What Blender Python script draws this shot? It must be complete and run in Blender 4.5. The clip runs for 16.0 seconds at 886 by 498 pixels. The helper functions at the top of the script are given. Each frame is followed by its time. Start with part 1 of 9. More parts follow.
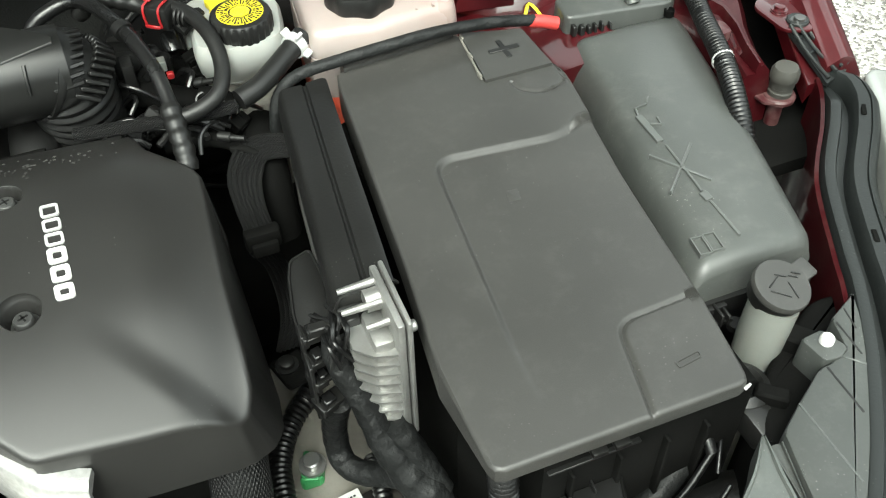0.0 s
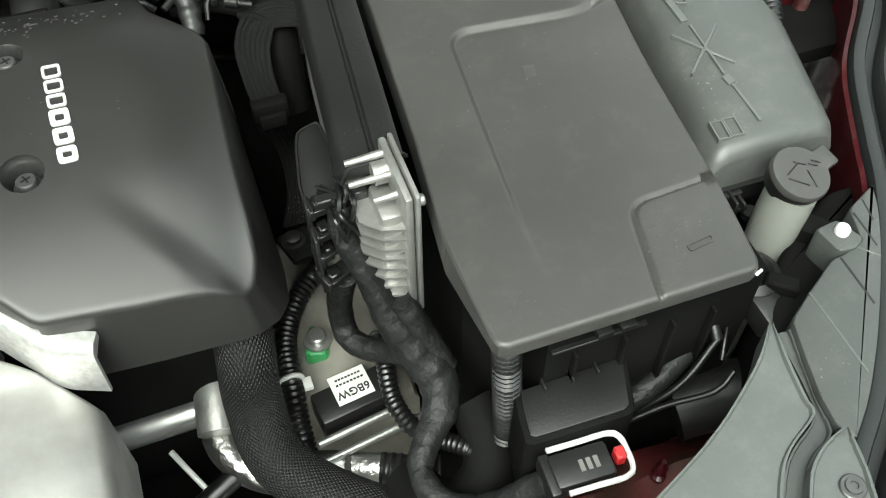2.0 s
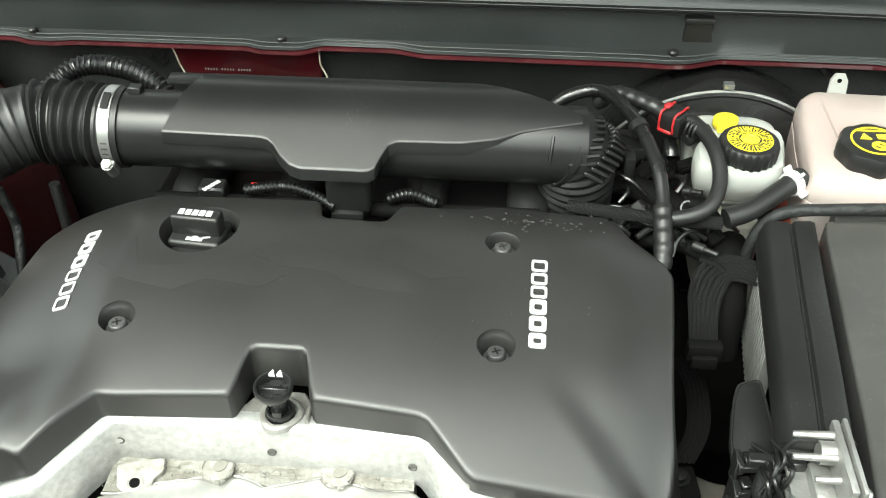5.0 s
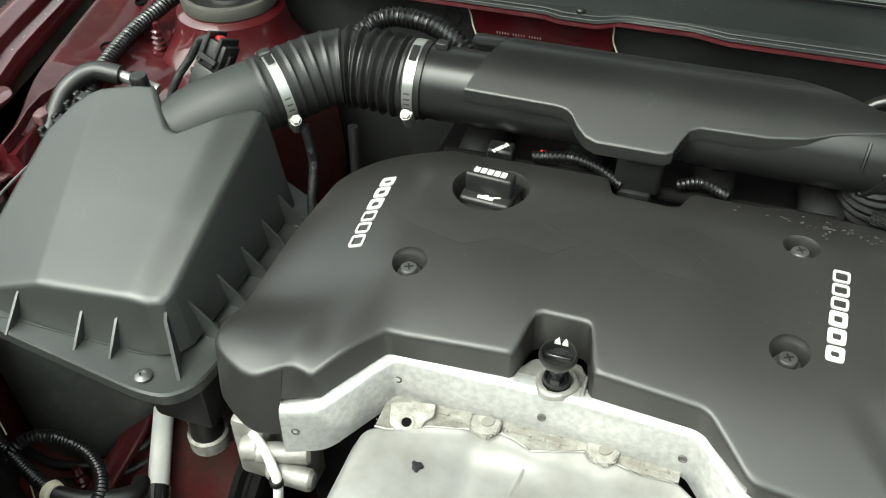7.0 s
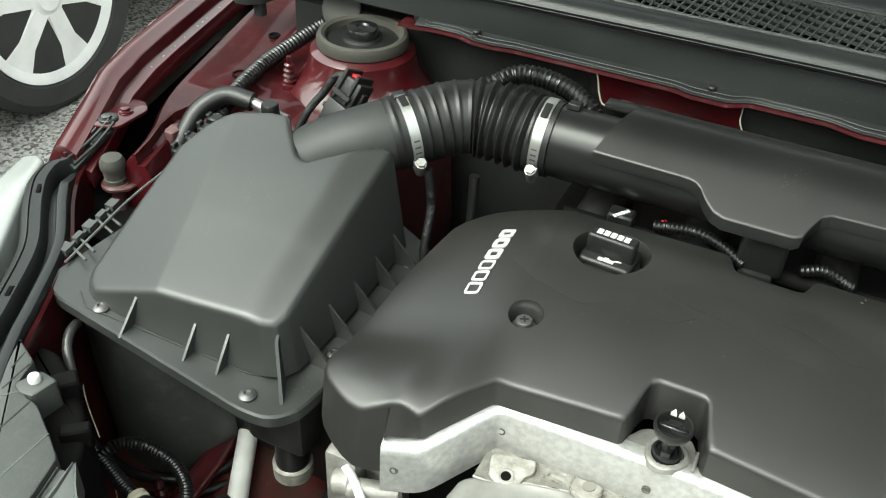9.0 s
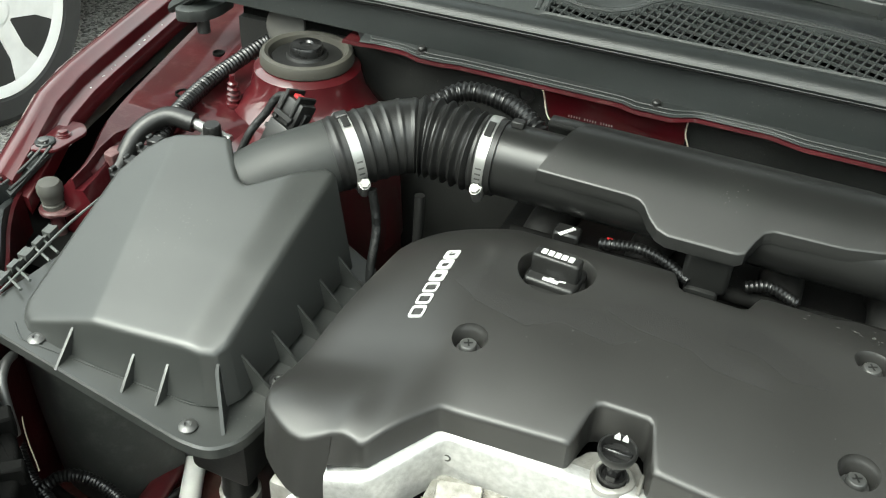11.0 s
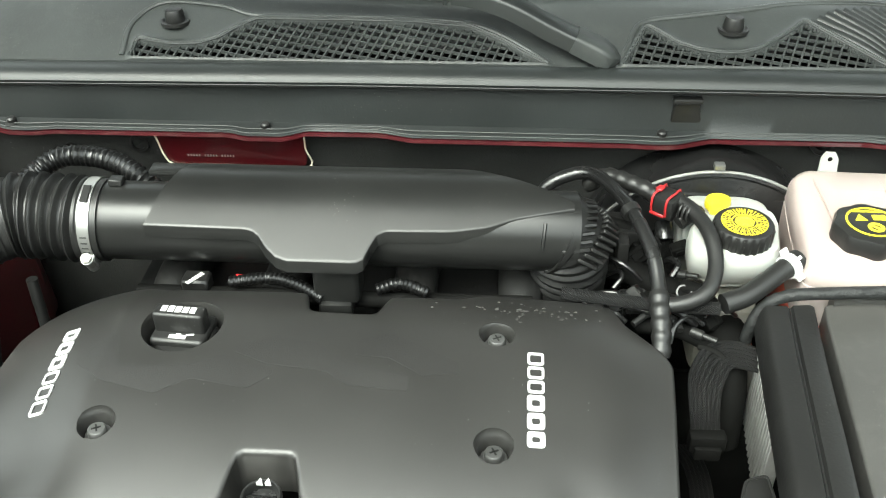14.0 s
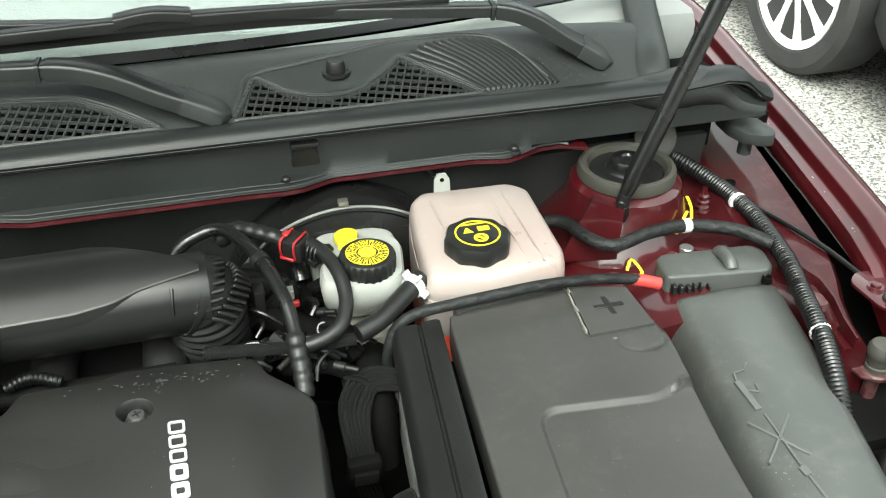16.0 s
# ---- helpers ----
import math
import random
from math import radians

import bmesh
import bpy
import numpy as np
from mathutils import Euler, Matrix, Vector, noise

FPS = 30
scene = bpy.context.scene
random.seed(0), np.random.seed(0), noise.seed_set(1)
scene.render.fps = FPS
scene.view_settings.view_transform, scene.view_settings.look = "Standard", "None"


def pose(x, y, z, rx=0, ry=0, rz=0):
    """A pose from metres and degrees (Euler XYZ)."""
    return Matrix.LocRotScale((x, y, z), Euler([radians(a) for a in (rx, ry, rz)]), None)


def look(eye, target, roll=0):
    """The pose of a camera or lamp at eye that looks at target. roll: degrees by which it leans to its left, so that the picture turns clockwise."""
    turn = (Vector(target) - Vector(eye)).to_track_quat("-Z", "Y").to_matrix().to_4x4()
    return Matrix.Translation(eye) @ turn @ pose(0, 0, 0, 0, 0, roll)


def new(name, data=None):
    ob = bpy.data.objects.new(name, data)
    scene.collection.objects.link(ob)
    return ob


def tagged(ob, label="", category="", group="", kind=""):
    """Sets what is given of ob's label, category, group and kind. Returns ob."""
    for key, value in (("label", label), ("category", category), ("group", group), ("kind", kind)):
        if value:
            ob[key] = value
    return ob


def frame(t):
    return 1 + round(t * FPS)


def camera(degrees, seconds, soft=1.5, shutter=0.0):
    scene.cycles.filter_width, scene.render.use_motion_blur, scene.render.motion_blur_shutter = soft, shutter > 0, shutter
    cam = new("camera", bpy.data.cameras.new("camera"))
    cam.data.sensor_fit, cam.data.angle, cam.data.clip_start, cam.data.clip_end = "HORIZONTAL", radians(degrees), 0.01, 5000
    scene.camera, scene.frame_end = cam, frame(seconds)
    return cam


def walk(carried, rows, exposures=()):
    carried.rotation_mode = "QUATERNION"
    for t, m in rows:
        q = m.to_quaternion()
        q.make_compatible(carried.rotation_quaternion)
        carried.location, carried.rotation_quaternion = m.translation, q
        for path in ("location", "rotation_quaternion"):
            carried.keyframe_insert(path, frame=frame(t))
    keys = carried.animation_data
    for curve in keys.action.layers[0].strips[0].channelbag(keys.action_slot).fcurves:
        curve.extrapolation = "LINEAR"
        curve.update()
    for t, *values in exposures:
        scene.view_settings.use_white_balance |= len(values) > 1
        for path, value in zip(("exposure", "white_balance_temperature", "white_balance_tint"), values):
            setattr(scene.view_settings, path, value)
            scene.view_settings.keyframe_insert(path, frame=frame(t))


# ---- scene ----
cam = camera(51.2, 16.0, soft=1.1)
PATH = [
    (0, (-0.029, -0.011, 1.356), (0.463, 1.272, -0.097), -1.3),
    (0.5, (-0.028, -0.01, 1.354), (0.432, 1.205, -0.166), -1.5),
    (1, (-0.025, -0.007, 1.341), (0.402, 1.103, -0.266), -1.1),
    (1.5, (-0.027, -0.008, 1.335), (0.387, 1.039, -0.318), -0.4),
    (2, (-0.029, -0.012, 1.339), (0.379, 1.115, -0.262), -0.2),
    (2.5, (-0.039, -0.021, 1.352), (0.303, 1.279, -0.129), -1.1),
    (3, (-0.057, -0.024, 1.364), (0.226, 1.41, -0.001), -0.5),
    (3.5, (-0.07, -0.024, 1.364), (0.115, 1.488, 0.068), -1.2),
    (4, (-0.09, -0.016, 1.372), (-0.034, 1.515, 0.087), -2.0),
    (4.5, (-0.12, -0.017, 1.379), (-0.183, 1.517, 0.097), -1.3),
    (5, (-0.14, -0.021, 1.382), (-0.294, 1.503, 0.095), -0.7),
    (5.2, (-0.149, -0.026, 1.381), (-0.341, 1.494, 0.096), -0.6),
    (7.3, (-0.24, -0.046, 1.381), (-0.786, 1.352, 0.058), -1.4),
    (7.5, (-0.247, -0.049, 1.378), (-0.811, 1.34, 0.055), -1.3),
    (8, (-0.259, -0.057, 1.373), (-0.888, 1.309, 0.054), -0.4),
    (8.5, (-0.269, -0.062, 1.372), (-0.932, 1.342, 0.112), 1.4),
    (8.7, (-0.274, -0.07, 1.372), (-0.941, 1.364, 0.148), 2.2),
    (10.8, (-0.258, -0.047, 1.374), (-0.886, 1.433, 0.185), 2.7),
    (11, (-0.262, -0.045, 1.379), (-0.862, 1.436, 0.177), 3.0),
    (11.5, (-0.256, -0.04, 1.377), (-0.811, 1.453, 0.168), 3.5),
    (12, (-0.243, -0.039, 1.378), (-0.76, 1.465, 0.166), 3.5),
    (12.5, (-0.227, -0.032, 1.38), (-0.685, 1.492, 0.168), 1.9),
    (13, (-0.2, -0.017, 1.384), (-0.595, 1.529, 0.179), -0.2),
    (13.5, (-0.183, -0.001, 1.383), (-0.461, 1.571, 0.178), -0.8),
    (14, (-0.15, 0.011, 1.39), (-0.271, 1.616, 0.203), -0.9),
    (14.5, (-0.121, 0.018, 1.392), (-0.069, 1.632, 0.213), -1.7),
    (15, (-0.075, 0.007, 1.405), (0.156, 1.62, 0.245), -1.7),
    (15.5, (-0.062, 0.005, 1.41), (0.326, 1.594, 0.258), -0.2),
    (16, (-0.062, -0.006, 1.409), (0.386, 1.586, 0.285), 0.4),
]
walk(cam, [(t, look(eye, target, roll)) for t, eye, target, roll in PATH],
     [(0, -0.10), (1.5, -0.15), (2.5, -0.02), (4.2, 0.25), (5.2, 0.21), (7.4, -0.15), (8, -0.25), (8.6, -0.20), (10.8, 0.02), (11.2, 0.21), (12, 0.23), (13, 0.34), (14.1, 0.56), (14.6, 0.42), (15.1, 0.24), (16, 0.02)])

# ---- world and light: bright overcast daylight ----
scene.view_settings.exposure = 0.0
world = bpy.data.worlds.new("overcast_sky")
scene.world = world
world.use_nodes = True
_nt = world.node_tree
_nt.nodes.clear()
_sky = _nt.nodes.new("ShaderNodeTexSky")
_sky.sky_type = "NISHITA"
_sky.sun_disc = False
_sky.sun_elevation, _sky.sun_rotation = radians(57), radians(212)
_sky.air_density, _sky.dust_density = 1.0, 4.0
_hsv = _nt.nodes.new("ShaderNodeHueSaturation")
_hsv.inputs["Saturation"].default_value = 0.18
_bg = _nt.nodes.new("ShaderNodeBackground")
_bg.inputs["Strength"].default_value = 0.92
_wo = _nt.nodes.new("ShaderNodeOutputWorld")
_nt.links.new(_sky.outputs[0], _hsv.inputs["Color"])
_tint = _nt.nodes.new("ShaderNodeMix")
_tint.data_type, _tint.blend_type = "RGBA", "MULTIPLY"
_tint.inputs[0].default_value = 1.0
_tint.inputs[7].default_value = (0.925, 1.0, 0.915, 1)
_nt.links.new(_hsv.outputs[0], _tint.inputs[6])
_nt.links.new(_tint.outputs[2], _bg.inputs["Color"])
_nt.links.new(_bg.outputs[0], _wo.inputs["Surface"])
sun_data = bpy.data.lights.new("sun", "SUN")
sun_data.energy, sun_data.angle, sun_data.color = 0.5, radians(40), (0.96, 1.0, 0.915)
sun = new("sun", sun_data)
sun.matrix_world = look((0, 0, 0), (-math.sin(radians(212)) * 0.54, -math.cos(radians(212)) * 0.54, -0.84))


# ---- materials ----
def material(name, color, rough=0.5, metal=0.0, spot=None, spot_scale=60, spot_amount=0.5, grain=400, bump=0.15, coat=0.0,
             vary=0.25, dust=0.0, dust_color=(0.55, 0.54, 0.5), trans=0.0, sss=0.0, rough_vary=0.15, big_bump=0.0, big_scale=30, spec=0.5, scuff=0.0):
    """A surface with large stains, fine grain, dust specks and wear, all in metres of object space."""
    m = bpy.data.materials.new(name)
    m.use_nodes = True
    nt = m.node_tree
    b = nt.nodes["Principled BSDF"]
    N, L = nt.nodes.new, nt.links.new
    tc = N("ShaderNodeTexCoord")
    co = tc.outputs["Object"]
    big = N("ShaderNodeTexNoise")
    big.inputs["Scale"].default_value, big.inputs["Detail"].default_value = spot_scale / 5, 6
    L(co, big.inputs["Vector"])
    ramp = N("ShaderNodeMapRange")
    ramp.inputs["From Min"].default_value, ramp.inputs["From Max"].default_value = 0.35, 0.7
    L(big.outputs["Fac"], ramp.inputs["Value"])
    mix = N("ShaderNodeMix")
    mix.data_type = "RGBA"
    c2 = spot if spot else tuple(min(1.0, c * (1 + vary)) for c in color)
    c1 = color if spot else tuple(c * (1 - vary) for c in color)
    mix.inputs[6].default_value, mix.inputs[7].default_value = (*c1, 1), (*c2, 1)
    if spot:
        k = N("ShaderNodeMath")
        k.operation = "MULTIPLY"
        k.inputs[1].default_value = spot_amount
        L(ramp.outputs[0], k.inputs[0])
        L(k.outputs[0], mix.inputs[0])
    else:
        L(ramp.outputs[0], mix.inputs[0])
    col = mix.outputs[2]
    if dust > 0:
        vo = N("ShaderNodeTexVoronoi")
        vo.inputs["Scale"].default_value = 230
        L(co, vo.inputs["Vector"])
        wn = N("ShaderNodeTexNoise")
        wn.inputs["Scale"].default_value, wn.inputs["Detail"].default_value = 14, 4
        L(co, wn.inputs["Vector"])
        lt = N("ShaderNodeMapRange")
        lt.inputs["From Min"].default_value, lt.inputs["From Max"].default_value = 0.14, 0.05
        L(vo.outputs["Distance"], lt.inputs["Value"])
        sel = N("ShaderNodeMapRange")
        sel.inputs["From Min"].default_value, sel.inputs["From Max"].default_value = 0.55, 0.75
        L(wn.outputs["Fac"], sel.inputs["Value"])
        film = N("ShaderNodeMath")
        film.operation = "MULTIPLY_ADD"
        L(sel.outputs[0], film.inputs[0])
        L(lt.outputs[0], film.inputs[1])
        fine = N("ShaderNodeMath")
        fine.operation = "MULTIPLY"
        fine.inputs[1].default_value = 0.05
        L(wn.outputs["Fac"], fine.inputs[0])
        L(fine.outputs[0], film.inputs[2])
        amt = N("ShaderNodeMath")
        amt.operation = "MULTIPLY"
        amt.inputs[1].default_value = dust
        L(film.outputs[0], amt.inputs[0])
        dm = N("ShaderNodeMix")
        dm.data_type = "RGBA"
        dm.inputs[7].default_value = (*dust_color, 1)
        L(amt.outputs[0], dm.inputs[0])
        L(col, dm.inputs[6])
        col = dm.outputs[2]
    if scuff > 0:
        sn = N("ShaderNodeTexNoise")
        sn.inputs["Scale"].default_value, sn.inputs["Detail"].default_value, sn.inputs["Roughness"].default_value = 45, 9, 0.78
        L(co, sn.inputs["Vector"])
        sr = N("ShaderNodeMapRange")
        sr.inputs["From Min"].default_value, sr.inputs["From Max"].default_value, sr.inputs["To Max"].default_value = 0.50, 0.72, scuff
        L(sn.outputs["Fac"], sr.inputs["Value"])
        sm = N("ShaderNodeMix")
        sm.data_type = "RGBA"
        sm.inputs[7].default_value = (*dust_color, 1)
        L(sr.outputs[0], sm.inputs[0])
        L(col, sm.inputs[6])
        col = sm.outputs[2]
    L(col, b.inputs["Base Color"])
    fn = N("ShaderNodeTexNoise")
    fn.inputs["Scale"].default_value, fn.inputs["Detail"].default_value = grain, 3
    L(co, fn.inputs["Vector"])
    rr = N("ShaderNodeMapRange")
    rr.inputs["To Min"].default_value, rr.inputs["To Max"].default_value = max(0.02, rough - rough_vary), min(1, rough + rough_vary)
    L(big.outputs["Fac"], rr.inputs["Value"])
    L(rr.outputs[0], b.inputs["Roughness"])
    bp = N("ShaderNodeBump")
    bp.inputs["Strength"].default_value, bp.inputs["Distance"].default_value = bump, 0.001
    L(fn.outputs["Fac"], bp.inputs["Height"])
    nrm = bp.outputs[0]
    if big_bump > 0:
        bn = N("ShaderNodeTexNoise")
        bn.inputs["Scale"].default_value, bn.inputs["Detail"].default_value = big_scale, 3
        L(co, bn.inputs["Vector"])
        b2 = N("ShaderNodeBump")
        b2.inputs["Strength"].default_value, b2.inputs["Distance"].default_value = big_bump, 0.006
        L(bn.outputs["Fac"], b2.inputs["Height"])
        L(nrm, b2.inputs["Normal"])
        nrm = b2.outputs[0]
    L(nrm, b.inputs["Normal"])
    b.inputs["Metallic"].default_value = metal
    b.inputs["Specular IOR Level"].default_value = spec
    b.inputs["Coat Weight"].default_value = coat
    b.inputs["Coat Roughness"].default_value = 0.06
    b.inputs["Transmission Weight"].default_value = trans
    if sss:
        b.inputs["Subsurface Weight"].default_value = sss
        b.inputs["Subsurface Radius"].default_value = (0.02, 0.012, 0.01)
        b.inputs["Subsurface Scale"].default_value = 0.5
    return m


def braided(name, color, scale=420):
    """Woven sleeve: a diagonal weave round and along the hose."""
    m = material(name, color, 0.55, vary=0.2, bump=0.1, spec=0.3)
    nt = m.node_tree
    N, L = nt.nodes.new, nt.links.new
    b = nt.nodes["Principled BSDF"]
    uv = N("ShaderNodeTexCoord")
    hs = []
    for a in (35, -35):
        mp = N("ShaderNodeMapping")
        mp.inputs["Rotation"].default_value = (0, 0, radians(a))
        L(uv.outputs["UV"], mp.inputs["Vector"])
        w = N("ShaderNodeTexWave")
        w.inputs["Scale"].default_value = scale / 6.3
        L(mp.outputs[0], w.inputs["Vector"])
        hs.append(w.outputs["Fac"])
    mx = N("ShaderNodeMath")
    mx.operation = "MULTIPLY"
    L(hs[0], mx.inputs[0])
    L(hs[1], mx.inputs[1])
    bp = N("ShaderNodeBump")
    bp.inputs["Strength"].default_value, bp.inputs["Distance"].default_value = 0.9, 0.0015
    L(mx.outputs[0], bp.inputs["Height"])
    L(bp.outputs[0], b.inputs["Normal"])
    cm = N("ShaderNodeMix")
    cm.data_type = "RGBA"
    cm.inputs[6].default_value = (*[c * 0.25 for c in color], 1)
    cm.inputs[7].default_value = (*[c * 2.6 for c in color], 1)
    L(mx.outputs[0], cm.inputs[0])
    L(cm.outputs[2], b.inputs["Base Color"])
    return m


MAT = dict(
    cover=material("engine_cover_plastic", (0.0145, 0.0141, 0.0134), 0.38, grain=1700, bump=0.08, dust=0.12, vary=0.12, rough_vary=0.05, spec=0.45),
    emboss=material("engine_cover_fine_texture", (0.0145, 0.0141, 0.0134), 0.42, grain=1600, bump=0.4, vary=0.12, rough_vary=0.05, spec=0.38),
    grey=material("battery_cover_plastic", (0.0305, 0.0298, 0.0280), 0.43, grain=1500, bump=0.12, dust=0.2, scuff=0.025, vary=0.1, rough_vary=0.08),
    box=material("airbox_plastic", (0.0215, 0.0230, 0.0220), 0.34, grain=1800, bump=0.06, dust=0.25, vary=0.12, rough_vary=0.08),
    duct=material("duct_plastic", (0.0066, 0.0068, 0.0066), 0.31, grain=2200, bump=0.05, dust=0.2, vary=0.12, rough_vary=0.06, spec=0.3),
    barepipe=material("bare_alloy_pipe", (0.78, 0.78, 0.75), 0.40, metal=0.2, vary=0.15, grain=300),
    hedge=material("unseen_hedge", (0.020, 0.024, 0.014), 0.9, vary=0.6, spot_scale=4, grain=8, bump=1.0, spec=0.1),
    dirtyalu=material("grimy_cast_aluminium", (0.27, 0.265, 0.25), 0.55, metal=0.5, spot=(0.13, 0.12, 0.105), spot_scale=250, spot_amount=0.9, bump=0.4, grain=300),
    ringrubber=material("weathered_mount_rubber", (0.022, 0.0205, 0.0155), 0.7, spot=(0.040, 0.036, 0.026), spot_scale=120, dust=0.3),
    cowl=material("weathered_cowl_plastic", (0.020, 0.0225, 0.022), 0.45, dust=0.2, scuff=0.02, vary=0.2, rough_vary=0.06, spec=0.40),
    fleck=material("dried_residue", (0.024, 0.023, 0.0215), 0.8, vary=0.3),
    darkbolt=material("blackened_bolt_steel", (0.10, 0.10, 0.098), 0.4, metal=0.7, vary=0.3, grain=300),
    black=material("black_plastic", (0.0045, 0.0045, 0.0045), 0.40, dust=0.3, vary=0.2, spec=0.35),
    blackgloss=material("gloss_black_plastic", (0.007, 0.007, 0.007), 0.26, vary=0.2),
    rubber=material("black_rubber", (0.0048, 0.0048, 0.0048), 0.40, spec=0.4, dust=0.25, vary=0.2, grain=700),
    rubbergrey=material("weathered_rubber", (0.022, 0.0215, 0.019), 0.7, spot=(0.05, 0.046, 0.037), spot_scale=120, dust=0.3),
    tape=material("cloth_tape", (0.0075, 0.008, 0.008), 0.55, vary=0.4, spec=0.3, big_bump=0.8, big_scale=62, grain=900, bump=0.3),
    felt=material("firewall_mat", (0.008, 0.0085, 0.008), 0.75, vary=0.3, grain=500, bump=0.5, dust=0.35, spec=0.25),
    seal=material("cowl_plastic", (0.0095, 0.0112, 0.0112), 0.42, dust=0.2, vary=0.15, rough_vary=0.05, spec=0.33),
    red=material("dark_red_paint", (0.042, 0.0018, 0.0035), 0.40, metal=0.0, spec=0.25, coat=1.0, dust=0.12, dust_color=(0.3, 0.2, 0.18), vary=0.25, bump=0.02, scuff=0.03),
    rustred=material("dirty_red_primer", (0.060, 0.0055, 0.0070), 0.6, spot=(0.020, 0.012, 0.008), spot_scale=160, spot_amount=0.9, spec=0.2, dust=0.5, dust_color=(0.2, 0.13, 0.10), grain=250, bump=0.4, scuff=0.08),
    redraw=material("primer_red_paint", (0.030, 0.0018, 0.0032), 0.5, metal=0.0, coat=0.4, spec=0.08, dust=0.2, dust_color=(0.25, 0.15, 0.13), vary=0.3, bump=0.05, scuff=0.10),
    alu=material("cast_aluminium", (0.35, 0.35, 0.338), 0.46, metal=0.8, spot=(0.19, 0.185, 0.175), spot_scale=220, spot_amount=0.75, bump=0.4, grain=350),
    grime=material("grimy_casting_ledge", (0.20, 0.195, 0.175), 0.6, metal=0.4, spot=(0.11, 0.10, 0.08), spot_scale=500, spot_amount=0.9, bump=0.8, grain=500),
    rimalu=material("folded_rim_metal", (0.47, 0.47, 0.46), 0.38, metal=0.7, spot=(0.28, 0.275, 0.26), spot_scale=900, spot_amount=0.6, bump=0.3, grain=500, scuff=0.12),
    sheet=material("shield_sheet_metal", (0.345, 0.34, 0.325), 0.42, metal=0.6, spot=(0.19, 0.185, 0.17), spot_scale=110, spot_amount=0.9, bump=0.12, grain=180, big_bump=0.12, big_scale=18),
    steel=material("zinc_steel", (0.34, 0.34, 0.33), 0.36, metal=0.85, vary=0.2, grain=300),
    foil=material("crinkled_foil", (0.5, 0.5, 0.485), 0.35, metal=1.0, vary=0.15, big_bump=0.5, big_scale=110),
    grimelight=material("grimy_cast_lug", (0.30, 0.29, 0.265), 0.6, metal=0.4, spot=(0.15, 0.14, 0.12), spot_scale=500, spot_amount=0.9, bump=0.6, grain=500),
    dash_sheen=material("dash_sky_sheen", (0.22, 0.225, 0.22), 0.6, vary=0.1),
    liner=material("scuffed_black_liner", (0.030, 0.033, 0.031), 0.45, vary=0.3, dust=0.3, scuff=0.06),
    dust=material("pale_dust", (0.10, 0.10, 0.095), 0.9, vary=0.3),
    neckplastic=material("matt_outlet_plastic", (0.0165, 0.0178, 0.0170), 0.52, grain=1500, bump=0.1, dust=0.2, vary=0.12, rough_vary=0.06, spec=0.35),
    wornsteel=material("worn_steel", (0.30, 0.30, 0.29), 0.40, metal=0.85, spot=(0.20, 0.19, 0.17), spot_scale=500, spot_amount=0.8, bump=0.3),
    lidmark=material("painted_lit_marks", (0.075, 0.079, 0.075), 0.42, vary=0.15),
    dimple=material("dimple_shade", (0.06, 0.058, 0.052), 0.75, vary=0.3, bump=0.3),
    wornred=material("worn_red_paint", (0.040, 0.004, 0.006), 0.5, coat=0.1, spot=(0.13, 0.085, 0.080), spot_scale=600, spot_amount=0.6, bump=0.2),
    dirty=material("dirty_casting", (0.20, 0.19, 0.165), 0.7, metal=0.3, spot=(0.09, 0.085, 0.075), spot_scale=150, bump=0.5, grain=200),
    tank=material("milky_tank_plastic", (0.30, 0.232, 0.212), 0.32, spot=(0.30, 0.27, 0.256), spot_scale=30, spot_amount=0.9, sss=0.08, bump=0.05, dust=0.3, dust_color=(0.35, 0.25, 0.22)),
    coolant=material("red_coolant_tank", (0.72, 0.12, 0.07), 0.35, sss=0.2, vary=0.15, bump=0.05),
    white=material("white_tank_plastic", (0.275, 0.28, 0.262), 0.35, sss=0.1, vary=0.05, bump=0.05),
    washer=material("milky_washer_plastic", (0.15, 0.155, 0.142), 0.4, sss=0.1, vary=0.1),
    letter=material("chrome_lettering", (0.52, 0.52, 0.51), 0.35, metal=0.3, vary=0.05),
    print=material("white_print", (0.46, 0.46, 0.45), 0.5, vary=0.05),
    yellow=material("yellow_label", (0.66, 0.55, 0.02), 0.45, vary=0.08),
    redplastic=material("red_plastic", (0.32, 0.014, 0.016), 0.4, vary=0.1),
    redrubber=material("red_rubber_boot", (0.42, 0.035, 0.03), 0.5, vary=0.1),
    green=material("green_terminal", (0.03, 0.22, 0.07), 0.45, vary=0.2),
    tyre=material("tyre_rubber", (0.022, 0.022, 0.022), 0.7, vary=0.3, dust=0.3),
    rim=material("silver_wheel_paint", (0.86, 0.86, 0.85), 0.35, metal=0.1, vary=0.08, coat=0.3),
    darkcar=material("grey_car_paint", (0.05, 0.052, 0.055), 0.35, metal=0.3, coat=0.8, vary=0.1),
    lamp=material("headlamp_housing", (0.034, 0.037, 0.035), 0.45, dust=0.4, vary=0.12, scuff=0.04),
    lens=material("lamp_panel_plastic", (0.055, 0.060, 0.057), 0.42, dust=0.35, vary=0.10, scuff=0.04),
    lampclear=material("clear_lamp_cover", (0.24, 0.25, 0.24), 0.22, coat=0.6, vary=0.15, dust=0.3),
    # base lightened to imitate sky sheen on the lid; dust and scuffs on top
    fusebox=material("dusty_pale_sheen_plastic", (0.044, 0.047, 0.0445), 0.35, grain=1100, bump=0.22, dust=0.5, scuff=0.05, vary=0.12, rough_vary=0.06),
    wire=material("wire_sleeve", (0.0045, 0.0045, 0.0045), 0.33, vary=0.25),
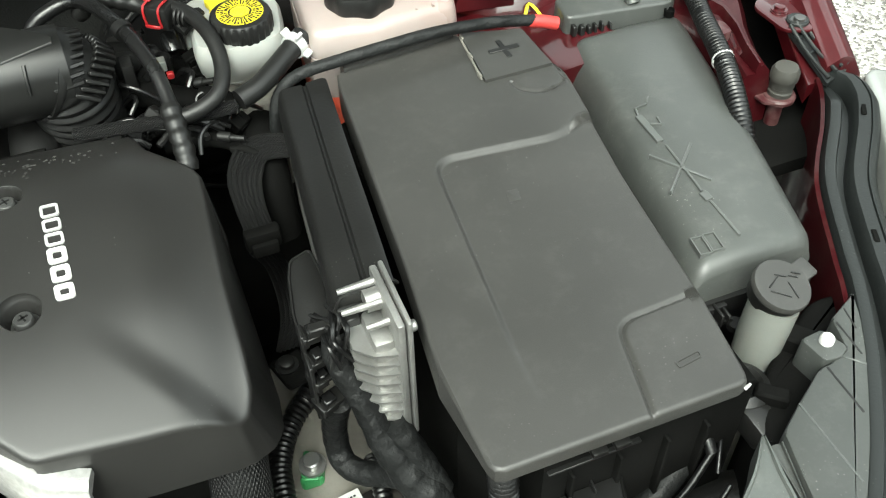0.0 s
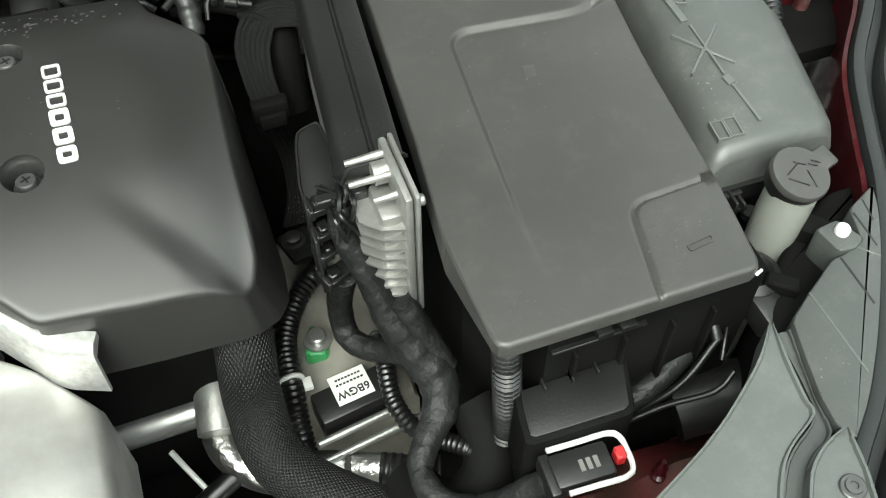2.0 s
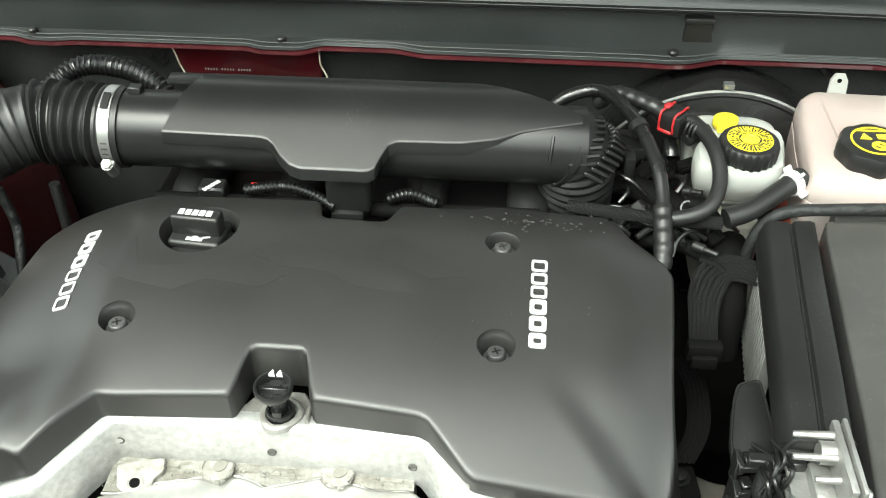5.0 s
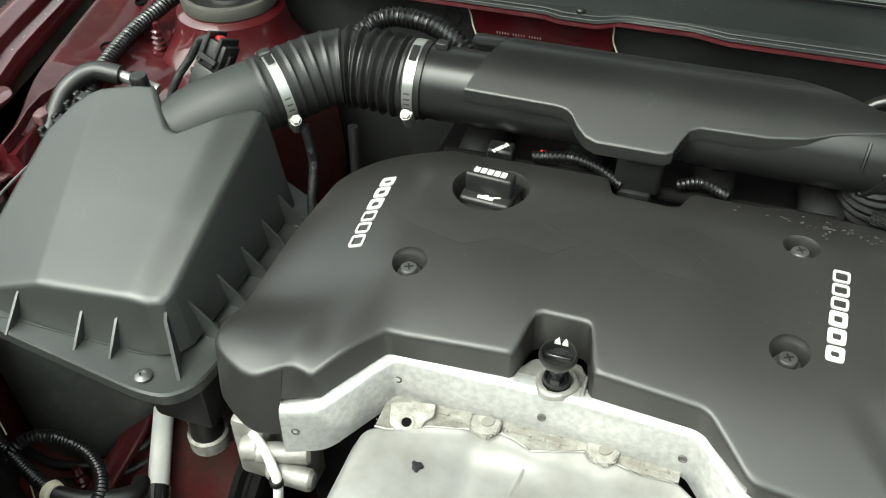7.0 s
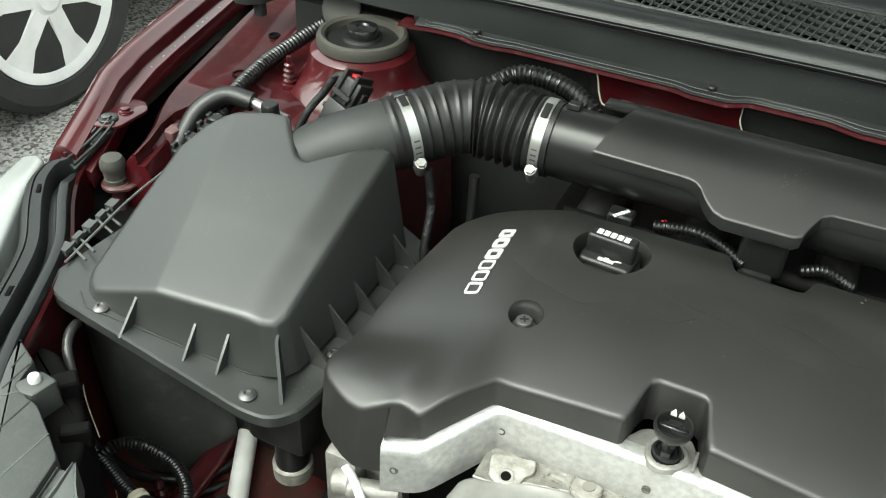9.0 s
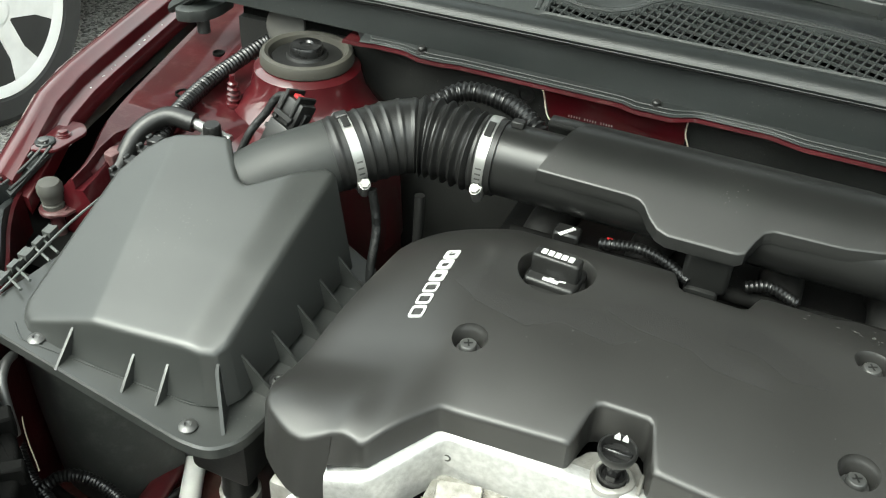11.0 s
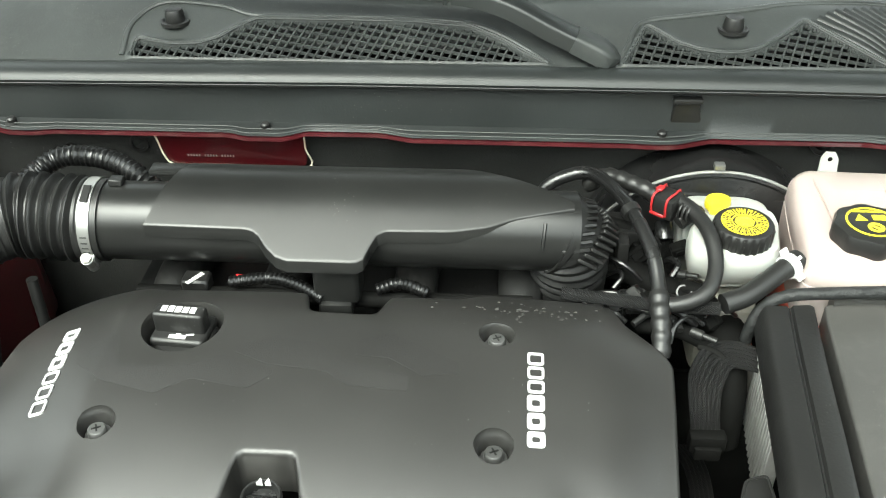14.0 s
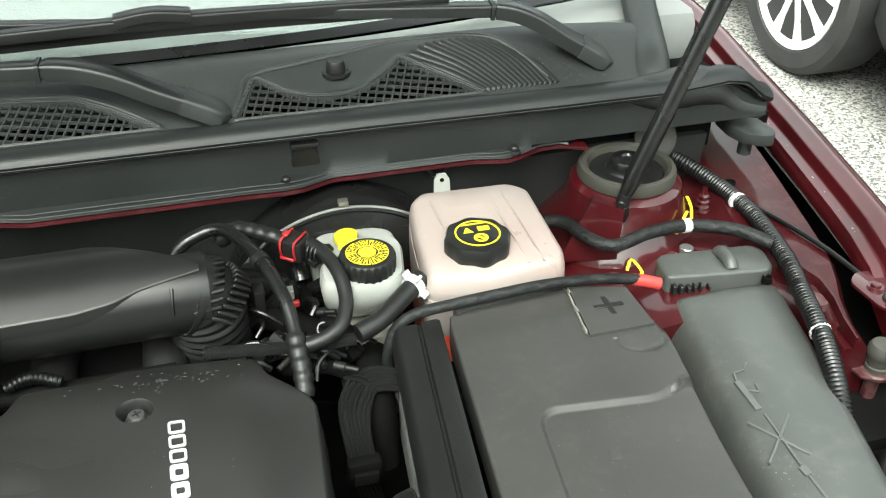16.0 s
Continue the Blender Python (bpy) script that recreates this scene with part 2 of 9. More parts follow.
    armplastic=material("satin_black_arm", (0.010, 0.0115, 0.0115), 0.36, vary=0.15, dust=0.15, spec=0.45),
    # near-black without sheen: shade deep in the bay is put into this colour
    dark=material("deep_shade_black", (0.0042, 0.0042, 0.0040), 0.7, metal=0.0, vary=0.4, dust=0.05, spec=0.04),
    gold=material("cream_tape", (0.55, 0.5, 0.38), 0.6, vary=0.1),
    braid=braided("braided_hose", (0.0065, 0.0065, 0.0065), 780),
    weave=braided("fine_woven_sleeve", (0.003, 0.003, 0.003), 1500),
)

# windscreen: real glass over a dashboard whose pale colour imitates reflected sky
_g = bpy.data.materials.new("windscreen_glass")
_g.use_nodes = True
_b = _g.node_tree.nodes["Principled BSDF"]
_b.inputs["Base Color"].default_value = (0.75, 0.82, 0.8, 1)
_b.inputs["Roughness"].default_value = 0.02
_b.inputs["Transmission Weight"].default_value = 1.0
_b.inputs["IOR"].default_value = 1.5
MAT["glass"] = _g

# gravel ground: pale chips between darker ones
_m = material("gravel_ground", (0.30, 0.29, 0.27), 0.9, vary=0.1)
_n = _m.node_tree
_p = _n.nodes["Principled BSDF"]
_tc = _n.nodes.new("ShaderNodeTexCoord")
_v = _n.nodes.new("ShaderNodeTexVoronoi")
_v.inputs["Scale"].default_value = 115
_n.links.new(_tc.outputs["Object"], _v.inputs["Vector"])
_sep = _n.nodes.new("ShaderNodeSeparateColor")
_n.links.new(_v.outputs["Color"], _sep.inputs[0])
_r = _n.nodes.new("ShaderNodeValToRGB")
_r.color_ramp.elements[0].position, _r.color_ramp.elements[0].color = 0.12, (0.10, 0.097, 0.09, 1)
_r.color_ramp.elements[1].position, _r.color_ramp.elements[1].color = 0.75, (0.46, 0.45, 0.42, 1)
_n.links.new(_sep.outputs[0], _r.inputs[0])
_n.links.new(_r.outputs[0], _p.inputs["Base Color"])
_bb = _n.nodes.new("ShaderNodeBump")
_bb.inputs["Strength"].default_value, _bb.inputs["Distance"].default_value = 0.6, 0.01
_bb.invert = True
_n.links.new(_v.outputs["Distance"], _bb.inputs["Height"])
_n.links.new(_bb.outputs[0], _p.inputs["Normal"])
MAT["gravel"] = _m


# ---- mesh tools ----
def finish(bm, name, mat, angle=38):
    bmesh.ops.recalc_face_normals(bm, faces=bm.faces[:])
    me = bpy.data.meshes.new(name)
    bm.to_mesh(me)
    bm.free()
    for p in me.polygons:
        p.use_smooth = True
    me.set_sharp_from_angle(angle=radians(angle))
    me.materials.append(MAT[mat] if isinstance(mat, str) else mat)
    return me


def thing(name, label, category, base, group="", kind=""):
    """An Empty at the base of a thing; its parts are made in world metres."""
    ob = new(name)
    ob.empty_display_size = 0.02
    ob.location = base
    return tagged(ob, label, category, group, kind)


def part(name, bm, mat, parent, label="", angle=38):
    """One mesh as a part of a thing (or of a part)."""
    ob = new(name, finish(bm, name, mat, angle))
    ob.parent = parent
    if parent.type == "EMPTY":
        ob.matrix_parent_inverse = Matrix.Translation(-Vector(parent.location))
    if label:
        ob["label"] = label
    return ob


def single(name, bm, mat, label, category, group="", kind="", angle=38):
    """A thing that is one mesh, with its origin at its base."""
    xs = [v.co.copy() for v in bm.verts]
    base = Vector((sum(v.x for v in xs) / len(xs), sum(v.y for v in xs) / len(xs), min(v.z for v in xs)))
    bmesh.ops.translate(bm, verts=bm.verts[:], vec=-base)
    ob = new(name, finish(bm, name, mat, angle))
    ob.location = base
    return tagged(ob, label, category, group, kind)


def bm_new():
    return bmesh.new()


def box(bm, x0, x1, y0, y1, z0, z1, bev=0.003, seg=2, m=None):
    r = bmesh.ops.create_cube(bm, size=1.0)
    vs = r["verts"]
    bmesh.ops.scale(bm, verts=vs, vec=(x1 - x0, y1 - y0, z1 - z0))
    bmesh.ops.translate(bm, verts=vs, vec=((x0 + x1) / 2, (y0 + y1) / 2, (z0 + z1) / 2))
    if bev:
        es = list({e for v in vs for e in v.link_edges})
        b = bmesh.ops.bevel(bm, geom=es, offset=bev, segments=seg, affect="EDGES", profile=0.5)
        vs = list({v for f in b["faces"] for v in f.verts} | {v for v in vs if v.is_valid})
    if m is not None:
        bmesh.ops.transform(bm, matrix=m, verts=vs)
    return vs


def rings(bm, rows, closed=True, cap=True, loop=False, uv=None):
    """Skin a row of vertex rings."""
    vv = [[bm.verts.new(p) for p in r] for r in rows]
    n = len(rows[0])
    lay = bm.loops.layers.uv.verify() if uv else None
    m = len(vv)
    for i in range(m if loop else m - 1):
        a, b = vv[i], vv[(i + 1) % m]
        for j in range(n if closed else n - 1):
            k = (j + 1) % n
            f = bm.faces.new((a[j], a[k], b[k], b[j]))
            if lay:
                w = uv[1] / n
                for lp, (u, v) in zip(f.loops, (((j) * w, uv[0][i]), ((j + 1) * w, uv[0][i]), ((j + 1) * w, uv[0][i + 1]), (j * w, uv[0][i + 1]))):
                    lp[lay].uv = (u, v)
    if cap and closed and not loop:
        bm.faces.new(vv[0][::-1])
        bm.faces.new(vv[-1])
    return vv


def spline(pts, step):
    """Catmull-Rom through pts, sampled about every step metres."""
    P = [Vector(p) for p in pts]
    P = [P[0] * 2 - P[1], *P, P[-1] * 2 - P[-2]]
    out = []
    for i in range(1, len(P) - 2):
        a, b, c, d = P[i - 1:i + 3]
        n = max(2, int((c - b).length / step))
        for k in range(n):
            t = k / n
            out.append(0.5 * ((2 * b) + (c - a) * t + (2 * a - 5 * b + 4 * c - d) * t * t + (3 * b - a - 3 * c + d) * t ** 3))
    out.append(P[-2])
    return out


def tube(bm, pts, r, n=12, step=0.006, prof=None, flat=1.0, up=(0, 0, 1)):
    """A hose through pts; prof(s, total) scales the radius along it."""
    c = spline(pts, step)
    t0 = (c[1] - c[0]).normalized()
    u = Vector(up)
    if abs(u.dot(t0)) > 0.95:
        u = Vector((1, 0, 0))
    s, rows, ss = 0.0, [], []
    total = sum((c[i + 1] - c[i]).length for i in range(len(c) - 1))
    for i, p in enumerate(c):
        t = (c[min(i + 1, len(c) - 1)] - c[max(i - 1, 0)]).normalized()
        side = t.cross(u).normalized()
        u = side.cross(t).normalized()
        if i:
            s += (p - c[i - 1]).length
        k = r * (prof(s, total) if prof else 1.0)
        rows.append([p + (side * math.cos(a) + u * math.sin(a) * flat) * k for a in (2 * math.pi * j / n for j in range(n))])
        ss.append(s)
    rings(bm, rows, uv=(ss, 2 * math.pi * r))
    return rows


def ribs(pitch=0.006, depth=0.14):
    return lambda s, total: 1.0 - depth * (0.5 + 0.5 * math.cos(2 * math.pi * s / pitch))


def convolute(bm, pts, r, pitch=0.0048, depth=0.16, n=12):
    tube(bm, pts, r, n, pitch / 4, lambda s, total: 1.0 - depth * (0.5 + 0.5 * math.cos(2 * math.pi * s / pitch)))


def rod(bm, p0, p1, r0, r1=None, n=16, bev=0.0):
    r1 = r0 if r1 is None else r1
    p0, p1 = Vector(p0), Vector(p1)
    m = Matrix.Translation(p0) @ (p1 - p0).to_track_quat("Z", "Y").to_matrix().to_4x4()
    h = (p1 - p0).length
    prof = [(r0, 0), (r1, h)] if not bev else [(r0 - bev, 0), (r0, bev), (r1, h - bev), (r1 - bev, h)]
    lathe(bm, prof, m, n)


def lathe(bm, prof, m=None, n=32, teeth=None):
    """Turn a profile of (radius, height) round z. teeth(angle, height) scales the radius."""
    m = m or Matrix()
    rows = []
    for r, h in prof:
        rows.append([m @ Vector((r * (teeth(a, h) if teeth else 1) * math.cos(a), r * (teeth(a, h) if teeth else 1) * math.sin(a), h))
                     for a in (2 * math.pi * j / n for j in range(n))])
    rings(bm, rows)


def prism(bm, pts, z0, z1, bev=0.002, seg=2, zs=None):
    """An upright plate with outline pts. zs(x, y): its top, instead of z1."""
    lo = [bm.verts.new((x, y, z0)) for x, y in pts]
    hi = [bm.verts.new((x, y, zs(x, y) if zs else z1)) for x, y in pts]
    fs = [bm.faces.new(lo[::-1]), bm.faces.new(hi)]
    n = len(pts)
    for i in range(n):
        fs.append(bm.faces.new((lo[i], lo[(i + 1) % n], hi[(i + 1) % n], hi[i])))
    bmesh.ops.recalc_face_normals(bm, faces=fs)
    if bev:
        es = list({e for f in fs[1:2] for e in f.edges} | {e for f in fs[2:] for e in f.edges if all(abs(v.co.z - z0) > 1e-9 for v in e.verts) or e.verts[0].co.xy == e.verts[1].co.xy})
        bmesh.ops.bevel(bm, geom=es, offset=bev, segments=seg, affect="EDGES", profile=0.5)
    return bm


def rounded(pts, r, n=4):
    """Round the corners of a polygon."""
    out = []
    k = len(pts)
    for i in range(k):
        p, a, b = Vector(pts[i]), Vector(pts[i - 1]), Vector(pts[(i + 1) % k])
        q = min(r, (a - p).length * 0.45, (b - p).length * 0.45)
        s, e = p + (a - p).normalized() * q, p + (b - p).normalized() * q
        for j in range(n + 1):
            t = j / n
            w = s * (1 - t) ** 2 + p * 2 * t * (1 - t) + e * t * t
            out.append((w.x, w.y))
    return out


def lerp_table(tab):
    xs, ys = [a for a, _ in tab], [b for _, b in tab]
    return lambda x: float(np.interp(x, xs, ys))


def seg_dist(px, py, poly, closed=True):
    """Distance of arrays of points from a polyline."""
    d = np.full(px.shape, 1e9)
    k = len(poly)
    for i in range(k if closed else k - 1):
        (ax, ay), (bx, by) = poly[i], poly[(i + 1) % k]
        vx, vy = bx - ax, by - ay
        l2 = vx * vx + vy * vy + 1e-15
        t = np.clip(((px - ax) * vx + (py - ay) * vy) / l2, 0, 1)
        d = np.minimum(d, np.hypot(px - ax - t * vx, py - ay - t * vy))
    return d


def inside(px, py, poly):
    r = np.zeros(px.shape, bool)
    k = len(poly)
    for i in range(k):
        (ax, ay), (bx, by) = poly[i], poly[(i + 1) % k]
        if ay == by:
            continue
        c = ((ay > py) != (by > py)) & (px < (bx - ax) * (py - ay) / (by - ay) + ax)
        r ^= c
    return r


def smoothstep(a, b, x):
    t = np.clip((x - a) / (b - a), 0, 1)
    return t * t * (3 - 2 * t)


def shell(bm, xs, front, back, height, z_low, r=0.006, rows=30, draft=0.0):
    """A moulded cover: a surface height(x, y) between the lines front(x) and back(x), rounded over at its rim, with a skirt down to z_low."""
    xs = np.array(sorted(set(round(float(x), 5) for x in xs)))
    yf, yb = np.array([front(x) for x in xs]), np.array([back(x) for x in xs])
    edge = [(x, y) for x, y in zip(xs, yf)] + [(x, y) for x, y in zip(xs[::-1], yb[::-1])]
    off = np.array([0, 0.06, 0.25, 0.6, 1.0]) * r
    X, Y = [], []
    for x, a, b in zip(xs, yf, yb):
        o = off * min(1.0, (b - a) / (4 * r))
        mid = np.linspace(a + o[-1], b - o[-1], rows)[1:-1]
        col = np.concatenate([a + o, mid, (b - o)[::-1]])
        X.append(np.full(col.shape, x))
        Y.append(col)
    X, Y = np.array(X), np.array(Y)
    d = np.clip(seg_dist(X, Y, edge), 0, r)
    Z = height(X, Y) - (r - np.sqrt(np.maximum(0, r * r - (r - d) ** 2)))
    vs = [[bm.verts.new((X[i, j], Y[i, j], Z[i, j])) for j in range(X.shape[1])] for i in range(X.shape[0])]
    for i in range(len(vs) - 1):
        for j in range(len(vs[0]) - 1):
            bm.faces.new((vs[i][j], vs[i + 1][j], vs[i + 1][j + 1], vs[i][j + 1]))
    rim = [v[0] for v in vs] + vs[-1][1:] + [v[-1] for v in vs[:-1]][::-1] + vs[0][1:-1][::-1]
    cx, cy = float(X.mean()), float(Y.mean())
    low = []
    for v in rim:
        z = z_low(v.co.x, v.co.y) if callable(z_low) else z_low
        dv = Vector((v.co.x - cx, v.co.y - cy))
        dv = dv.normalized() * draft if dv.length else dv
        low.append(bm.verts.new((v.co.x + dv.x, v.co.y + dv.y, z)))
    k = len(rim)
    for i in range(k):
        bm.faces.new((rim[i], low[i], low[(i + 1) % k], rim[(i + 1) % k]))
    bm.faces.new(low)
    return bm


def carve(ob, cutters):
    """Cut closed meshes out of ob, once and for all."""
    made = []
    for bm in cutters:
        bmesh.ops.recalc_face_normals(bm, faces=bm.faces[:])
        me = bpy.data.meshes.new("cut")
        bm.to_mesh(me)
        bm.free()
        c = new("cut", me)
        md = ob.modifiers.new("cut", "BOOLEAN")
        md.operation, md.solver, md.object = "DIFFERENCE", "EXACT", c
        made.append(c)
    bpy.context.view_layer.update()
    me = bpy.data.meshes.new_from_object(ob.evaluated_get(bpy.context.evaluated_depsgraph_get()))
    ob.modifiers.clear()
    old = ob.data
    ob.data = me
    for p in me.polygons:
        p.use_smooth = True
    me.set_sharp_from_angle(angle=radians(38))
    bpy.data.meshes.remove(old)
    for c in made:
        d = c.data
        bpy.data.objects.remove(c)
        bpy.data.meshes.remove(d)


def clear_of(vals, step, marks, gap=0.0035):
    """A range of values with extra ones round the marks."""
    a = list(np.arange(vals[0], vals[1] + 1e-9, step))
    for m in marks:
        a = [v for v in a if abs(v - m) > gap] + [m - gap, m - gap * 0.4, m, m + gap * 0.4, m + gap]
    return [v for v in a if vals[0] <= v <= vals[1]]


def lettering(text, size, m, mat, parent, name="writing", depth=0.0003):
    cu = bpy.data.curves.new(name, "FONT")
    cu.body, cu.size, cu.extrude = text, size, depth
    cu.offset = size * 0.012
    cu.align_x, cu.align_y = "CENTER", "CENTER"
    tmp = new("tmp", cu)
    bpy.context.view_layer.update()
    me = bpy.data.meshes.new_from_object(tmp.evaluated_get(bpy.context.evaluated_depsgraph_get()))
    bpy.data.objects.remove(tmp)
    bpy.data.curves.remove(cu)
    me.transform(m)
    me.materials.clear()
    me.materials.append(MAT[mat])
    ob = new(name, me)
    ob.parent = parent
    if parent.type == "EMPTY":
        ob.matrix_parent_inverse = Matrix.Translation(-Vector(parent.location))
    return ob


def hexhead(bm, p, r, h, axis=(0, 0, 1)):
    p = Vector(p)
    m = Matrix.Translation(p) @ Vector(axis).to_track_quat("Z", "Y").to_matrix().to_4x4()
    lathe(bm, [(r * 1.5, 0), (r * 1.5, h * 0.3), (r, h * 0.32), (r, h * 0.9), (r * 0.85, h)], m, 6 * 3)


MID = -0.205


def flecks(name, count, spread, height, mat, parent, seed, size=(0.0003, 0.0009), label="pale dust specks"):
    """Small flat specks strewn on a surface: spread(rnd) gives a place, height(x, y) its level."""
    rnd = random.Random(seed)
    bm = bm_new()
    for k in range(count):
        x, y = spread(rnd)
        z = float(height(np.array([x]), np.array([y]))[0])
        w, n, a0 = rnd.uniform(*size), rnd.randint(5, 7), rnd.uniform(0, 6.28)
        base = [(x + w * rnd.uniform(0.6, 1.4) * math.cos(a0 + 6.28 * j / n), y + w * rnd.uniform(0.6, 1.4) * math.sin(a0 + 6.28 * j / n)) for j in range(n)]
        rings(bm, [[(p, q, z - 0.0003) for p, q in base], [(p, q, z + 0.0003) for p, q in base]])
    return tagged(part(name, bm, mat, parent, label), kind="stuff")


# ---- ground ----
bm = bm_new()
rings(bm, [[(-60, -60, 0), (60, -60, 0)], [(-60, 60, 0), (60, 60, 0)]], closed=False)
tagged(new("ground", finish(bm, "ground", "gravel")), "pale crushed gravel parking ground", "ground", kind="structure")

# dark trees all round, far outside the view: added to block low sky light
bm = bm_new()
rnd = random.Random(4)
rows = []
for k in range(96):
    a = 2 * math.pi * k / 96
    h = 6.4 + 1.6 * math.sin(3 * a + 1) + 0.9 * math.sin(11 * a) + rnd.uniform(-0.7, 0.7)
    rows.append([((r + rnd.uniform(-0.3, 0.3)) * math.cos(a), (r + rnd.uniform(-0.3, 0.3)) * math.sin(a), z) for r, z in ((13.5, -0.1), (13.2, h * 0.3), (13.6, h * 0.65), (14.2, h * 0.9), (15.0, h), (16.0, h * 0.8), (16.0, -0.1))])
rings(bm, rows, loop=True)
tagged(new("backdrop", finish(bm, "backdrop", "hedge")), "unseen ring of dark trees, added to dim the low sky", "trees", kind="structure")

# ---- car body: aprons, wings, firewall, cowl ----
body = thing("car_body", "dark red painted car body round an open engine bay", "car", (MID, 0.6, 0.3))
WING = lerp_table([(-0.2, 0.50), (0.1, 0.60), (0.3, 0.66), (0.42, 0.70), (0.50, 0.742), (0.56, 0.756), (0.604, 0.768), (0.64, 0.775), (0.7, 0.789), (0.86, 0.822), (1.0, 0.847), (1.135, 0.875), (1.5, 0.92), (2.4, 0.93)])


def wing(side):
    bm = bm_new()
    rows = []
    for y in np.arange(0.50, 2.41, 0.05):
        d = WING(y)
        drop = max(0.0, 0.62 - y) * 0.35
        sec = [(-0.014, 0.868), (-0.0145, 0.8868), (-0.0135, 0.8882), (-0.0120, 0.8886), (-0.0030, 0.8890), (-0.0012, 0.8900), (-0.0002, 0.8920), (0.0012, 0.9020), (0.0022, 0.9038), (0.0040, 0.9046), (0.0120, 0.9078), (0.0140, 0.9092), (0.0170, 0.9102), (0.022, 0.9100), (0.032, 0.905),
               (0.045, 0.885), (0.06, 0.83), (0.072, 0.72), (0.075, 0.45), (0.06, 0.25), (0.05, 0.25), (0.060, 0.70), (0.040, 0.85), (0.012, 0.885), (-0.008, 0.877)]
        rows.append([(MID + side * (d + a), y, z - drop) for a, z in sec])
    rings(bm, rows)
    return part("wing", bm, "red", body, "glossy dark red front wing")


for s in (1, -1):
    wing(s)


def apron(side):
    """Inner wing: a ledge beside the tower with a wall down into the bay."""
    bm = bm_new()
    rows = []
    for y in np.arange(0.52, 0.99, 0.03):
        d = WING(max(y, 0.4))
        w = 0.012 * math.sin(y * 40)
        o = d - 0.027 - 0.022 * float(smoothstep(0.66, 0.55, np.array(y)))
        i = d - 0.088 - 0.195 * float(smoothstep(0.58, 0.72, np.array(y)))
        g = o - i
        z = 0.864 + 0.008 * float(smoothstep(0.6, 0.9, np.array(y)))
        sec = [(o + 0.012, z - 0.16), (o + 0.008, z - 0.04), (o, z - 0.006), (o - 0.008, z + 0.003), (o - g * 0.28, z + 0.001), (o - g * 0.31, z + 0.006), (o - g * 0.36, z + 0.006), (o - g * 0.40, z - 0.003), (o - g * 0.47 + w * 0.4, z - 0.006), (o - g * 0.62, z - 0.005),
               (o - g * 0.8, z - 0.018), (o - g * 0.95, z - 0.045), (i, 0.60), (i + 0.02, 0.30), (i + 0.04, 0.30), (i + 0.03, 0.6), (o - 0.01, z - 0.16)]
        rows.append([(MID + side * a, y, b) for a, b in sec])
    rings(bm, rows)
    ap = part("apron", bm, "redraw", body, "dusty dark red inner wing panel")
    # suspension tower
    cx, cy = MID + side * 0.573, 0.788
    bm = bm_new()
    m = pose(cx, cy, 0)
    lathe(bm, [(0.115, 0.70), (0.108, 0.79), (0.094, 0.85), (0.077, 0.868), (0.066, 0.885), (0.061, 0.905), (0.054, 0.910), (0.04, 0.912)], m, 40,
          teeth=lambda a, h: 1 + 0.05 * math.cos(3 * a + 0.6) * (h < 0.87))
    part("strut_tower", bm, "red", body, "dark red strut tower dome")
    # shelf in front of the tower, with pressed edges
    bm = bm_new()
    x0, x1 = sorted((MID + side * 0.46, MID + side * 0.60))
    rows = []
    for y in np.linspace(0.60, 0.80, 9):
        rows.append([(MID + side * a, y, z) for a, z in ((0.455, 0.60), (0.46, 0.80), (0.475, 0.835), (0.50, 0.848), (0.54, 0.852), (0.60, 0.858), (0.60, 0.80), (0.56, 0.60))])
    rings(bm, rows)
    part("tower_shelf", bm, "red", body)
    # bracket tongue of the wing flange, with bolts
    bm = bm_new()
    d = WING(0.6)
    pts = [(d - 0.040, 0.545), (d - 0.014, 0.535), (d - 0.004, 0.600), (d - 0.028, 0.603), (d - 0.043, 0.590)]
    prism(bm, rounded([(MID + side * a, b) for a, b in (pts if side > 0 else pts[::-1])], 0.008), 0.8735, 0.8775, 0.0012)
    br = part("wing_bracket", bm, "red", body, "small red tongue of the wing flange")
    for a, b, mt_ in ((d - 0.026, 0.574, "red"), (d - 0.021, 0.551, "darkbolt")):
        bm = bm_new()
        lathe(bm, [(0.0085, 0.877), (0.0085, 0.8785), (0.006, 0.8792)], pose(MID + side * a, b, 0), 20)
        hexhead(bm, (MID + side * a, b, 0.8785), 0.0052, 0.005)
        part("bolt", bm, mt_, br)
    # worn tab standing off the ledge
    bm = bm_new()
    pts = [(0.680, 0.572), (0.693, 0.574), (0.695, 0.590), (0.688, 0.598), (0.678, 0.590)]
    prism(bm, rounded([(MID + side * a, b) for a, b in (pts if side > 0 else pts[::-1])], 0.004), 0.850, 0.8685, 0.0015)
    part("worn_tab", bm, "wornred", body, "tab with its paint worn pale")
    return ap


for s in (1, -1):
    apron(s)

# pale grit on the flanges of the wings
for s in (1, -1):
    flecks("grit", 16, lambda r: (lambda y: (MID + s * (WING(y) - 0.0075), y))(r.uniform(0.62, 1.05)), lambda x, y: np.full(x.shape, 0.8889), "white", body, 80 + s, (0.0005, 0.0012), "pale grit on the paint")
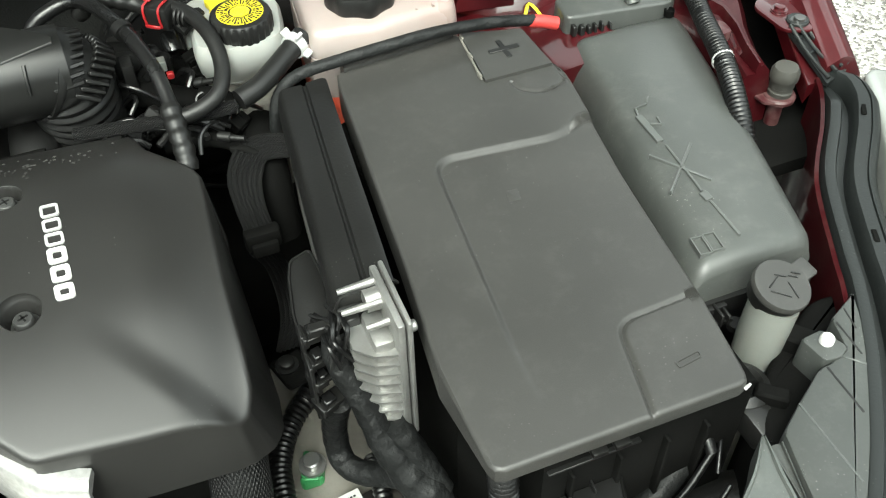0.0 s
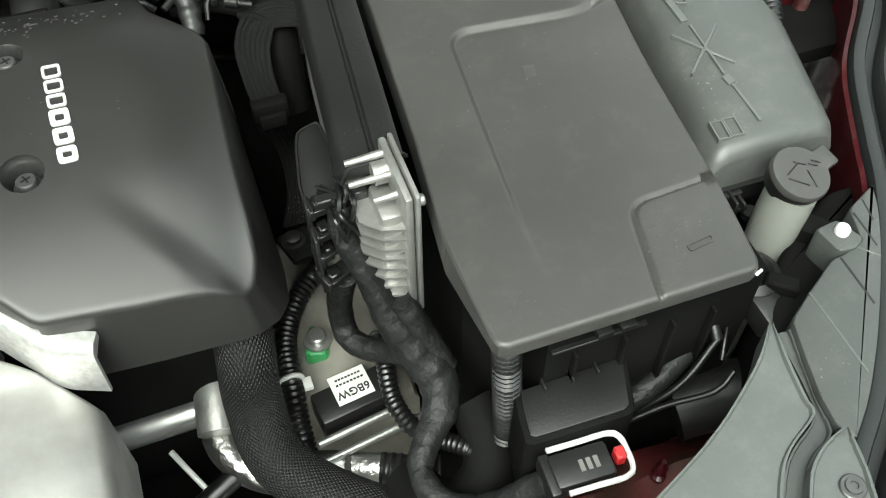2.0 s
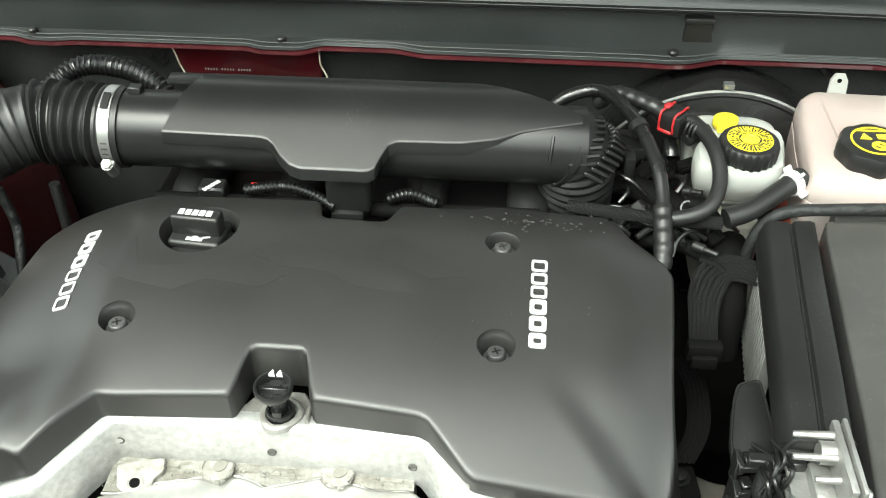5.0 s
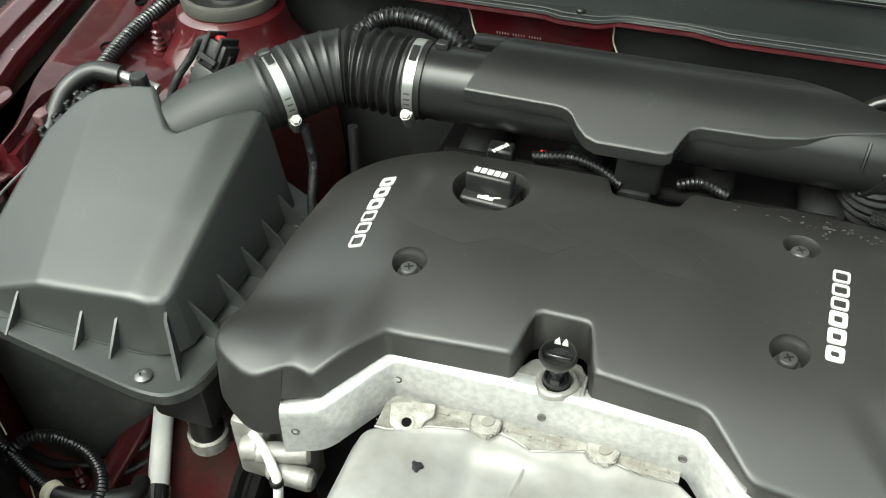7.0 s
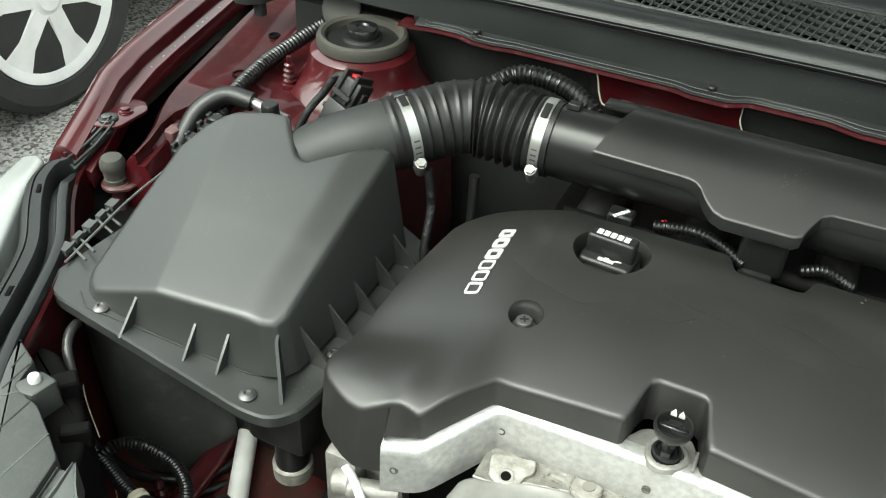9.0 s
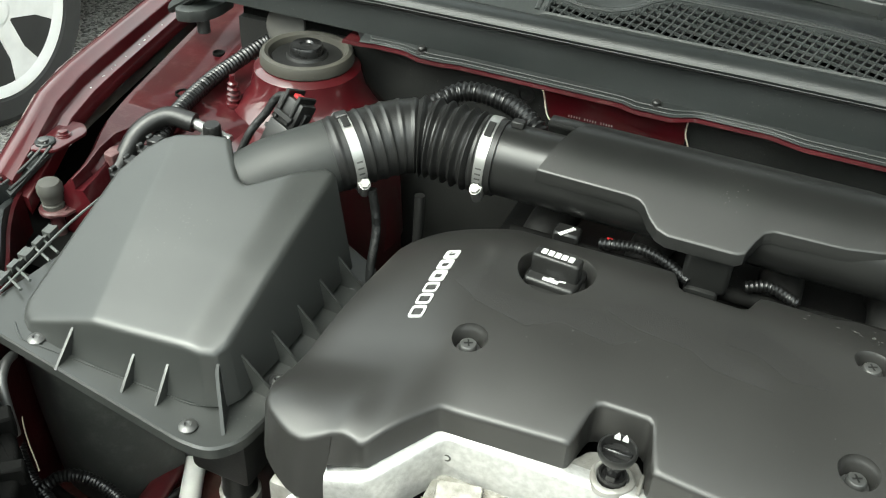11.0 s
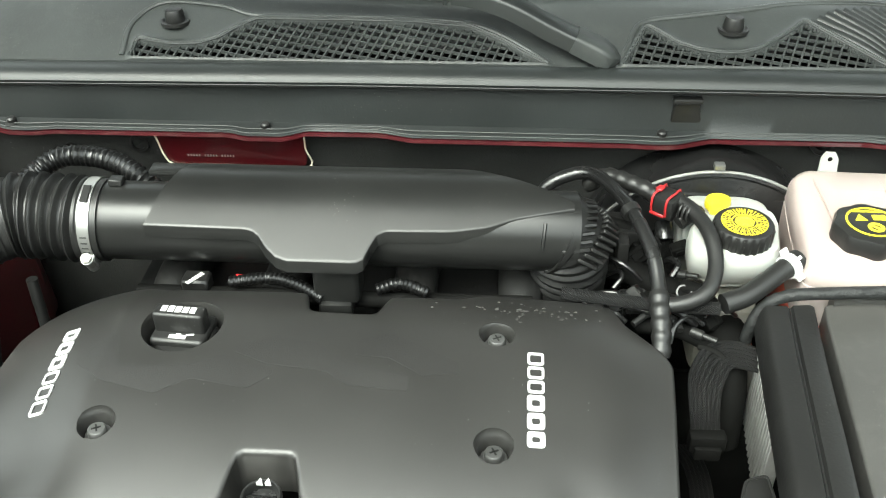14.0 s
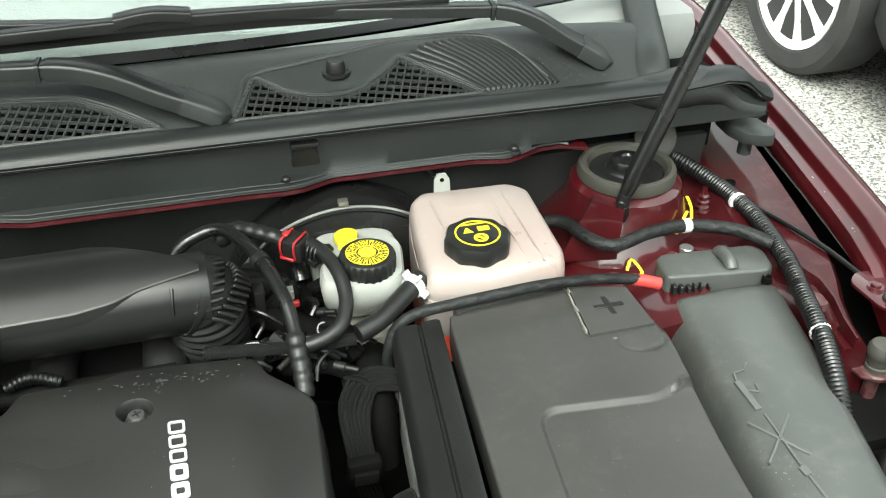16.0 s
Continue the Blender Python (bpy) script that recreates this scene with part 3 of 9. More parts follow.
# drain holes and dimples in the inner wings, as shallow near-black discs
for s, a, y, r in ((1, 0.70, 0.70, 0.006), (1, 0.715, 0.80, 0.005), (1, 0.66, 0.63, 0.004), (-1, 0.70, 0.72, 0.0075), (-1, 0.69, 0.62, 0.005), (-1, 0.72, 0.82, 0.006)):
    bm = bm_new()
    z = 0.866 + 0.01 * float(smoothstep(0.6, 0.9, np.array(y)))
    lathe(bm, [(r * 1.25, z - 0.006), (r * 1.25, z + 0.0006), (r, z + 0.0008), (r * 0.9, z - 0.002), (r * 0.4, z - 0.002)], pose(MID + s * a, y, 0), 20)
    part("drain_hole", bm, "dark", body)
# near-black sheet standing in for the shade in the gap between wing and inner wing
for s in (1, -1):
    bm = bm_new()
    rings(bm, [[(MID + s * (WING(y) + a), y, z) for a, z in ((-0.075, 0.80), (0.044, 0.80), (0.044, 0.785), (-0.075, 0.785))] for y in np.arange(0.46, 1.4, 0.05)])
    part("gap_shade", bm, "dark", body)

# strut caps
for s in (1, -1):
    cx, cy = MID + s * 0.573, 0.788
    cap = thing("strut_cap", "weathered ring-shaped rubber strut mount cap on the red tower", "strut mount", (cx, cy, 0.905), "strut mounts")
    bm = bm_new()
    lathe(bm, [(0.046, 0.908), (0.0510, 0.909), (0.0535, 0.912), (0.0535, 0.920), (0.0515, 0.924), (0.0475, 0.9255), (0.0435, 0.923), (0.0415, 0.916), (0.030, 0.912)], pose(cx, cy, 0), 48)
    part("rubber_ring", bm, "ringrubber", cap, "tan weathered rubber ring")
    bm = bm_new()
    lathe(bm, [(0.0415, 0.915), (0.039, 0.918), (0.024, 0.918), (0.0225, 0.921)], pose(cx, cy, 0), 32)
    part("plate", bm, "black", cap)
    bm = bm_new()
    lathe(bm, [(0.0190, 0.915), (0.0190, 0.928), (0.0175, 0.931), (0.008, 0.932), (0.006, 0.930)], pose(cx, cy, 0), 32)
    part("cap", bm, "blackgloss", cap, "black centre cap")

# raised bonnet, standing open over the bay
bm = bm_new()
rows = []
for x in np.linspace(-0.93, 0.52, 16):
    c = 0.04 * ((x - MID) / 0.72) ** 2
    rows.append([(x, 0.935 - c, 1.145), (x, 0.43 - c, 1.95), (x, 0.46 - c, 1.975), (x, 0.975 - c, 1.165)])
rings(bm, rows)
part("bonnet", bm, "felt", body, "raised bonnet with a black liner below")

# firewall
fw = thing("firewall", "black sound mat on the bulkhead with a dark red upper edge", "firewall", (MID, 0.84, 0.3), kind="structure")
bm = bm_new()
rows = []
for x in np.linspace(-0.90, 0.49, 60):
    w = 0.006 * math.sin(x * 23) + 0.004 * math.sin(x * 51 + 1)
    rows.append([(x, y + w * k, z) for y, z, k in ((0.842, 0.20, 0), (0.842, 0.55, 1), (0.850, 0.70, 1), (0.846, 0.84, 1), (0.838, 0.895, 0.5), (0.834, 0.918, 0), (0.834, 0.922, 0), (0.88, 0.922, 0), (0.88, 0.20, 0))])
rings(bm, rows)
part("sound_mat", bm, "felt", fw)
FLANGE = lerp_table([(-0.9, 0.0), (-0.72, 0.0), (-0.70, 0.004), (-0.665, 0.004), (-0.645, -0.004), (-0.62, -0.004), (-0.60, 0.0), (-0.42, 0.0), (-0.405, -0.006), (-0.365, -0.006), (-0.345, 0.006),
                     (-0.27, 0.006), (-0.24, -0.003), (-0.03, -0.004), (0.0, -0.006), (0.02, -0.004), (0.05, 0.008), (0.20, 0.008), (0.235, 0.0), (0.255, 0.006), (0.275, 0.016), (0.30, 0.018), (0.34, 0.0), (0.5, 0.0)])
bm = bm_new()
rows = []
for x in np.linspace(-0.74, 0.33, 150):
    f = FLANGE(x)
    rows.append([(x, y, z) for y, z in ((0.8012 + f, 0.9358), (0.8025 + f, 0.9390), (0.85, 0.9395), (0.85, 0.933), (0.806 + f, 0.9335))])
rings(bm, rows)
part("upper_flange", bm, "redraw", fw, "dark red painted flange edge")
# bare red plate in the mat, with its stamped number as plain bars
bm = bm_new()
prism(bm, rounded([(-0.497, 0.886), (-0.352, 0.886), (-0.352, 0.936), (-0.516, 0.936)], 0.01), 0, 0.004, 0.001)
bmesh.ops.transform(bm, matrix=Matrix.Translation((0, 0.833, 0)) @ Matrix.Rotation(radians(90), 4, "X"), verts=bm.verts[:])
pl = part("bare_plate", bm, "red", fw, "bare dark red panel with stamped characters")
bm = bm_new()
for i in range(17):
    if i not in (5, 11):
        box(bm, -0.478 + i * 0.0030, -0.4768 + i * 0.0030, 0.8286, 0.8292, 0.8968, 0.8992, 0)
part("stamped_bar", bm, "dirtyalu", pl)
bm = bm_new()
tube(bm, [(-0.516, 0.8282, 0.934), (-0.508, 0.8282, 0.918), (-0.503, 0.8282, 0.898), (-0.492, 0.8282, 0.8865), (-0.44, 0.8282, 0.8862), (-0.353, 0.8282, 0.8865), (-0.3525, 0.8282, 0.91), (-0.3525, 0.8282, 0.933)], 0.0009, 6, 0.004)
part("mat_edge", bm, "gold", pl, "frayed pale edge of the sound mat")
for x, z, r in ((-0.53, 0.908, 0.009), (-0.605, 0.90, 0.006)):
    bm = bm_new()
    lathe(bm, [(r, 0), (r * 1.15, 0.001), (r * 1.15, 0.003), (r * 0.8, 0.003), (r * 0.8, 0.0005)], Matrix.Translation((x, 0.836, z)) @ Matrix.Rotation(radians(90), 4, "X"), 20)
    part("grommet", bm, "rubber", fw)
bm = bm_new()
lathe(bm, [(0.013, 0), (0.013, 0.004), (0.009, 0.006), (0.004, 0.003)], Matrix.Translation((0.167, 0.836, 0.925)) @ Matrix.Rotation(radians(60), 4, "X"), 24)
part("plug", bm, "black", fw, "round black rubber plug")

# cowl closing panel with its bulb seal
cp = thing("cowl_panel", "dark grey plastic cowl panel with a rubber bulb seal", "cowl panel", (MID, 0.82, 0.93), kind="structure")
bm = bm_new()
rows = []
TOP = lerp_table([(-0.99, -0.075), (-0.95, -0.05), (-0.90, -0.022), (-0.84, -0.010), (-0.70, -0.004), (-0.3, 0.0), (0.1, 0.0), (0.30, -0.002), (0.43, -0.002), (0.49, 0.004), (0.515, 0.0), (0.535, -0.018), (0.55, -0.024), (0.58, -0.03)])
for x in np.linspace(-0.985, 0.550, 180):
    f = FLANGE(x) if -0.72 < x < 0.31 else 0.03
    t = TOP(x)
    b = 0.0012 * math.sin((x + 0.1) * 16)
    sec = [(0.803 + f, 0.9405), (0.806 + f * 0.9, 0.9425), (0.8165, 0.9455), (0.8195 + b, 0.962), (0.8225 + b * 0.6, 0.980 + t * 0.6), (0.825, 0.990 + t), (0.85, 0.990 + t), (0.85, 0.938)]
    rows.append([(x, y, z) for y, z in sec])
rings(bm, rows)
part("panel", bm, "seal", cp)
bm = bm_new()
rows = []
for x in np.linspace(-0.985, 0.550, 130):
    t = TOP(x)
    sec = [(0.818, 0.986), (0.811, 0.989), (0.809, 0.994), (0.812, 0.999), (0.819, 1.0025), (0.830, 1.0035), (0.838, 1.001), (0.842, 0.994), (0.834, 0.988)]
    rows.append([(x, y, z + t) for y, z in sec])
rings(bm, rows)
part("bulb_seal", bm, "seal", cp, "black rubber bulb seal along the top")
bm = bm_new()
tube(bm, [(x, 0.8175, 0.9855 + TOP(x)) for x in np.linspace(-0.97, 0.545, 40)], 0.0012, 6, 0.02)
part("seal_lip", bm, "rubber", cp)
# beads paler than the panel: thin edge highlights are put into their colour
XB = np.linspace(-0.97, 0.535, 110)
for lift, deep in ((0.0006, 0.0035), (0.0014, 0.0095)):
    bm = bm_new()
    tube(bm, [(x, 0.8035 + (FLANGE(x) if -0.72 < x < 0.31 else 0.03) * (0.97 if deep < 0.005 else 0.75) + deep * 0.6, 0.9412 + lift + deep * 0.22) for x in XB], 0.0007, 6, 0.02)
    part("bead", bm, "cowl", cp, "thin raised bead along the lower edge")
bm = bm_new()
tube(bm, [(x, 0.8110, 0.9905 + TOP(x)) for x in XB], 0.0011, 6, 0.02)
part("bead", bm, "cowl", cp, "thin raised bead along the seal")
bm = bm_new()
prism(bm, rounded([(0.010, 0.944), (0.014, 0.941), (0.041, 0.943), (0.044, 0.946), (0.037, 0.976), (0.014, 0.974)], 0.003), 0, 0.008, 0.002)
box(bm, 0.012, 0.040, 0.974, 0.980, 0, 0.012, 0.002)
bmesh.ops.transform(bm, matrix=Matrix.Translation((0, 0.8265, 0)) @ Matrix.Rotation(radians(90), 4, "X") , verts=bm.verts[:])
bmesh.ops.translate(bm, verts=bm.verts[:], vec=(0, 0.0, 0))
part("latch_tab", bm, "black", cp, "dark raised tab")
for x in (-0.645, -0.385, 0.004, 0.246):
    bm = bm_new()
    f = FLANGE(x)
    lathe(bm, [(0.0075, 0), (0.0075, 0.002), (0.005, 0.0035), (0.005, 0.007), (0.0035, 0.0085)], pose(x, 0.811 + f * 0.4, 0.941), 18)
    part("screw", bm, "black", cp)
for s in (1, -1):
    bm = bm_new()
    x = MID + s * 0.742
    pts = [(-0.016, -0.006), (0.000, -0.020), (0.016, -0.022), (0.022, -0.012), (0.018, 0.045), (-0.020, 0.050), (-0.022, 0.016)]
    prism(bm, rounded([(x + a * s, 0.817 + b) for a, b in (pts if s > 0 else pts[::-1])], 0.006, 5), 0.916, 0.931, 0.002, 2)
    lathe(bm, [(0.008, 0.895), (0.008, 0.917)], pose(x, 0.825, 0), 20)
    part("end_pad", bm, "cowl", cp, "dark grey foam end pad")
    bm = bm_new()
    lathe(bm, [(0.026, 0), (0.026, 0.004), (0.018, 0.006), (0.010, 0.004)], Matrix.Translation((MID + s * 0.630, 0.838, 0.922)) @ Matrix.Rotation(radians(70), 4, "X"), 24)
    part("grommet", bm, "rubbergrey", cp)

bm = bm_new()
BEAD = lerp_table([(0, 0.0045), (0.03, 0.010), (0.07, 0.020), (0.11, 0.0235), (0.14, 0.021), (0.165, 0.014), (0.22, 0.012)])
tube(bm, [(0.340, 0.832, 0.992), (0.375, 0.832, 0.988), (0.420, 0.832, 0.984), (0.462, 0.832, 0.986), (0.490, 0.832, 0.976), (0.515, 0.830, 0.958), (0.548, 0.828, 0.950)], 1.0, 20, 0.006, lambda s, t: BEAD(s))
part("end_cover", bm, "cowl", cp, "bulged end of the cowl panel")
# cowl grille between panel and windscreen
cg = thing("cowl_grille", "dark grey plastic cowl top with square air intake mesh", "cowl grille", (MID, 0.86, 0.99), kind="structure")


def cowl_z(x, y):
    return 1.000 + np.clip((y - 0.835) / 0.075, 0, 1) * 0.036 + np.clip((y - 0.91) / 0.1, 0, 1) * 0.010 - 0.05 * np.clip((np.abs(x - MID) - 0.45) / 0.4, 0, 1) ** 2


OPEN_R = rounded([(-0.037, 0.838), (0.219, 0.838), (0.142, 0.892), (0.128, 0.881), (0.112, 0.870), (0.096, 0.860), (0.078, 0.855), (0.058, 0.8545), (0.040, 0.857), (0.018, 0.864), (0.003, 0.875), (-0.011, 0.884)], 0.004)
OPEN_L = rounded([(-0.522, 0.838), (-0.107, 0.838), (-0.119, 0.844), (-0.152, 0.864), (-0.186, 0.880), (-0.243, 0.885), (-0.32, 0.886), (-0.401, 0.886), (-0.419, 0.876), (-0.436, 0.863), (-0.455, 0.856), (-0.484, 0.855), (-0.503, 0.858), (-0.517, 0.862)], 0.005)
xs = np.linspace(-0.96, 0.56, 620)
ys = np.concatenate([np.linspace(0.836, 0.90, 66), np.linspace(0.905, 0.925, 4)])
X, Y = np.meshgrid(xs, ys, indexing="ij")
Z = cowl_z(X, Y)
hole = inside(X, Y, OPEN_R) | inside(X, Y, OPEN_L) | (X > 0.418 + 0.28 * (Y - 0.86))
rim = np.minimum(seg_dist(X, Y, OPEN_R), seg_dist(X, Y, OPEN_L))
Z = Z + 0.0035 * np.exp(-(rim / 0.004) ** 2) * ~hole
bm = bm_new()
grid = {}


def gv(i, j):
    if (i, j) not in grid:
        grid[i, j] = bm.verts.new((X[i, j], Y[i, j], Z[i, j]))
    return grid[i, j]


for i in range(len(xs) - 1):
    for j in range(len(ys) - 1):
        if not (hole[i, j] and hole[i + 1, j] and hole[i, j + 1] and hole[i + 1, j + 1]):
            bm.faces.new((gv(i, j), gv(i + 1, j), gv(i + 1, j + 1), gv(i, j + 1)))
ext = bmesh.ops.extrude_face_region(bm, geom=bm.faces[:])
bmesh.ops.translate(bm, verts=[g for g in ext["geom"] if isinstance(g, bmesh.types.BMVert)], vec=(0, 0, -0.004))
part("cowl_top", bm, "cowl", cg)


bm = bm_new()
tube(bm, [(0.412, 0.842, 0.985), (0.424, 0.868, 1.004), (0.446, 0.945, 1.026), (0.470, 1.05, 1.075), (0.49, 1.14, 1.13)], 0.020, 16, 0.01, flat=0.8)
part("corner_trim", bm, "cowl", cg, "rounded corner trim beside the windscreen")
# near-black strip: the shade of the gap beside the trim, as colour
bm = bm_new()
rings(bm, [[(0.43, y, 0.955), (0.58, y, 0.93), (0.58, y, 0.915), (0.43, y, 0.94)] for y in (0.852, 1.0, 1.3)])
part("corner_gap_shade", bm, "dark", cg, "near-black strip for the shaded gap beside the trim")


def mesh_grille(poly, name):
    """Bars crossing at right angles in the opening."""
    bm = bm_new()
    x0, x1 = min(p[0] for p in poly), max(p[0] for p in poly)
    y0, y1 = min(p[1] for p in poly), max(p[1] for p in poly)
    u = np.linspace(0, 1, 200)
    lines = [(c + (y0 + (y1 - y0) * u - 0.86) * 0.42, y0 + (y1 - y0) * u) for c in np.arange(x0 - 0.03, x1 + 0.03, 0.0088)]
    lines += [(x0 + (x1 - x0) * u, c - 0.20 * (x1 - x0) * (u - 0.5)) for c in np.arange(y0 - 0.06, y1 + 0.06, 0.0082)]
    for px, py in lines:
        steep = abs(px[-1] - px[0]) < 0.05
        ok = inside(px, py, poly)
        ends = np.flatnonzero(np.diff(np.concatenate([[0], ok.astype(int), [0]])))
        for a, b in zip(ends[::2], ends[1::2] - 1):
            if b - a < 3:
                continue
            rows = []
            for q in ((a, b) if steep else np.unique(np.linspace(a, b, 8).astype(int))):
                x, y = float(px[q]), float(py[q])
                z = float(cowl_z(np.array(x), np.array(y))) - 0.001
                e = (0.0009, 0.0) if steep else (0.0, 0.0009)
                rows.append([(x - e[0], y - e[1], z), (x + e[0], y + e[1], z), (x + e[0], y + e[1], z - 0.003), (x - e[0], y - e[1], z - 0.003)])
            rings(bm, rows)
    return tagged(part(name, bm, "cowl", cg, "square mesh of thin plastic bars", 20), kind="stuff")


for poly in (OPEN_R, OPEN_L):
    mesh_grille(poly, "intake_mesh")
    bm = bm_new()
    ring = [(x, y, float(cowl_z(np.array(x), np.array(y))) + 0.0012) for x, y in (poly)]
    for p, q in zip(ring, ring[1:] + ring[:1]):
        if p[1] > 0.839 or q[1] > 0.839:
            rod(bm, p, q, 0.0013, n=8)
    part("mesh_rim", bm, "cowl", cg, "thin rim round the mesh")
# raised border of the moulded intake fields
for line in ([(-0.040, 0.842), (-0.030, 0.862), (-0.016, 0.888), (0.03, 0.897), (0.084, 0.905), (0.128, 0.914), (0.175, 0.918), (0.216, 0.916), (0.250, 0.905), (0.275, 0.880), (0.295, 0.850)],
             [(-0.108, 0.842), (-0.148, 0.869), (-0.186, 0.885), (-0.243, 0.890), (-0.32, 0.891), (-0.400, 0.891), (-0.44, 0.902), (-0.50, 0.905), (-0.528, 0.880), (-0.530, 0.842)]):
    bm = bm_new()
    tube(bm, [(x, y, float(cowl_z(np.array(x), np.array(y)))) for x, y in line], 0.0030, 10, 0.006, flat=0.8)
    part("field_border", bm, "cowl", cg, "raised bead round the intake field")
# near-black box below the mesh; its colour gives the openings their shade
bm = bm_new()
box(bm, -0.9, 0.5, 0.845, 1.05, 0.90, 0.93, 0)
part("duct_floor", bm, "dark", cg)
TOPS = lerp_table([(0, 0.147), (1, 0.268)])
for k in range(15):
    bm = bm_new()
    t = k / 14
    x0 = TOPS(t)
    y0 = float(np.interp(x0, [0.147, 0.17, 0.21, 0.24, 0.268], [0.892, 0.905, 0.909, 0.902, 0.884]))
    x1 = 0.222 + 0.080 * t
    tube(bm, [(x0, y0, 0), ((x0 + x1) / 2 + 0.004, (y0 + 0.842) / 2 + 0.003, 0), (x1, 0.842, 0)], 0.0034, 8, 0.008, flat=0.45)
    for v in bm.verts:
        v.co.z += float(cowl_z(np.array(v.co.x), np.array(v.co.y))) + 0.0004
    part("louvre", bm, "seal", cg)
for x in (0.072, -0.484):
    bm = bm_new()
    zc = float(cowl_z(np.array(x), np.array(0.883)))
    lathe(bm, [(0.0150, zc - 0.002), (0.0148, zc + 0.0012), (0.0128, zc + 0.0018), (0.0112, zc + 0.0004), (0.0100, zc + 0.0004), (0.0092, zc + 0.010), (0.0078, zc + 0.0125), (0.003, zc + 0.0115)], pose(x, 0.883, 0), 28)
    part("cowl_clip", bm, "black", cg, "round black clip in a shallow collar")

flecks("dust_specks", 110, lambda r: (r.uniform(0.22, 0.40), r.uniform(0.84, 0.90)), cowl_z, "dust", cg, 73, (0.0003, 0.0008))
# windscreen and what lies behind it
ws = thing("windscreen", "sloping clear windscreen glass reflecting grey sky", "windscreen", (MID, 0.98, 1.04), kind="structure")
bm = bm_new()
rows = []
for x in np.linspace(-0.92, 0.51, 30):
    c = 0.30 * ((x - MID) / 0.72) ** 2 * 0.35
    rows.append([(x, 0.918 + c, 1.040), (x, 1.75 + c * 0.5, 1.49), (x, 1.752 + c * 0.5, 1.486), (x, 0.920 + c, 1.036)])
rings(bm, rows)
gl = part("glass", bm, "glass", ws)
gl.visible_shadow = False
bm = bm_new()
rows = []
for x in np.linspace(-0.92, 0.51, 30):
    c = 0.30 * ((x - MID) / 0.72) ** 2 * 0.35
    rows.append([(x, 0.914 + c, 1.0412), (x, 0.926 + c, 1.0477), (x, 0.925 + c, 1.0487), (x, 0.913 + c, 1.0422)])
rings(bm, rows)
part("frit_band", bm, "blackgloss", ws, "black printed border along the glass")
# pale grey puts the sky's reflection in the glass onto the dashboard
bm = bm_new()
box(bm, -0.95, 0.54, 0.965, 1.75, 0.95, 1.02, 0.02)
part("dashboard", bm, "dash_sheen", ws, "dashboard painted pale for the sky reflected in the glass")
bm = bm_new()
box(bm, -0.98, 0.57, 1.75, 2.6, 0.5, 1.45, 0.05)
part("cabin", bm, "dark", ws)

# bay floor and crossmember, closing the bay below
# near-black floor; the shade below the engine is in its colour
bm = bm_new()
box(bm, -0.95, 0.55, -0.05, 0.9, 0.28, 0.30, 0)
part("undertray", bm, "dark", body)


# ---- engine cover ----
eng = thing("engine_cover", "matt black plastic engine cover with bolt recesses", "engine cover", (-0.28, 0.48, 0.815))
FRONT = lerp_table([(-0.558, 0.405), (-0.5555, 0.380), (-0.551, 0.364), (-0.545, 0.356), (-0.535, 0.3480), (-0.526, 0.3430), (-0.518, 0.3415), (-0.511, 0.346), (-0.504, 0.3505), (-0.496, 0.3525), (-0.486, 0.3515), (-0.479, 0.3495), (-0.4755, 0.3520), (-0.443, 0.394), (-0.438, 0.400),
                    (-0.3405, 0.4045), (-0.3375, 0.4080), (-0.3325, 0.437), (-0.3285, 0.4415), (-0.2925, 0.4415), (-0.2885, 0.4375), (-0.2815, 0.4090), (-0.2785, 0.4050), (-0.202, 0.399), (-0.195, 0.396),
                    (-0.166, 0.3645), (-0.160, 0.3605), (-0.10, 0.3560), (-0.045, 0.3535), (-0.032, 0.3545), (-0.020, 0.361), (-0.013, 0.374), (-0.010, 0.40)])
BACK = lerp_table([(-0.558, 0.575), (-0.553, 0.590), (-0.535, 0.622), (-0.525, 0.631), (-0.51, 0.635), (-0.43, 0.622), (-0.318, 0.619), (-0.312, 0.617), (-0.304, 0.586), (-0.300, 0.582), (-0.252, 0.580), (-0.247, 0.584),
                   (-0.241, 0.612), (-0.236, 0.615), (-0.182, 0.617), (-0.160, 0.634), (-0.07, 0.628), (-0.052, 0.624), (-0.046, 0.594), (-0.040, 0.586), (-0.016, 0.563), (-0.010, 0.55)])

def cover_z(x, y):
    z = 0.904 - np.where(y < 0.56, 1.2, 3.9) * (y - 0.56) ** 2
    z = z - 0.13 * (x + 0.28) ** 2 - 0.032 * np.clip((-0.455 - x) / 0.10, 0, 1.1) ** 1.3
    z = z - 0.010 * smoothstep(-0.075, -0.005, x)
    # hollow beside the diagonal ridge of the lobe towards the gearbox
    ax, ay, bx, by = -0.118, 0.440, -0.040, 0.352
    ln = math.hypot(bx - ax, by - ay)
    s = ((x - ax) * (bx - ax) + (y - ay) * (by - ay)) / ln ** 2
    n = ((x - ax) * (by - ay) - (y - ay) * (bx - ax)) / ln
    z = z - 0.009 * smoothstep(-0.05, 1.0, s) * np.exp(-np.clip(-n / 0.040, 0, 9) ** 2) * smoothstep(-0.011, 0.014, -n)
    # the lobe towards the airbox stays high up to its front wall
    z = z + 0.018 * smoothstep(0.45, 0.35, y) * smoothstep(-0.42, -0.475, x)
    z = z + (0.009 + 0.012 * smoothstep(-0.50, -0.55, x)) * smoothstep(0.43, 0.36, y) * smoothstep(-0.470, -0.503, x)
    return z


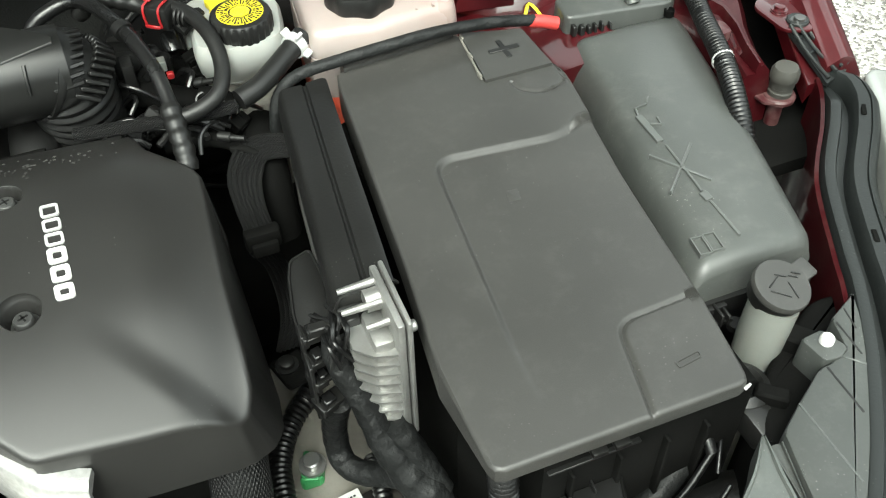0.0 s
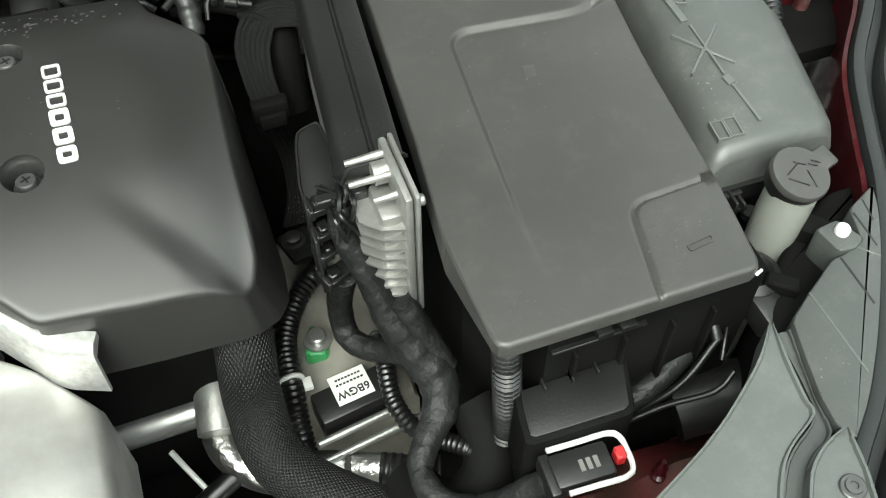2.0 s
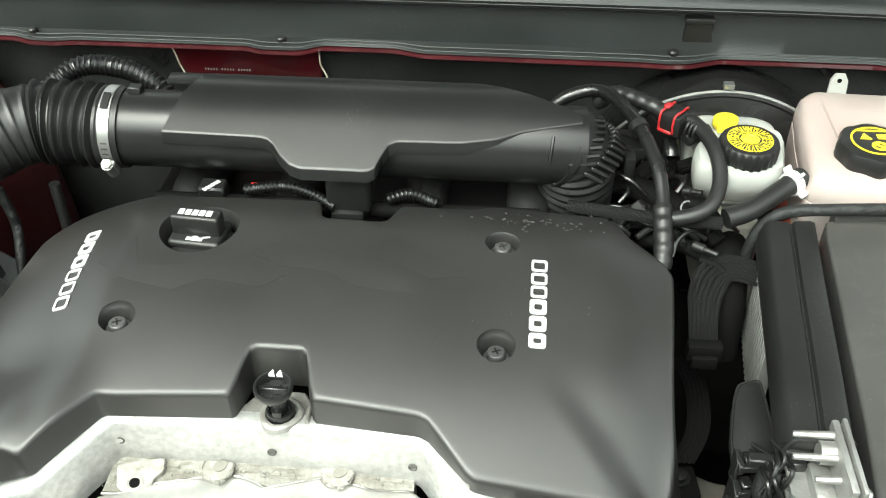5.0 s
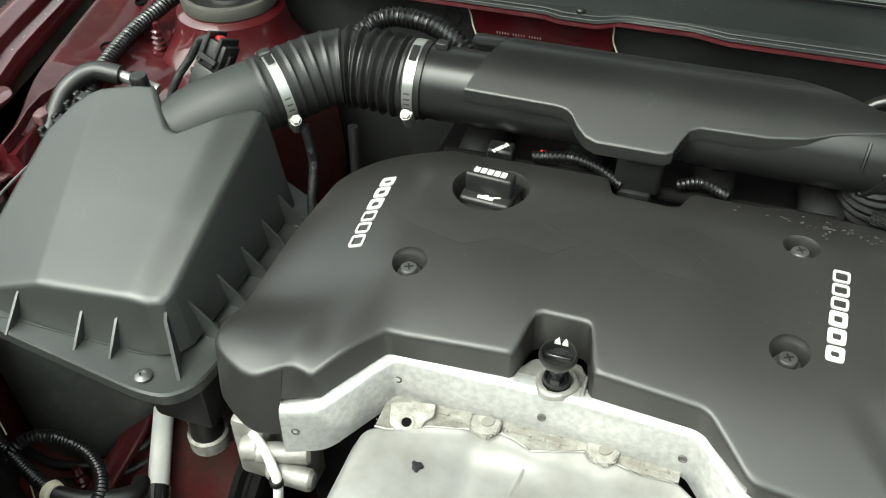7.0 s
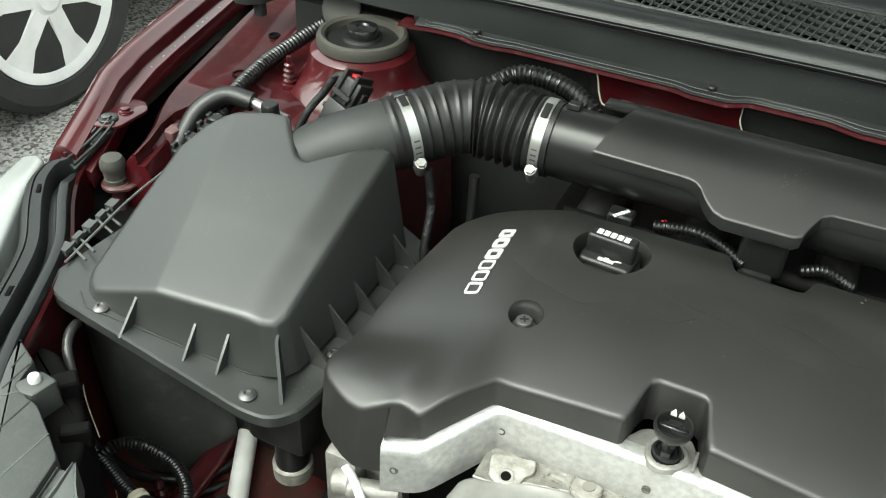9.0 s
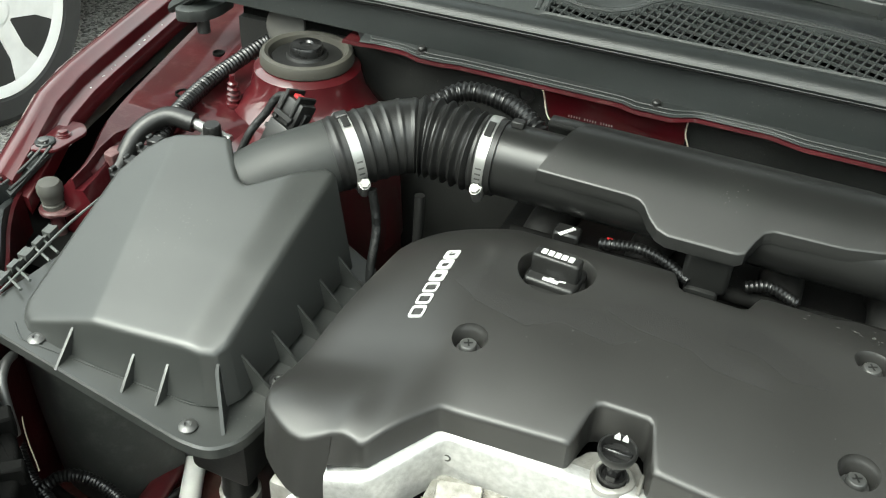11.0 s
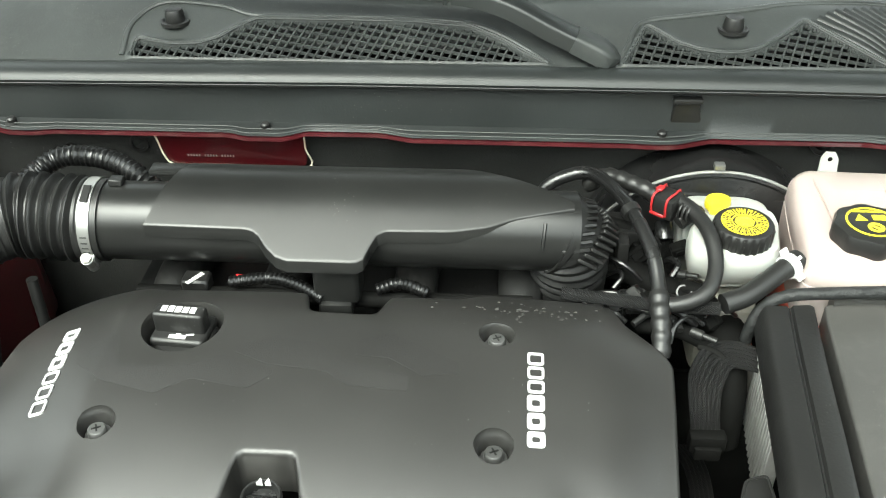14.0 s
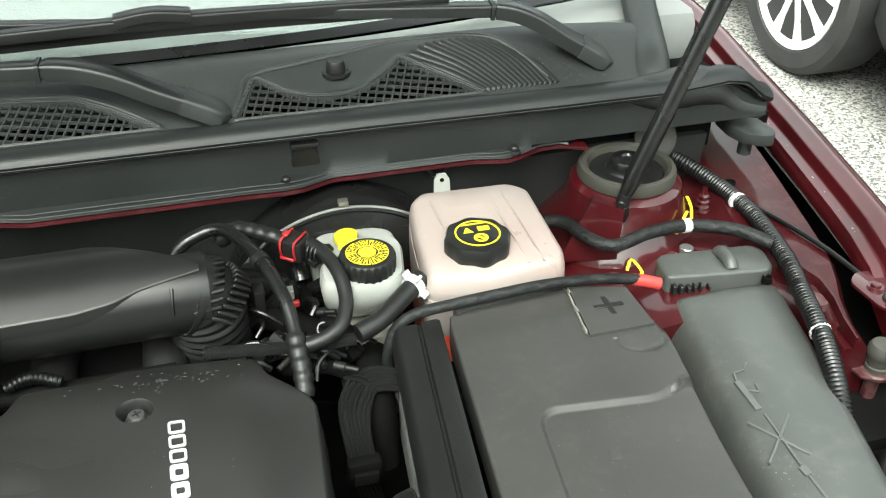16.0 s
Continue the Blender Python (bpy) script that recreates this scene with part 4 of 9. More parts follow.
bm = bm_new()
shell(bm, clear_of((-0.558, -0.010), 0.0035, [-0.335, -0.285, -0.308, -0.244, -0.049, -0.171, -0.503]) + list(np.linspace(-0.558, -0.54, 8)) + list(np.linspace(-0.03, -0.010, 8)), FRONT, BACK, cover_z, lambda x, y: 0.782 if x > -0.160 and y < 0.55 else (0.797 + 0.3 * max(0.0, -0.508 - x) if x < -0.503 and y < 0.45 else (0.836 if x < -0.472 and y < 0.45 else (0.847 - 0.0115 * min(1.0, max(0.0, (-0.436 - x) / 0.036)) if y < 0.47 else 0.815))), 0.0036, 104)
for v in bm.verts:
    # the lobe towards the battery: its top draws in at the front and its skirt flares out
    lobe_k = float(smoothstep(-0.05, -0.010, np.array(v.co.x)) * smoothstep(0.58, 0.42, np.array(v.co.y)))
    if v.co.z < 0.82 and v.co.x > -0.16:
        v.co.x += 0.006 * float(smoothstep(-0.030, -0.010, np.array(v.co.x)) * smoothstep(0.60, 0.54, np.array(v.co.y)))
    else:
        v.co.x -= 0.0085 * lobe_k
    if v.co.z < 0.82 and v.co.x < -0.503 and v.co.y < 0.40:
        v.co.y -= (0.013 - 0.12 * max(0.0, -0.505 - v.co.x)) * float(smoothstep(0.40, 0.36, np.array(v.co.y)))
    elif v.co.z < 0.8365 and -0.503 <= v.co.x < -0.472 and v.co.y < 0.40:
        v.co.y = min(v.co.y, 0.3515 + 0.40 * (v.co.x + 0.477))
    v.co.x -= 0.018 * float(smoothstep(-0.495, -0.558, np.array(v.co.x)) * smoothstep(0.60, 0.40, np.array(v.co.y)))
shell_ob = part("cover_shell", bm, "cover", eng)
cuts = []
BOLTS = ((-0.1495, 0.5605), (-0.1495, 0.4550), (-0.4415, 0.4615))
for x, y in BOLTS:
    z = float(cover_z(np.array(x), np.array(y)))
    c = bm_new()
    lathe(c, [(0.0105, z - 0.013), (0.0122, z - 0.004), (0.0134, z - 0.0012), (0.0152, z + 0.0012), (0.0152, z + 0.01)], pose(x, y, 0), 32)
    cuts.append(c)
c = bm_new()
OX, OY = -0.4035, 0.5605
oz = float(cover_z(np.array(OX), np.array(OY)))
lathe(c, [(0.028, oz - 0.020), (0.031, oz - 0.004), (0.034, oz + 0.001), (0.034, oz + 0.02)], pose(OX, OY, 0), 48)
cuts.append(c)
carve(shell_ob, cuts)
# the cover is hollow: take out the face that closes it below
bm = bm_new()
bm.from_mesh(shell_ob.data)
bmesh.ops.delete(bm, geom=[f for f in bm.faces if len(f.verts) > 60], context="FACES_ONLY")
bm.to_mesh(shell_ob.data)
bm.free()
for x, y in BOLTS:
    z = float(cover_z(np.array(x), np.array(y))) - 0.013
    bm = bm_new()
    lathe(bm, [(0.0098, z), (0.0098, z + 0.0018), (0.0072, z + 0.0024), (0.0070, z + 0.0070), (0.0060, z + 0.0082), (0.0030, z + 0.0085)], pose(x, y, 0), 28)
    bolt = part("bolt", bm, "darkbolt", eng, "dull grey steel bolt in its recess")
    for a in (25, 115):
        bm = bm_new()
        box(bm, -0.0036, 0.0036, -0.0007, 0.0007, 0, 0.0004, 0, 1, pose(x, y, z + 0.0084, 0, 0, a))
        part("cross_slot", bm, "black", bolt)


def badge(m, name):
    """Six small blocks in place of the maker's lettering, laid on the cover."""
    x = 0.0
    for i, w in enumerate((0.0124, 0.0134, 0.0138, 0.0116, 0.0118, 0.0128)):
        h, t = (0.0136, 0.0037) if i < 3 else (0.0132, 0.0020)
        bm = bm_new()
        outer = rounded([(x, 0), (x + w, 0), (x + w, h), (x, h)], 0.003)
        inner = rounded([(x + t, t), (x + w - t, t), (x + w - t, h - t), (x + t, h - t)], 0.0015)
        rings(bm, [[(a, b, z) for a, b in pts] for z, pts in ((-0.0005, outer), (0.0012, outer), (0.0012, inner), (-0.0005, inner))], cap=False, loop=True)
        for v in bm.verts:
            q = m @ Vector((v.co.x, v.co.y, 0))
            v.co = Vector((q.x, q.y, float(cover_z(np.array(q.x), np.array(q.y))) + v.co.z))
        part(name, bm, "letter", eng, "bright lettering block")
        x += w + 0.0024


badge(pose(-0.1132, 0.4565, 0, 0, 0, 90) @ Matrix.Scale(0.96, 4), "badge_block")
badge(pose(-0.5035, 0.5620, 0, 0, 0, -88.5), "badge_block")

# finely textured angular bands moulded into the middle of the cover
def textured_band(low, high):
    bm = bm_new()
    rows = []
    for x in np.linspace(low[0][0], low[-1][0], 60):
        a, b = lerp_table(low)(x), lerp_table(high)(x)
        ys = np.linspace(a, max(b, a + 0.0004), 9)
        zs = cover_z(np.full(ys.shape, x), ys)
        rows.append([(x, y, z + 0.00025) for y, z in zip(ys, zs)] + [(x, y, z - 0.002) for y, z in zip(ys[::-1], zs[::-1])])
    rings(bm, rows)
    part("textured_band", bm, "emboss", eng)


textured_band([(-0.478, 0.520), (-0.452, 0.500), (-0.405, 0.488), (-0.380, 0.502), (-0.335, 0.494), (-0.318, 0.508)], [(-0.478, 0.526), (-0.452, 0.548), (-0.440, 0.512), (-0.385, 0.516), (-0.360, 0.526), (-0.318, 0.512)])
textured_band([(-0.352, 0.529), (-0.325, 0.518), (-0.278, 0.512), (-0.262, 0.500), (-0.215, 0.497)], [(-0.352, 0.536), (-0.325, 0.546), (-0.290, 0.541), (-0.265, 0.522), (-0.215, 0.512)])
textured_band([(-0.258, 0.530), (-0.232, 0.528), (-0.205, 0.512), (-0.178, 0.516)], [(-0.258, 0.545), (-0.235, 0.556), (-0.205, 0.540), (-0.178, 0.526)])

# oil filler cap
oc = thing("oil_filler_cap", "black oil filler cap with a raised grip and white print", "oil cap", (OX, OY, oz - 0.02))
bm = bm_new()
lathe(bm, [(0.026, oz - 0.020), (0.026, oz - 0.012), (0.024, oz - 0.010), (0.005, oz - 0.010)], pose(OX, OY, 0), 40)
part("base", bm, "black", oc)
bm = bm_new()
box(bm, -0.021, 0.021, -0.0075, 0.0075, -0.012, 0.014, 0.003, 3, pose(OX, OY, oz, 0, 0, -4))
box(bm, -0.023, 0.023, -0.018, 0.018, -0.014, -0.004, 0.004, 3, pose(OX, OY, oz, 0, 0, -4))
part("grip", bm, "black", oc)
for i in range(5):
    bm = bm_new()
    box(bm, -0.0145 + i * 0.006, -0.0098 + i * 0.006, -0.0035, 0.0035, 0, 0.0005, 0, 1, pose(OX, OY, oz + 0.0139, 0, 0, -4))
    part("printed_bar", bm, "print", oc, "white printed bar")
bm = bm_new()
box(bm, -0.007, 0.007, -0.0145, -0.0105, 0, 0.0006, 0, 1, pose(OX, OY, oz - 0.0042, 0, 0, -4))
box(bm, 0.004, 0.010, -0.012, -0.0105, 0, 0.0006, 0, 1, pose(OX, OY, oz - 0.0042, 0, 0, 10))
box(bm, -0.002, 0.002, -0.0105, -0.0088, 0, 0.0006, 0, 1, pose(OX, OY, oz - 0.0042, 0, 0, -4))
part("oilcan_symbol", bm, "print", oc, "white oil can symbol")

# dipstick
ds = thing("dipstick", "black dipstick with a ring handle and two white arrow marks", "dipstick", (-0.307, 0.401, 0.80))
bm = bm_new()
lathe(bm, [(0.0110, 0.80), (0.0110, 0.8520), (0.0102, 0.8545), (0.0086, 0.8548), (0.0082, 0.8525), (0.0060, 0.8530), (0.0054, 0.866), (0.0072, 0.874)], pose(-0.306, 0.4120, 0), 28)
box(bm, -0.3095, -0.3025, 0.4025, 0.4095, 0.851, 0.860, 0.001)
part("plug", bm, "blackgloss", ds)
bm = bm_new()
mt = Matrix.Translation((-0.3055, 0.4050, 0.8845)) @ Matrix.Rotation(radians(4), 4, "X")
tr = [[mt @ Vector((r * math.cos(a), r * math.sin(a) * 0.96, h)) for r, h in ((0.0116, -0.004), (0.0130, -0.0036), (0.0142, 0.0), (0.0140, 0.0030), (0.0132, 0.0040), (0.0122, 0.0038), (0.0112, 0.0020), (0.0106, -0.0034))] for a in (2 * math.pi * j / 36 for j in range(36))]
rings(bm, tr, loop=True)
part("ring_handle", bm, "black", ds)
bm = bm_new()
lathe(bm, [(0.0112, -0.0062), (0.0112, -0.0035), (0.006, -0.0045)], mt, 24)
box(bm, -0.0110, 0.0110, -0.0018, 0.0022, -0.005, 0.0008, 0.001, 1, mt)
part("ring_web", bm, "blackgloss", ds)
for k in (-1, 1):
    bm = bm_new()
    vs = [mt @ Vector(p) for p in ((k * 0.0029 - 0.0022, 0.0090, 0.0046), (k * 0.0029 + 0.0022, 0.0090, 0.0046), (k * 0.0027, 0.0136, 0.0044))]
    lo = [v - mt.to_3x3() @ Vector((0, 0, 0.003)) for v in vs]
    rings(bm, [lo, vs])
    part("arrow_mark", bm, "print", ds)

# cylinder head rim below the cover: bright cast flange
RIM = [(-0.503, 0.339, 0.829), (-0.474, 0.347, 0.833), (-0.434, 0.4015, 0.8465), (-0.340, 0.4025, 0.848), (-0.272, 0.4025, 0.848), (-0.1975, 0.399, 0.848), (-0.160, 0.3555, 0.840), (-0.134, 0.3470, 0.836)]
RIM_LINE = [RIM[0]]
for _a, _b, _c in zip(RIM[:-2], RIM[1:-1], RIM[2:]):
    _a, _b, _c = Vector(_a), Vector(_b), Vector(_c)
    _s, _e = _b + (_a - _b).normalized() * 0.008, _b + (_c - _b).normalized() * 0.008
    RIM_LINE += [tuple(_s * (1 - t) ** 2 + _b * 2 * t * (1 - t) + _e * t * t) for t in (0, 0.25, 0.5, 0.75, 1)]
RIM_LINE.append(RIM[-1])
hf = thing("exhaust_heat_shield", "bright bare sheet metal heat shield with a folded rim", "heat shield", (-0.31, 0.37, 0.5))


def wallband(pts, out, high):
    """A bent upright strip: pts in plan, out: how far its foot leans forward."""
    rows = []
    for i, (x, y, z1) in enumerate(pts):
        a, b = pts[max(i - 1, 0)], pts[min(i + 1, len(pts) - 1)]
        t = Vector((b[0] - a[0], b[1] - a[1])).normalized()
        n = Vector((t.y, -t.x))
        sec = [(-0.010, 0.0), (0.0, 0.0005), (0.0030, -0.0010), (0.0052, -0.0040), (0.0062, -0.0085), (0.0062 + out, -high), (0.0035 + out, -high - 0.0005), (0.0030, -0.0100), (-0.010, -0.0060)]
        rows.append([(x + n.x * a, y + n.y * a, z1 + b) for a, b in sec])
    return rows


bm = bm_new()
rings(bm, wallband(RIM_LINE, 0.002, 0.046))
part("rim", bm, "rimalu", hf, "bright folded metal rim")
# rivet holes as darker discs on the solid rim, their shade in the colour
for x, y, z, a in ((-0.4905, 0.3355, 0.808, 12), (-0.428, 0.395, 0.826, 0), (-0.312, 0.395, 0.824, 0), (-0.206, 0.392, 0.822, -4), (-0.147, 0.346, 0.812, -25)):
    bm = bm_new()
    lathe(bm, [(0.0036, -0.003), (0.0034, 0.0004), (0.0026, 0.0005), (0.0020, -0.0002), (0.0008, -0.0003)], Matrix.Translation((x, y - 0.0005, z)) @ Matrix.Rotation(radians(a), 4, "Z") @ Matrix.Rotation(radians(88), 4, "X"), 16)
    part("rivet_hole", bm, "dimple", hf)
# grimy cast ledge between the rim and the bulged plate
rnd = random.Random(21)
EDGE = lerp_table([(-0.449, 0.345), (-0.446, 0.358), (-0.436, 0.363), (-0.424, 0.363), (-0.405, 0.371), (-0.392, 0.376), (-0.367, 0.382), (-0.341, 0.3855), (-0.330, 0.384), (-0.314, 0.377), (-0.300, 0.382), (-0.277, 0.3895), (-0.249, 0.3855), (-0.236, 0.382), (-0.205, 0.383), (-0.18, 0.365), (-0.145, 0.33)])
LEDGE = [(x, EDGE(x)) for x in np.arange(-0.436, -0.204, 0.003)]
bm = bm_new()
rows = []
for x, y in LEDGE:
    w = rnd.uniform(-0.0010, 0.0010)
    rows.append([(x, 0.3985, 0.780), (x, 0.3985, 0.8085), (x, 0.3945 + w, 0.8080 + w * 0.6), (x, 0.3935, 0.8068), (x, max(y + 0.005, 0.3895) + w, 0.8064 + w * 0.6), (x, max(y + 0.0035, 0.3885), 0.8050), (x, y + 0.001, 0.8040 + w * 0.4), (x, y, 0.780)])
rings(bm, rows)
part("grimy_ledge", bm, "grime", hf, "grimy cast ledge under the rim")
bm = bm_new()
tube(bm, [(x, y - 0.0005 + rnd.uniform(-0.0005, 0.0005), 0.8040 + rnd.uniform(-0.0005, 0.0005)) for x, y in LEDGE[::2]], 0.0013, 8, 0.002, lambda s, t: 0.85 + 0.25 * math.sin(s * 320) * math.sin(s * 75))
part("plate_edge", bm, "sheet", hf, "bright crimped plate edge")
bm = bm_new()
for k in range(110):
    x, y = rnd.choice(LEDGE)
    y += rnd.uniform(0.002, 0.014)
    w = rnd.uniform(0.0004, 0.0014)
    lathe(bm, [(w, 0), (w * 0.8, w * 0.5), (w * 0.2, w * 0.6)], pose(x, y, 0.8066), 7, teeth=lambda a, h: 1 + 0.3 * math.sin(2 * a + x * 900))
tagged(part("grit", bm, "grime", hf), kind="stuff")


def dish(x, y):
    """The bulged shield in front of the head."""
    u = np.clip((x + 0.304) / 0.162, -1.3, 1.3)
    z = 0.804 - 0.022 * np.abs(u) ** 10 - 0.9 * np.clip(0.29 - y, 0, 1) ** 1.6 - 0.003 * np.exp(-((x + 0.355) / 0.01) ** 2)
    z = z + 0.003 * np.sin((x + 0.3) * 42) * smoothstep(0.38, 0.35, y) + 0.003 * smoothstep(0.350, 0.372, y)
    return z


bm = bm_new()
shell(bm, np.linspace(-0.449, -0.145, 80), lerp_table([(-0.449, 0.10), (-0.145, 0.10)]), EDGE, dish, lambda x, y: 0.45 if y < 0.2 else 0.70, 0.005, 40)
part("dished_plate", bm, "sheet", hf, "polished bulging shield plate")
# worn cast lugs on the ledge: one with its hole open, two broken and caked with dirt
bm = bm_new()
mt = Matrix.Translation((-0.412, 0.3725, 0.8085)) @ Matrix.Rotation(radians(14), 4, "Z") @ Matrix.Rotation(radians(12), 4, "X")
prism(bm, rounded([(-0.015, 0.016), (-0.0145, -0.003), (-0.007, -0.0105), (0.006, -0.0115), (0.0115, -0.0075), (0.0125, 0.0), (0.020, 0.004), (0.021, 0.016)], 0.003), -0.016, 0.0, 0.0016)
bm.transform(mt)
ear = part("mounting_ear", bm, "grimelight", hf, "cast lug with an open bolt hole")
bm = bm_new()
lathe(bm, [(0.0072, -0.001), (0.0070, 0.0006), (0.0056, 0.0008), (0.0046, 0.0002), (0.0040, -0.0002)], mt @ pose(-0.001, -0.002, 0), 20)
part("hole_lip", bm, "grimelight", ear)
bm = bm_new()
lathe(bm, [(0.0042, -0.001), (0.0040, 0.0004), (0.0010, 0.0004)], mt @ pose(-0.001, -0.002, 0), 18)
part("bolt_hole", bm, "dark", ear)
for x, y in ((-0.354, 0.386), (-0.263, 0.388)):
    bm = bm_new()
    prism(bm, [(x - 0.012, y + 0.008), (x - 0.0125, y - 0.002), (x - 0.009, y - 0.0065), (x - 0.002, y - 0.009), (x + 0.005, y - 0.0105), (x + 0.010, y - 0.006), (x + 0.0125, y + 0.001), (x + 0.012, y + 0.008)], 0.785, 0.8105, 0.0018)
    bmesh.ops.subdivide_edges(bm, edges=bm.edges[:], cuts=2, use_grid_fill=True)
    for v in bm.verts:
        v.co += Vector((rnd.uniform(-1, 1), rnd.uniform(-1, 1), rnd.uniform(-1.2, 0.6))) * 0.0007
    ear = part("mounting_ear", bm, "grimelight", hf, "broken cast lug caked with dirt", 25)
    bm = bm_new()
    lathe(bm, [(0.0052, 0.8095), (0.0050, 0.8113), (0.0030, 0.8114), (0.0010, 0.8112)], pose(x + 0.002, y + 0.003, 0), 14, teeth=lambda a, h: 1 + 0.12 * math.sin(2 * a))
    part("bolt_hole", bm, "dirty", ear)
# pressed creases of the plate
for pts in ([(-0.316, 0.360), (-0.320, 0.335), (-0.326, 0.305), (-0.330, 0.26)],):
    bm = bm_new()
    tube(bm, [(x, y, float(dish(np.array(x), np.array(y))) - 0.0022) for x, y in pts], 0.0028, 8, 0.004)
    part("pressed_crease", bm, "sheet", hf)
bm = bm_new()
lathe(bm, [(0.0045, 0), (0.004, 0.0015), (0.002, 0.002)], pose(-0.391, 0.3355, float(dish(np.array(-0.391), np.array(0.3355))) + 0.0004), 16, teeth=lambda a, h: 1 + 0.2 * math.sin(3 * a) + 0.15 * math.cos(5 * a))
part("plug", bm, "black", hf)
# cast floor of the notch, with a worn collar round the dipstick tube
rnd = random.Random(33)
bm = bm_new()
prism(bm, rounded([(-0.341, 0.4050), (-0.336, 0.418), (-0.328, 0.430), (-0.312, 0.4345), (-0.292, 0.4345), (-0.285, 0.424), (-0.2825, 0.4050)], 0.003), 0.78, 0.8482, 0.0015)
lathe(bm, [(0.0172, 0.846), (0.0164, 0.8500), (0.0145, 0.8512), (0.0122, 0.8506), (0.0114, 0.846)], pose(-0.306, 0.4120, 0), 30, teeth=lambda a, h: 1 + 0.05 * math.sin(3 * a + 1))
box(bm, -0.2865, -0.2835, 0.404, 0.4225, 0.835, 0.8520, 0.001)
for v in bm.verts:
    if v.co.z > 0.846:
        v.co.z += rnd.uniform(-0.0005, 0.0005)
part("dipstick_boss", bm, "dirtyalu", hf, "grimy cast boss round the dipstick tube")

# engine block below the cover
eb = thing("engine_block", "dark engine block below the plastic cover", "engine", (-0.28, 0.5, 0.3))
# block and manifold painted near-black for the shade under the cover
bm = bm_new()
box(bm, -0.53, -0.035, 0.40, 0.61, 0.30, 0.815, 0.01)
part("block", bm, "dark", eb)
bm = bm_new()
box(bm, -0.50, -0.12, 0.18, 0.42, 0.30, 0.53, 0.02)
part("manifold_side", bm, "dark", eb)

flecks("dust_specks", 30, lambda r: (r.uniform(-0.50, -0.05), r.uniform(0.475, 0.520)), cover_z, "dust", eng, 71, (0.0002, 0.0005))
# dried residue flecks on the rear of the cover, near the throttle boot
rnd = random.Random(11)
bm = bm_new()
for k in range(70):
    a, r = rnd.uniform(0, 6.28), abs(rnd.gauss(0, 0.022))
    x, y = -0.130 + r * math.cos(a) * 1.6, 0.596 + r * math.sin(a) * 0.55
    if y > BACK(x) - 0.007:
        continue
    z = float(cover_z(np.array(x), np.array(y)))
    w = rnd.uniform(0.0004, 0.0013)
    n = rnd.randint(5, 7)
    base = [(x + w * rnd.uniform(0.7, 1.5) * math.cos(6.28 * j / n), y + w * rnd.uniform(0.7, 1.3) * math.sin(6.28 * j / n)) for j in range(n)]
    rings(bm, [[(p, q, z - 0.0003) for p, q in base], [(p, q, z + 0.0003) for p, q in base]])
tagged(part("residue_flecks", bm, "fleck", eng, "pale dried residue flecks"), kind="stuff")


# ---- intake duct ----
du = thing("intake_duct", "matt black plastic intake duct with a moulded top shell", "air duct", (-0.28, 0.65, 0.87))
CY, CZ = 0.670, 0.925
bm = bm_new()
tube(bm, [(-0.515, CY, CZ), (-0.47, CY, CZ), (-0.30, CY, CZ), (-0.12, CY + 0.001, CZ), (-0.085, CY + 0.002, CZ - 0.001)], 0.035, 40, 0.02)
part("pipe", bm, "duct", du)
LIPY = lerp_table([(-0.46, 0.636), (-0.366, 0.635), (-0.358, 0.634), (-0.352, 0.630), (-0.345, 0.622), (-0.336, 0.615), (-0.326, 0.612), (-0.268, 0.612), (-0.262, 0.615), (-0.257, 0.625), (-0.252, 0.633), (-0.245, 0.636), (-0.19, 0.637), (-0.16, 0.641), (-0.138, 0.648), (-0.11, 0.653), (-0.088, 0.657)])
BACKY = lerp_table([(-0.46, 0.708), (-0.180, 0.708), (-0.165, 0.702), (-0.095, 0.666), (-0.086, 0.660)])


def shell_z(y):
    """Flat sloping front that drops into the nose, a round shoulder and a falling back."""
    u = max(0.0, y - 0.652)
    return 0.944 + 0.65 * (y - 0.635) - 0.65 * u * u / 0.070


bm = bm_new()
rows = []
for x in sorted(list(np.linspace(-0.452, -0.088, 70)) + list(np.linspace(-0.352, -0.312, 26)) + list(np.linspace(-0.262, -0.228, 26))):
    ly, by = LIPY(x), BACKY(x)
    left = max(0.0, 1 - (x + 0.452) / 0.05)
    deep = 0.0115 - 0.004 * float(smoothstep(-0.17, -0.09, np.array(x)))
    ys = [ly + (by - ly) * t for t in (0, 0.02, 0.12, 0.22, 0.32, 0.42, 0.5, 0.58, 0.66, 0.74, 0.82, 0.9, 0.96, 1.0)]
    sec = [(ly - 0.0012, shell_z(ly) - deep), (ly - 0.0008, shell_z(ly) - 0.0012)] + [(y, shell_z(y)) for y in ys] + [(by, shell_z(by) - 0.025), (by - 0.006, shell_z(by) - 0.025), (ly + 0.012, shell_z(ly) - 0.006), (ly + 0.004, shell_z(ly) - deep)]
    rows.append([(x + left * 0.026 * max(0.0, min(1.0, (y - 0.635) / 0.07)), y, z) for y, z in sec])
rings(bm, rows)
part("top_shell", bm, "duct", du, "moulded shell with a dropped nose", 50)
bm = bm_new()
box(bm, -0.308, -0.268, 0.617, 0.650, 0.878, 0.925, 0.005, 3)
box(bm, -0.304, -0.274, 0.612, 0.640, 0.868, 0.882, 0.004, 2)
part("foot", bm, "duct", du, "grey mounting foot below the nose")
bm = bm_new()
box(bm, -0.462, -0.418, 0.690, 0.706, 0.958, 0.964, 0.002)
part("rear_tab", bm, "duct", du)
bm = bm_new()
tube(bm, [(-0.112, 0.646, 0.950), (-0.113, 0.6395, 0.941), (-0.114, 0.6355, 0.930)], 0.0015, 6)
part("mould_rib", bm, "duct", du)

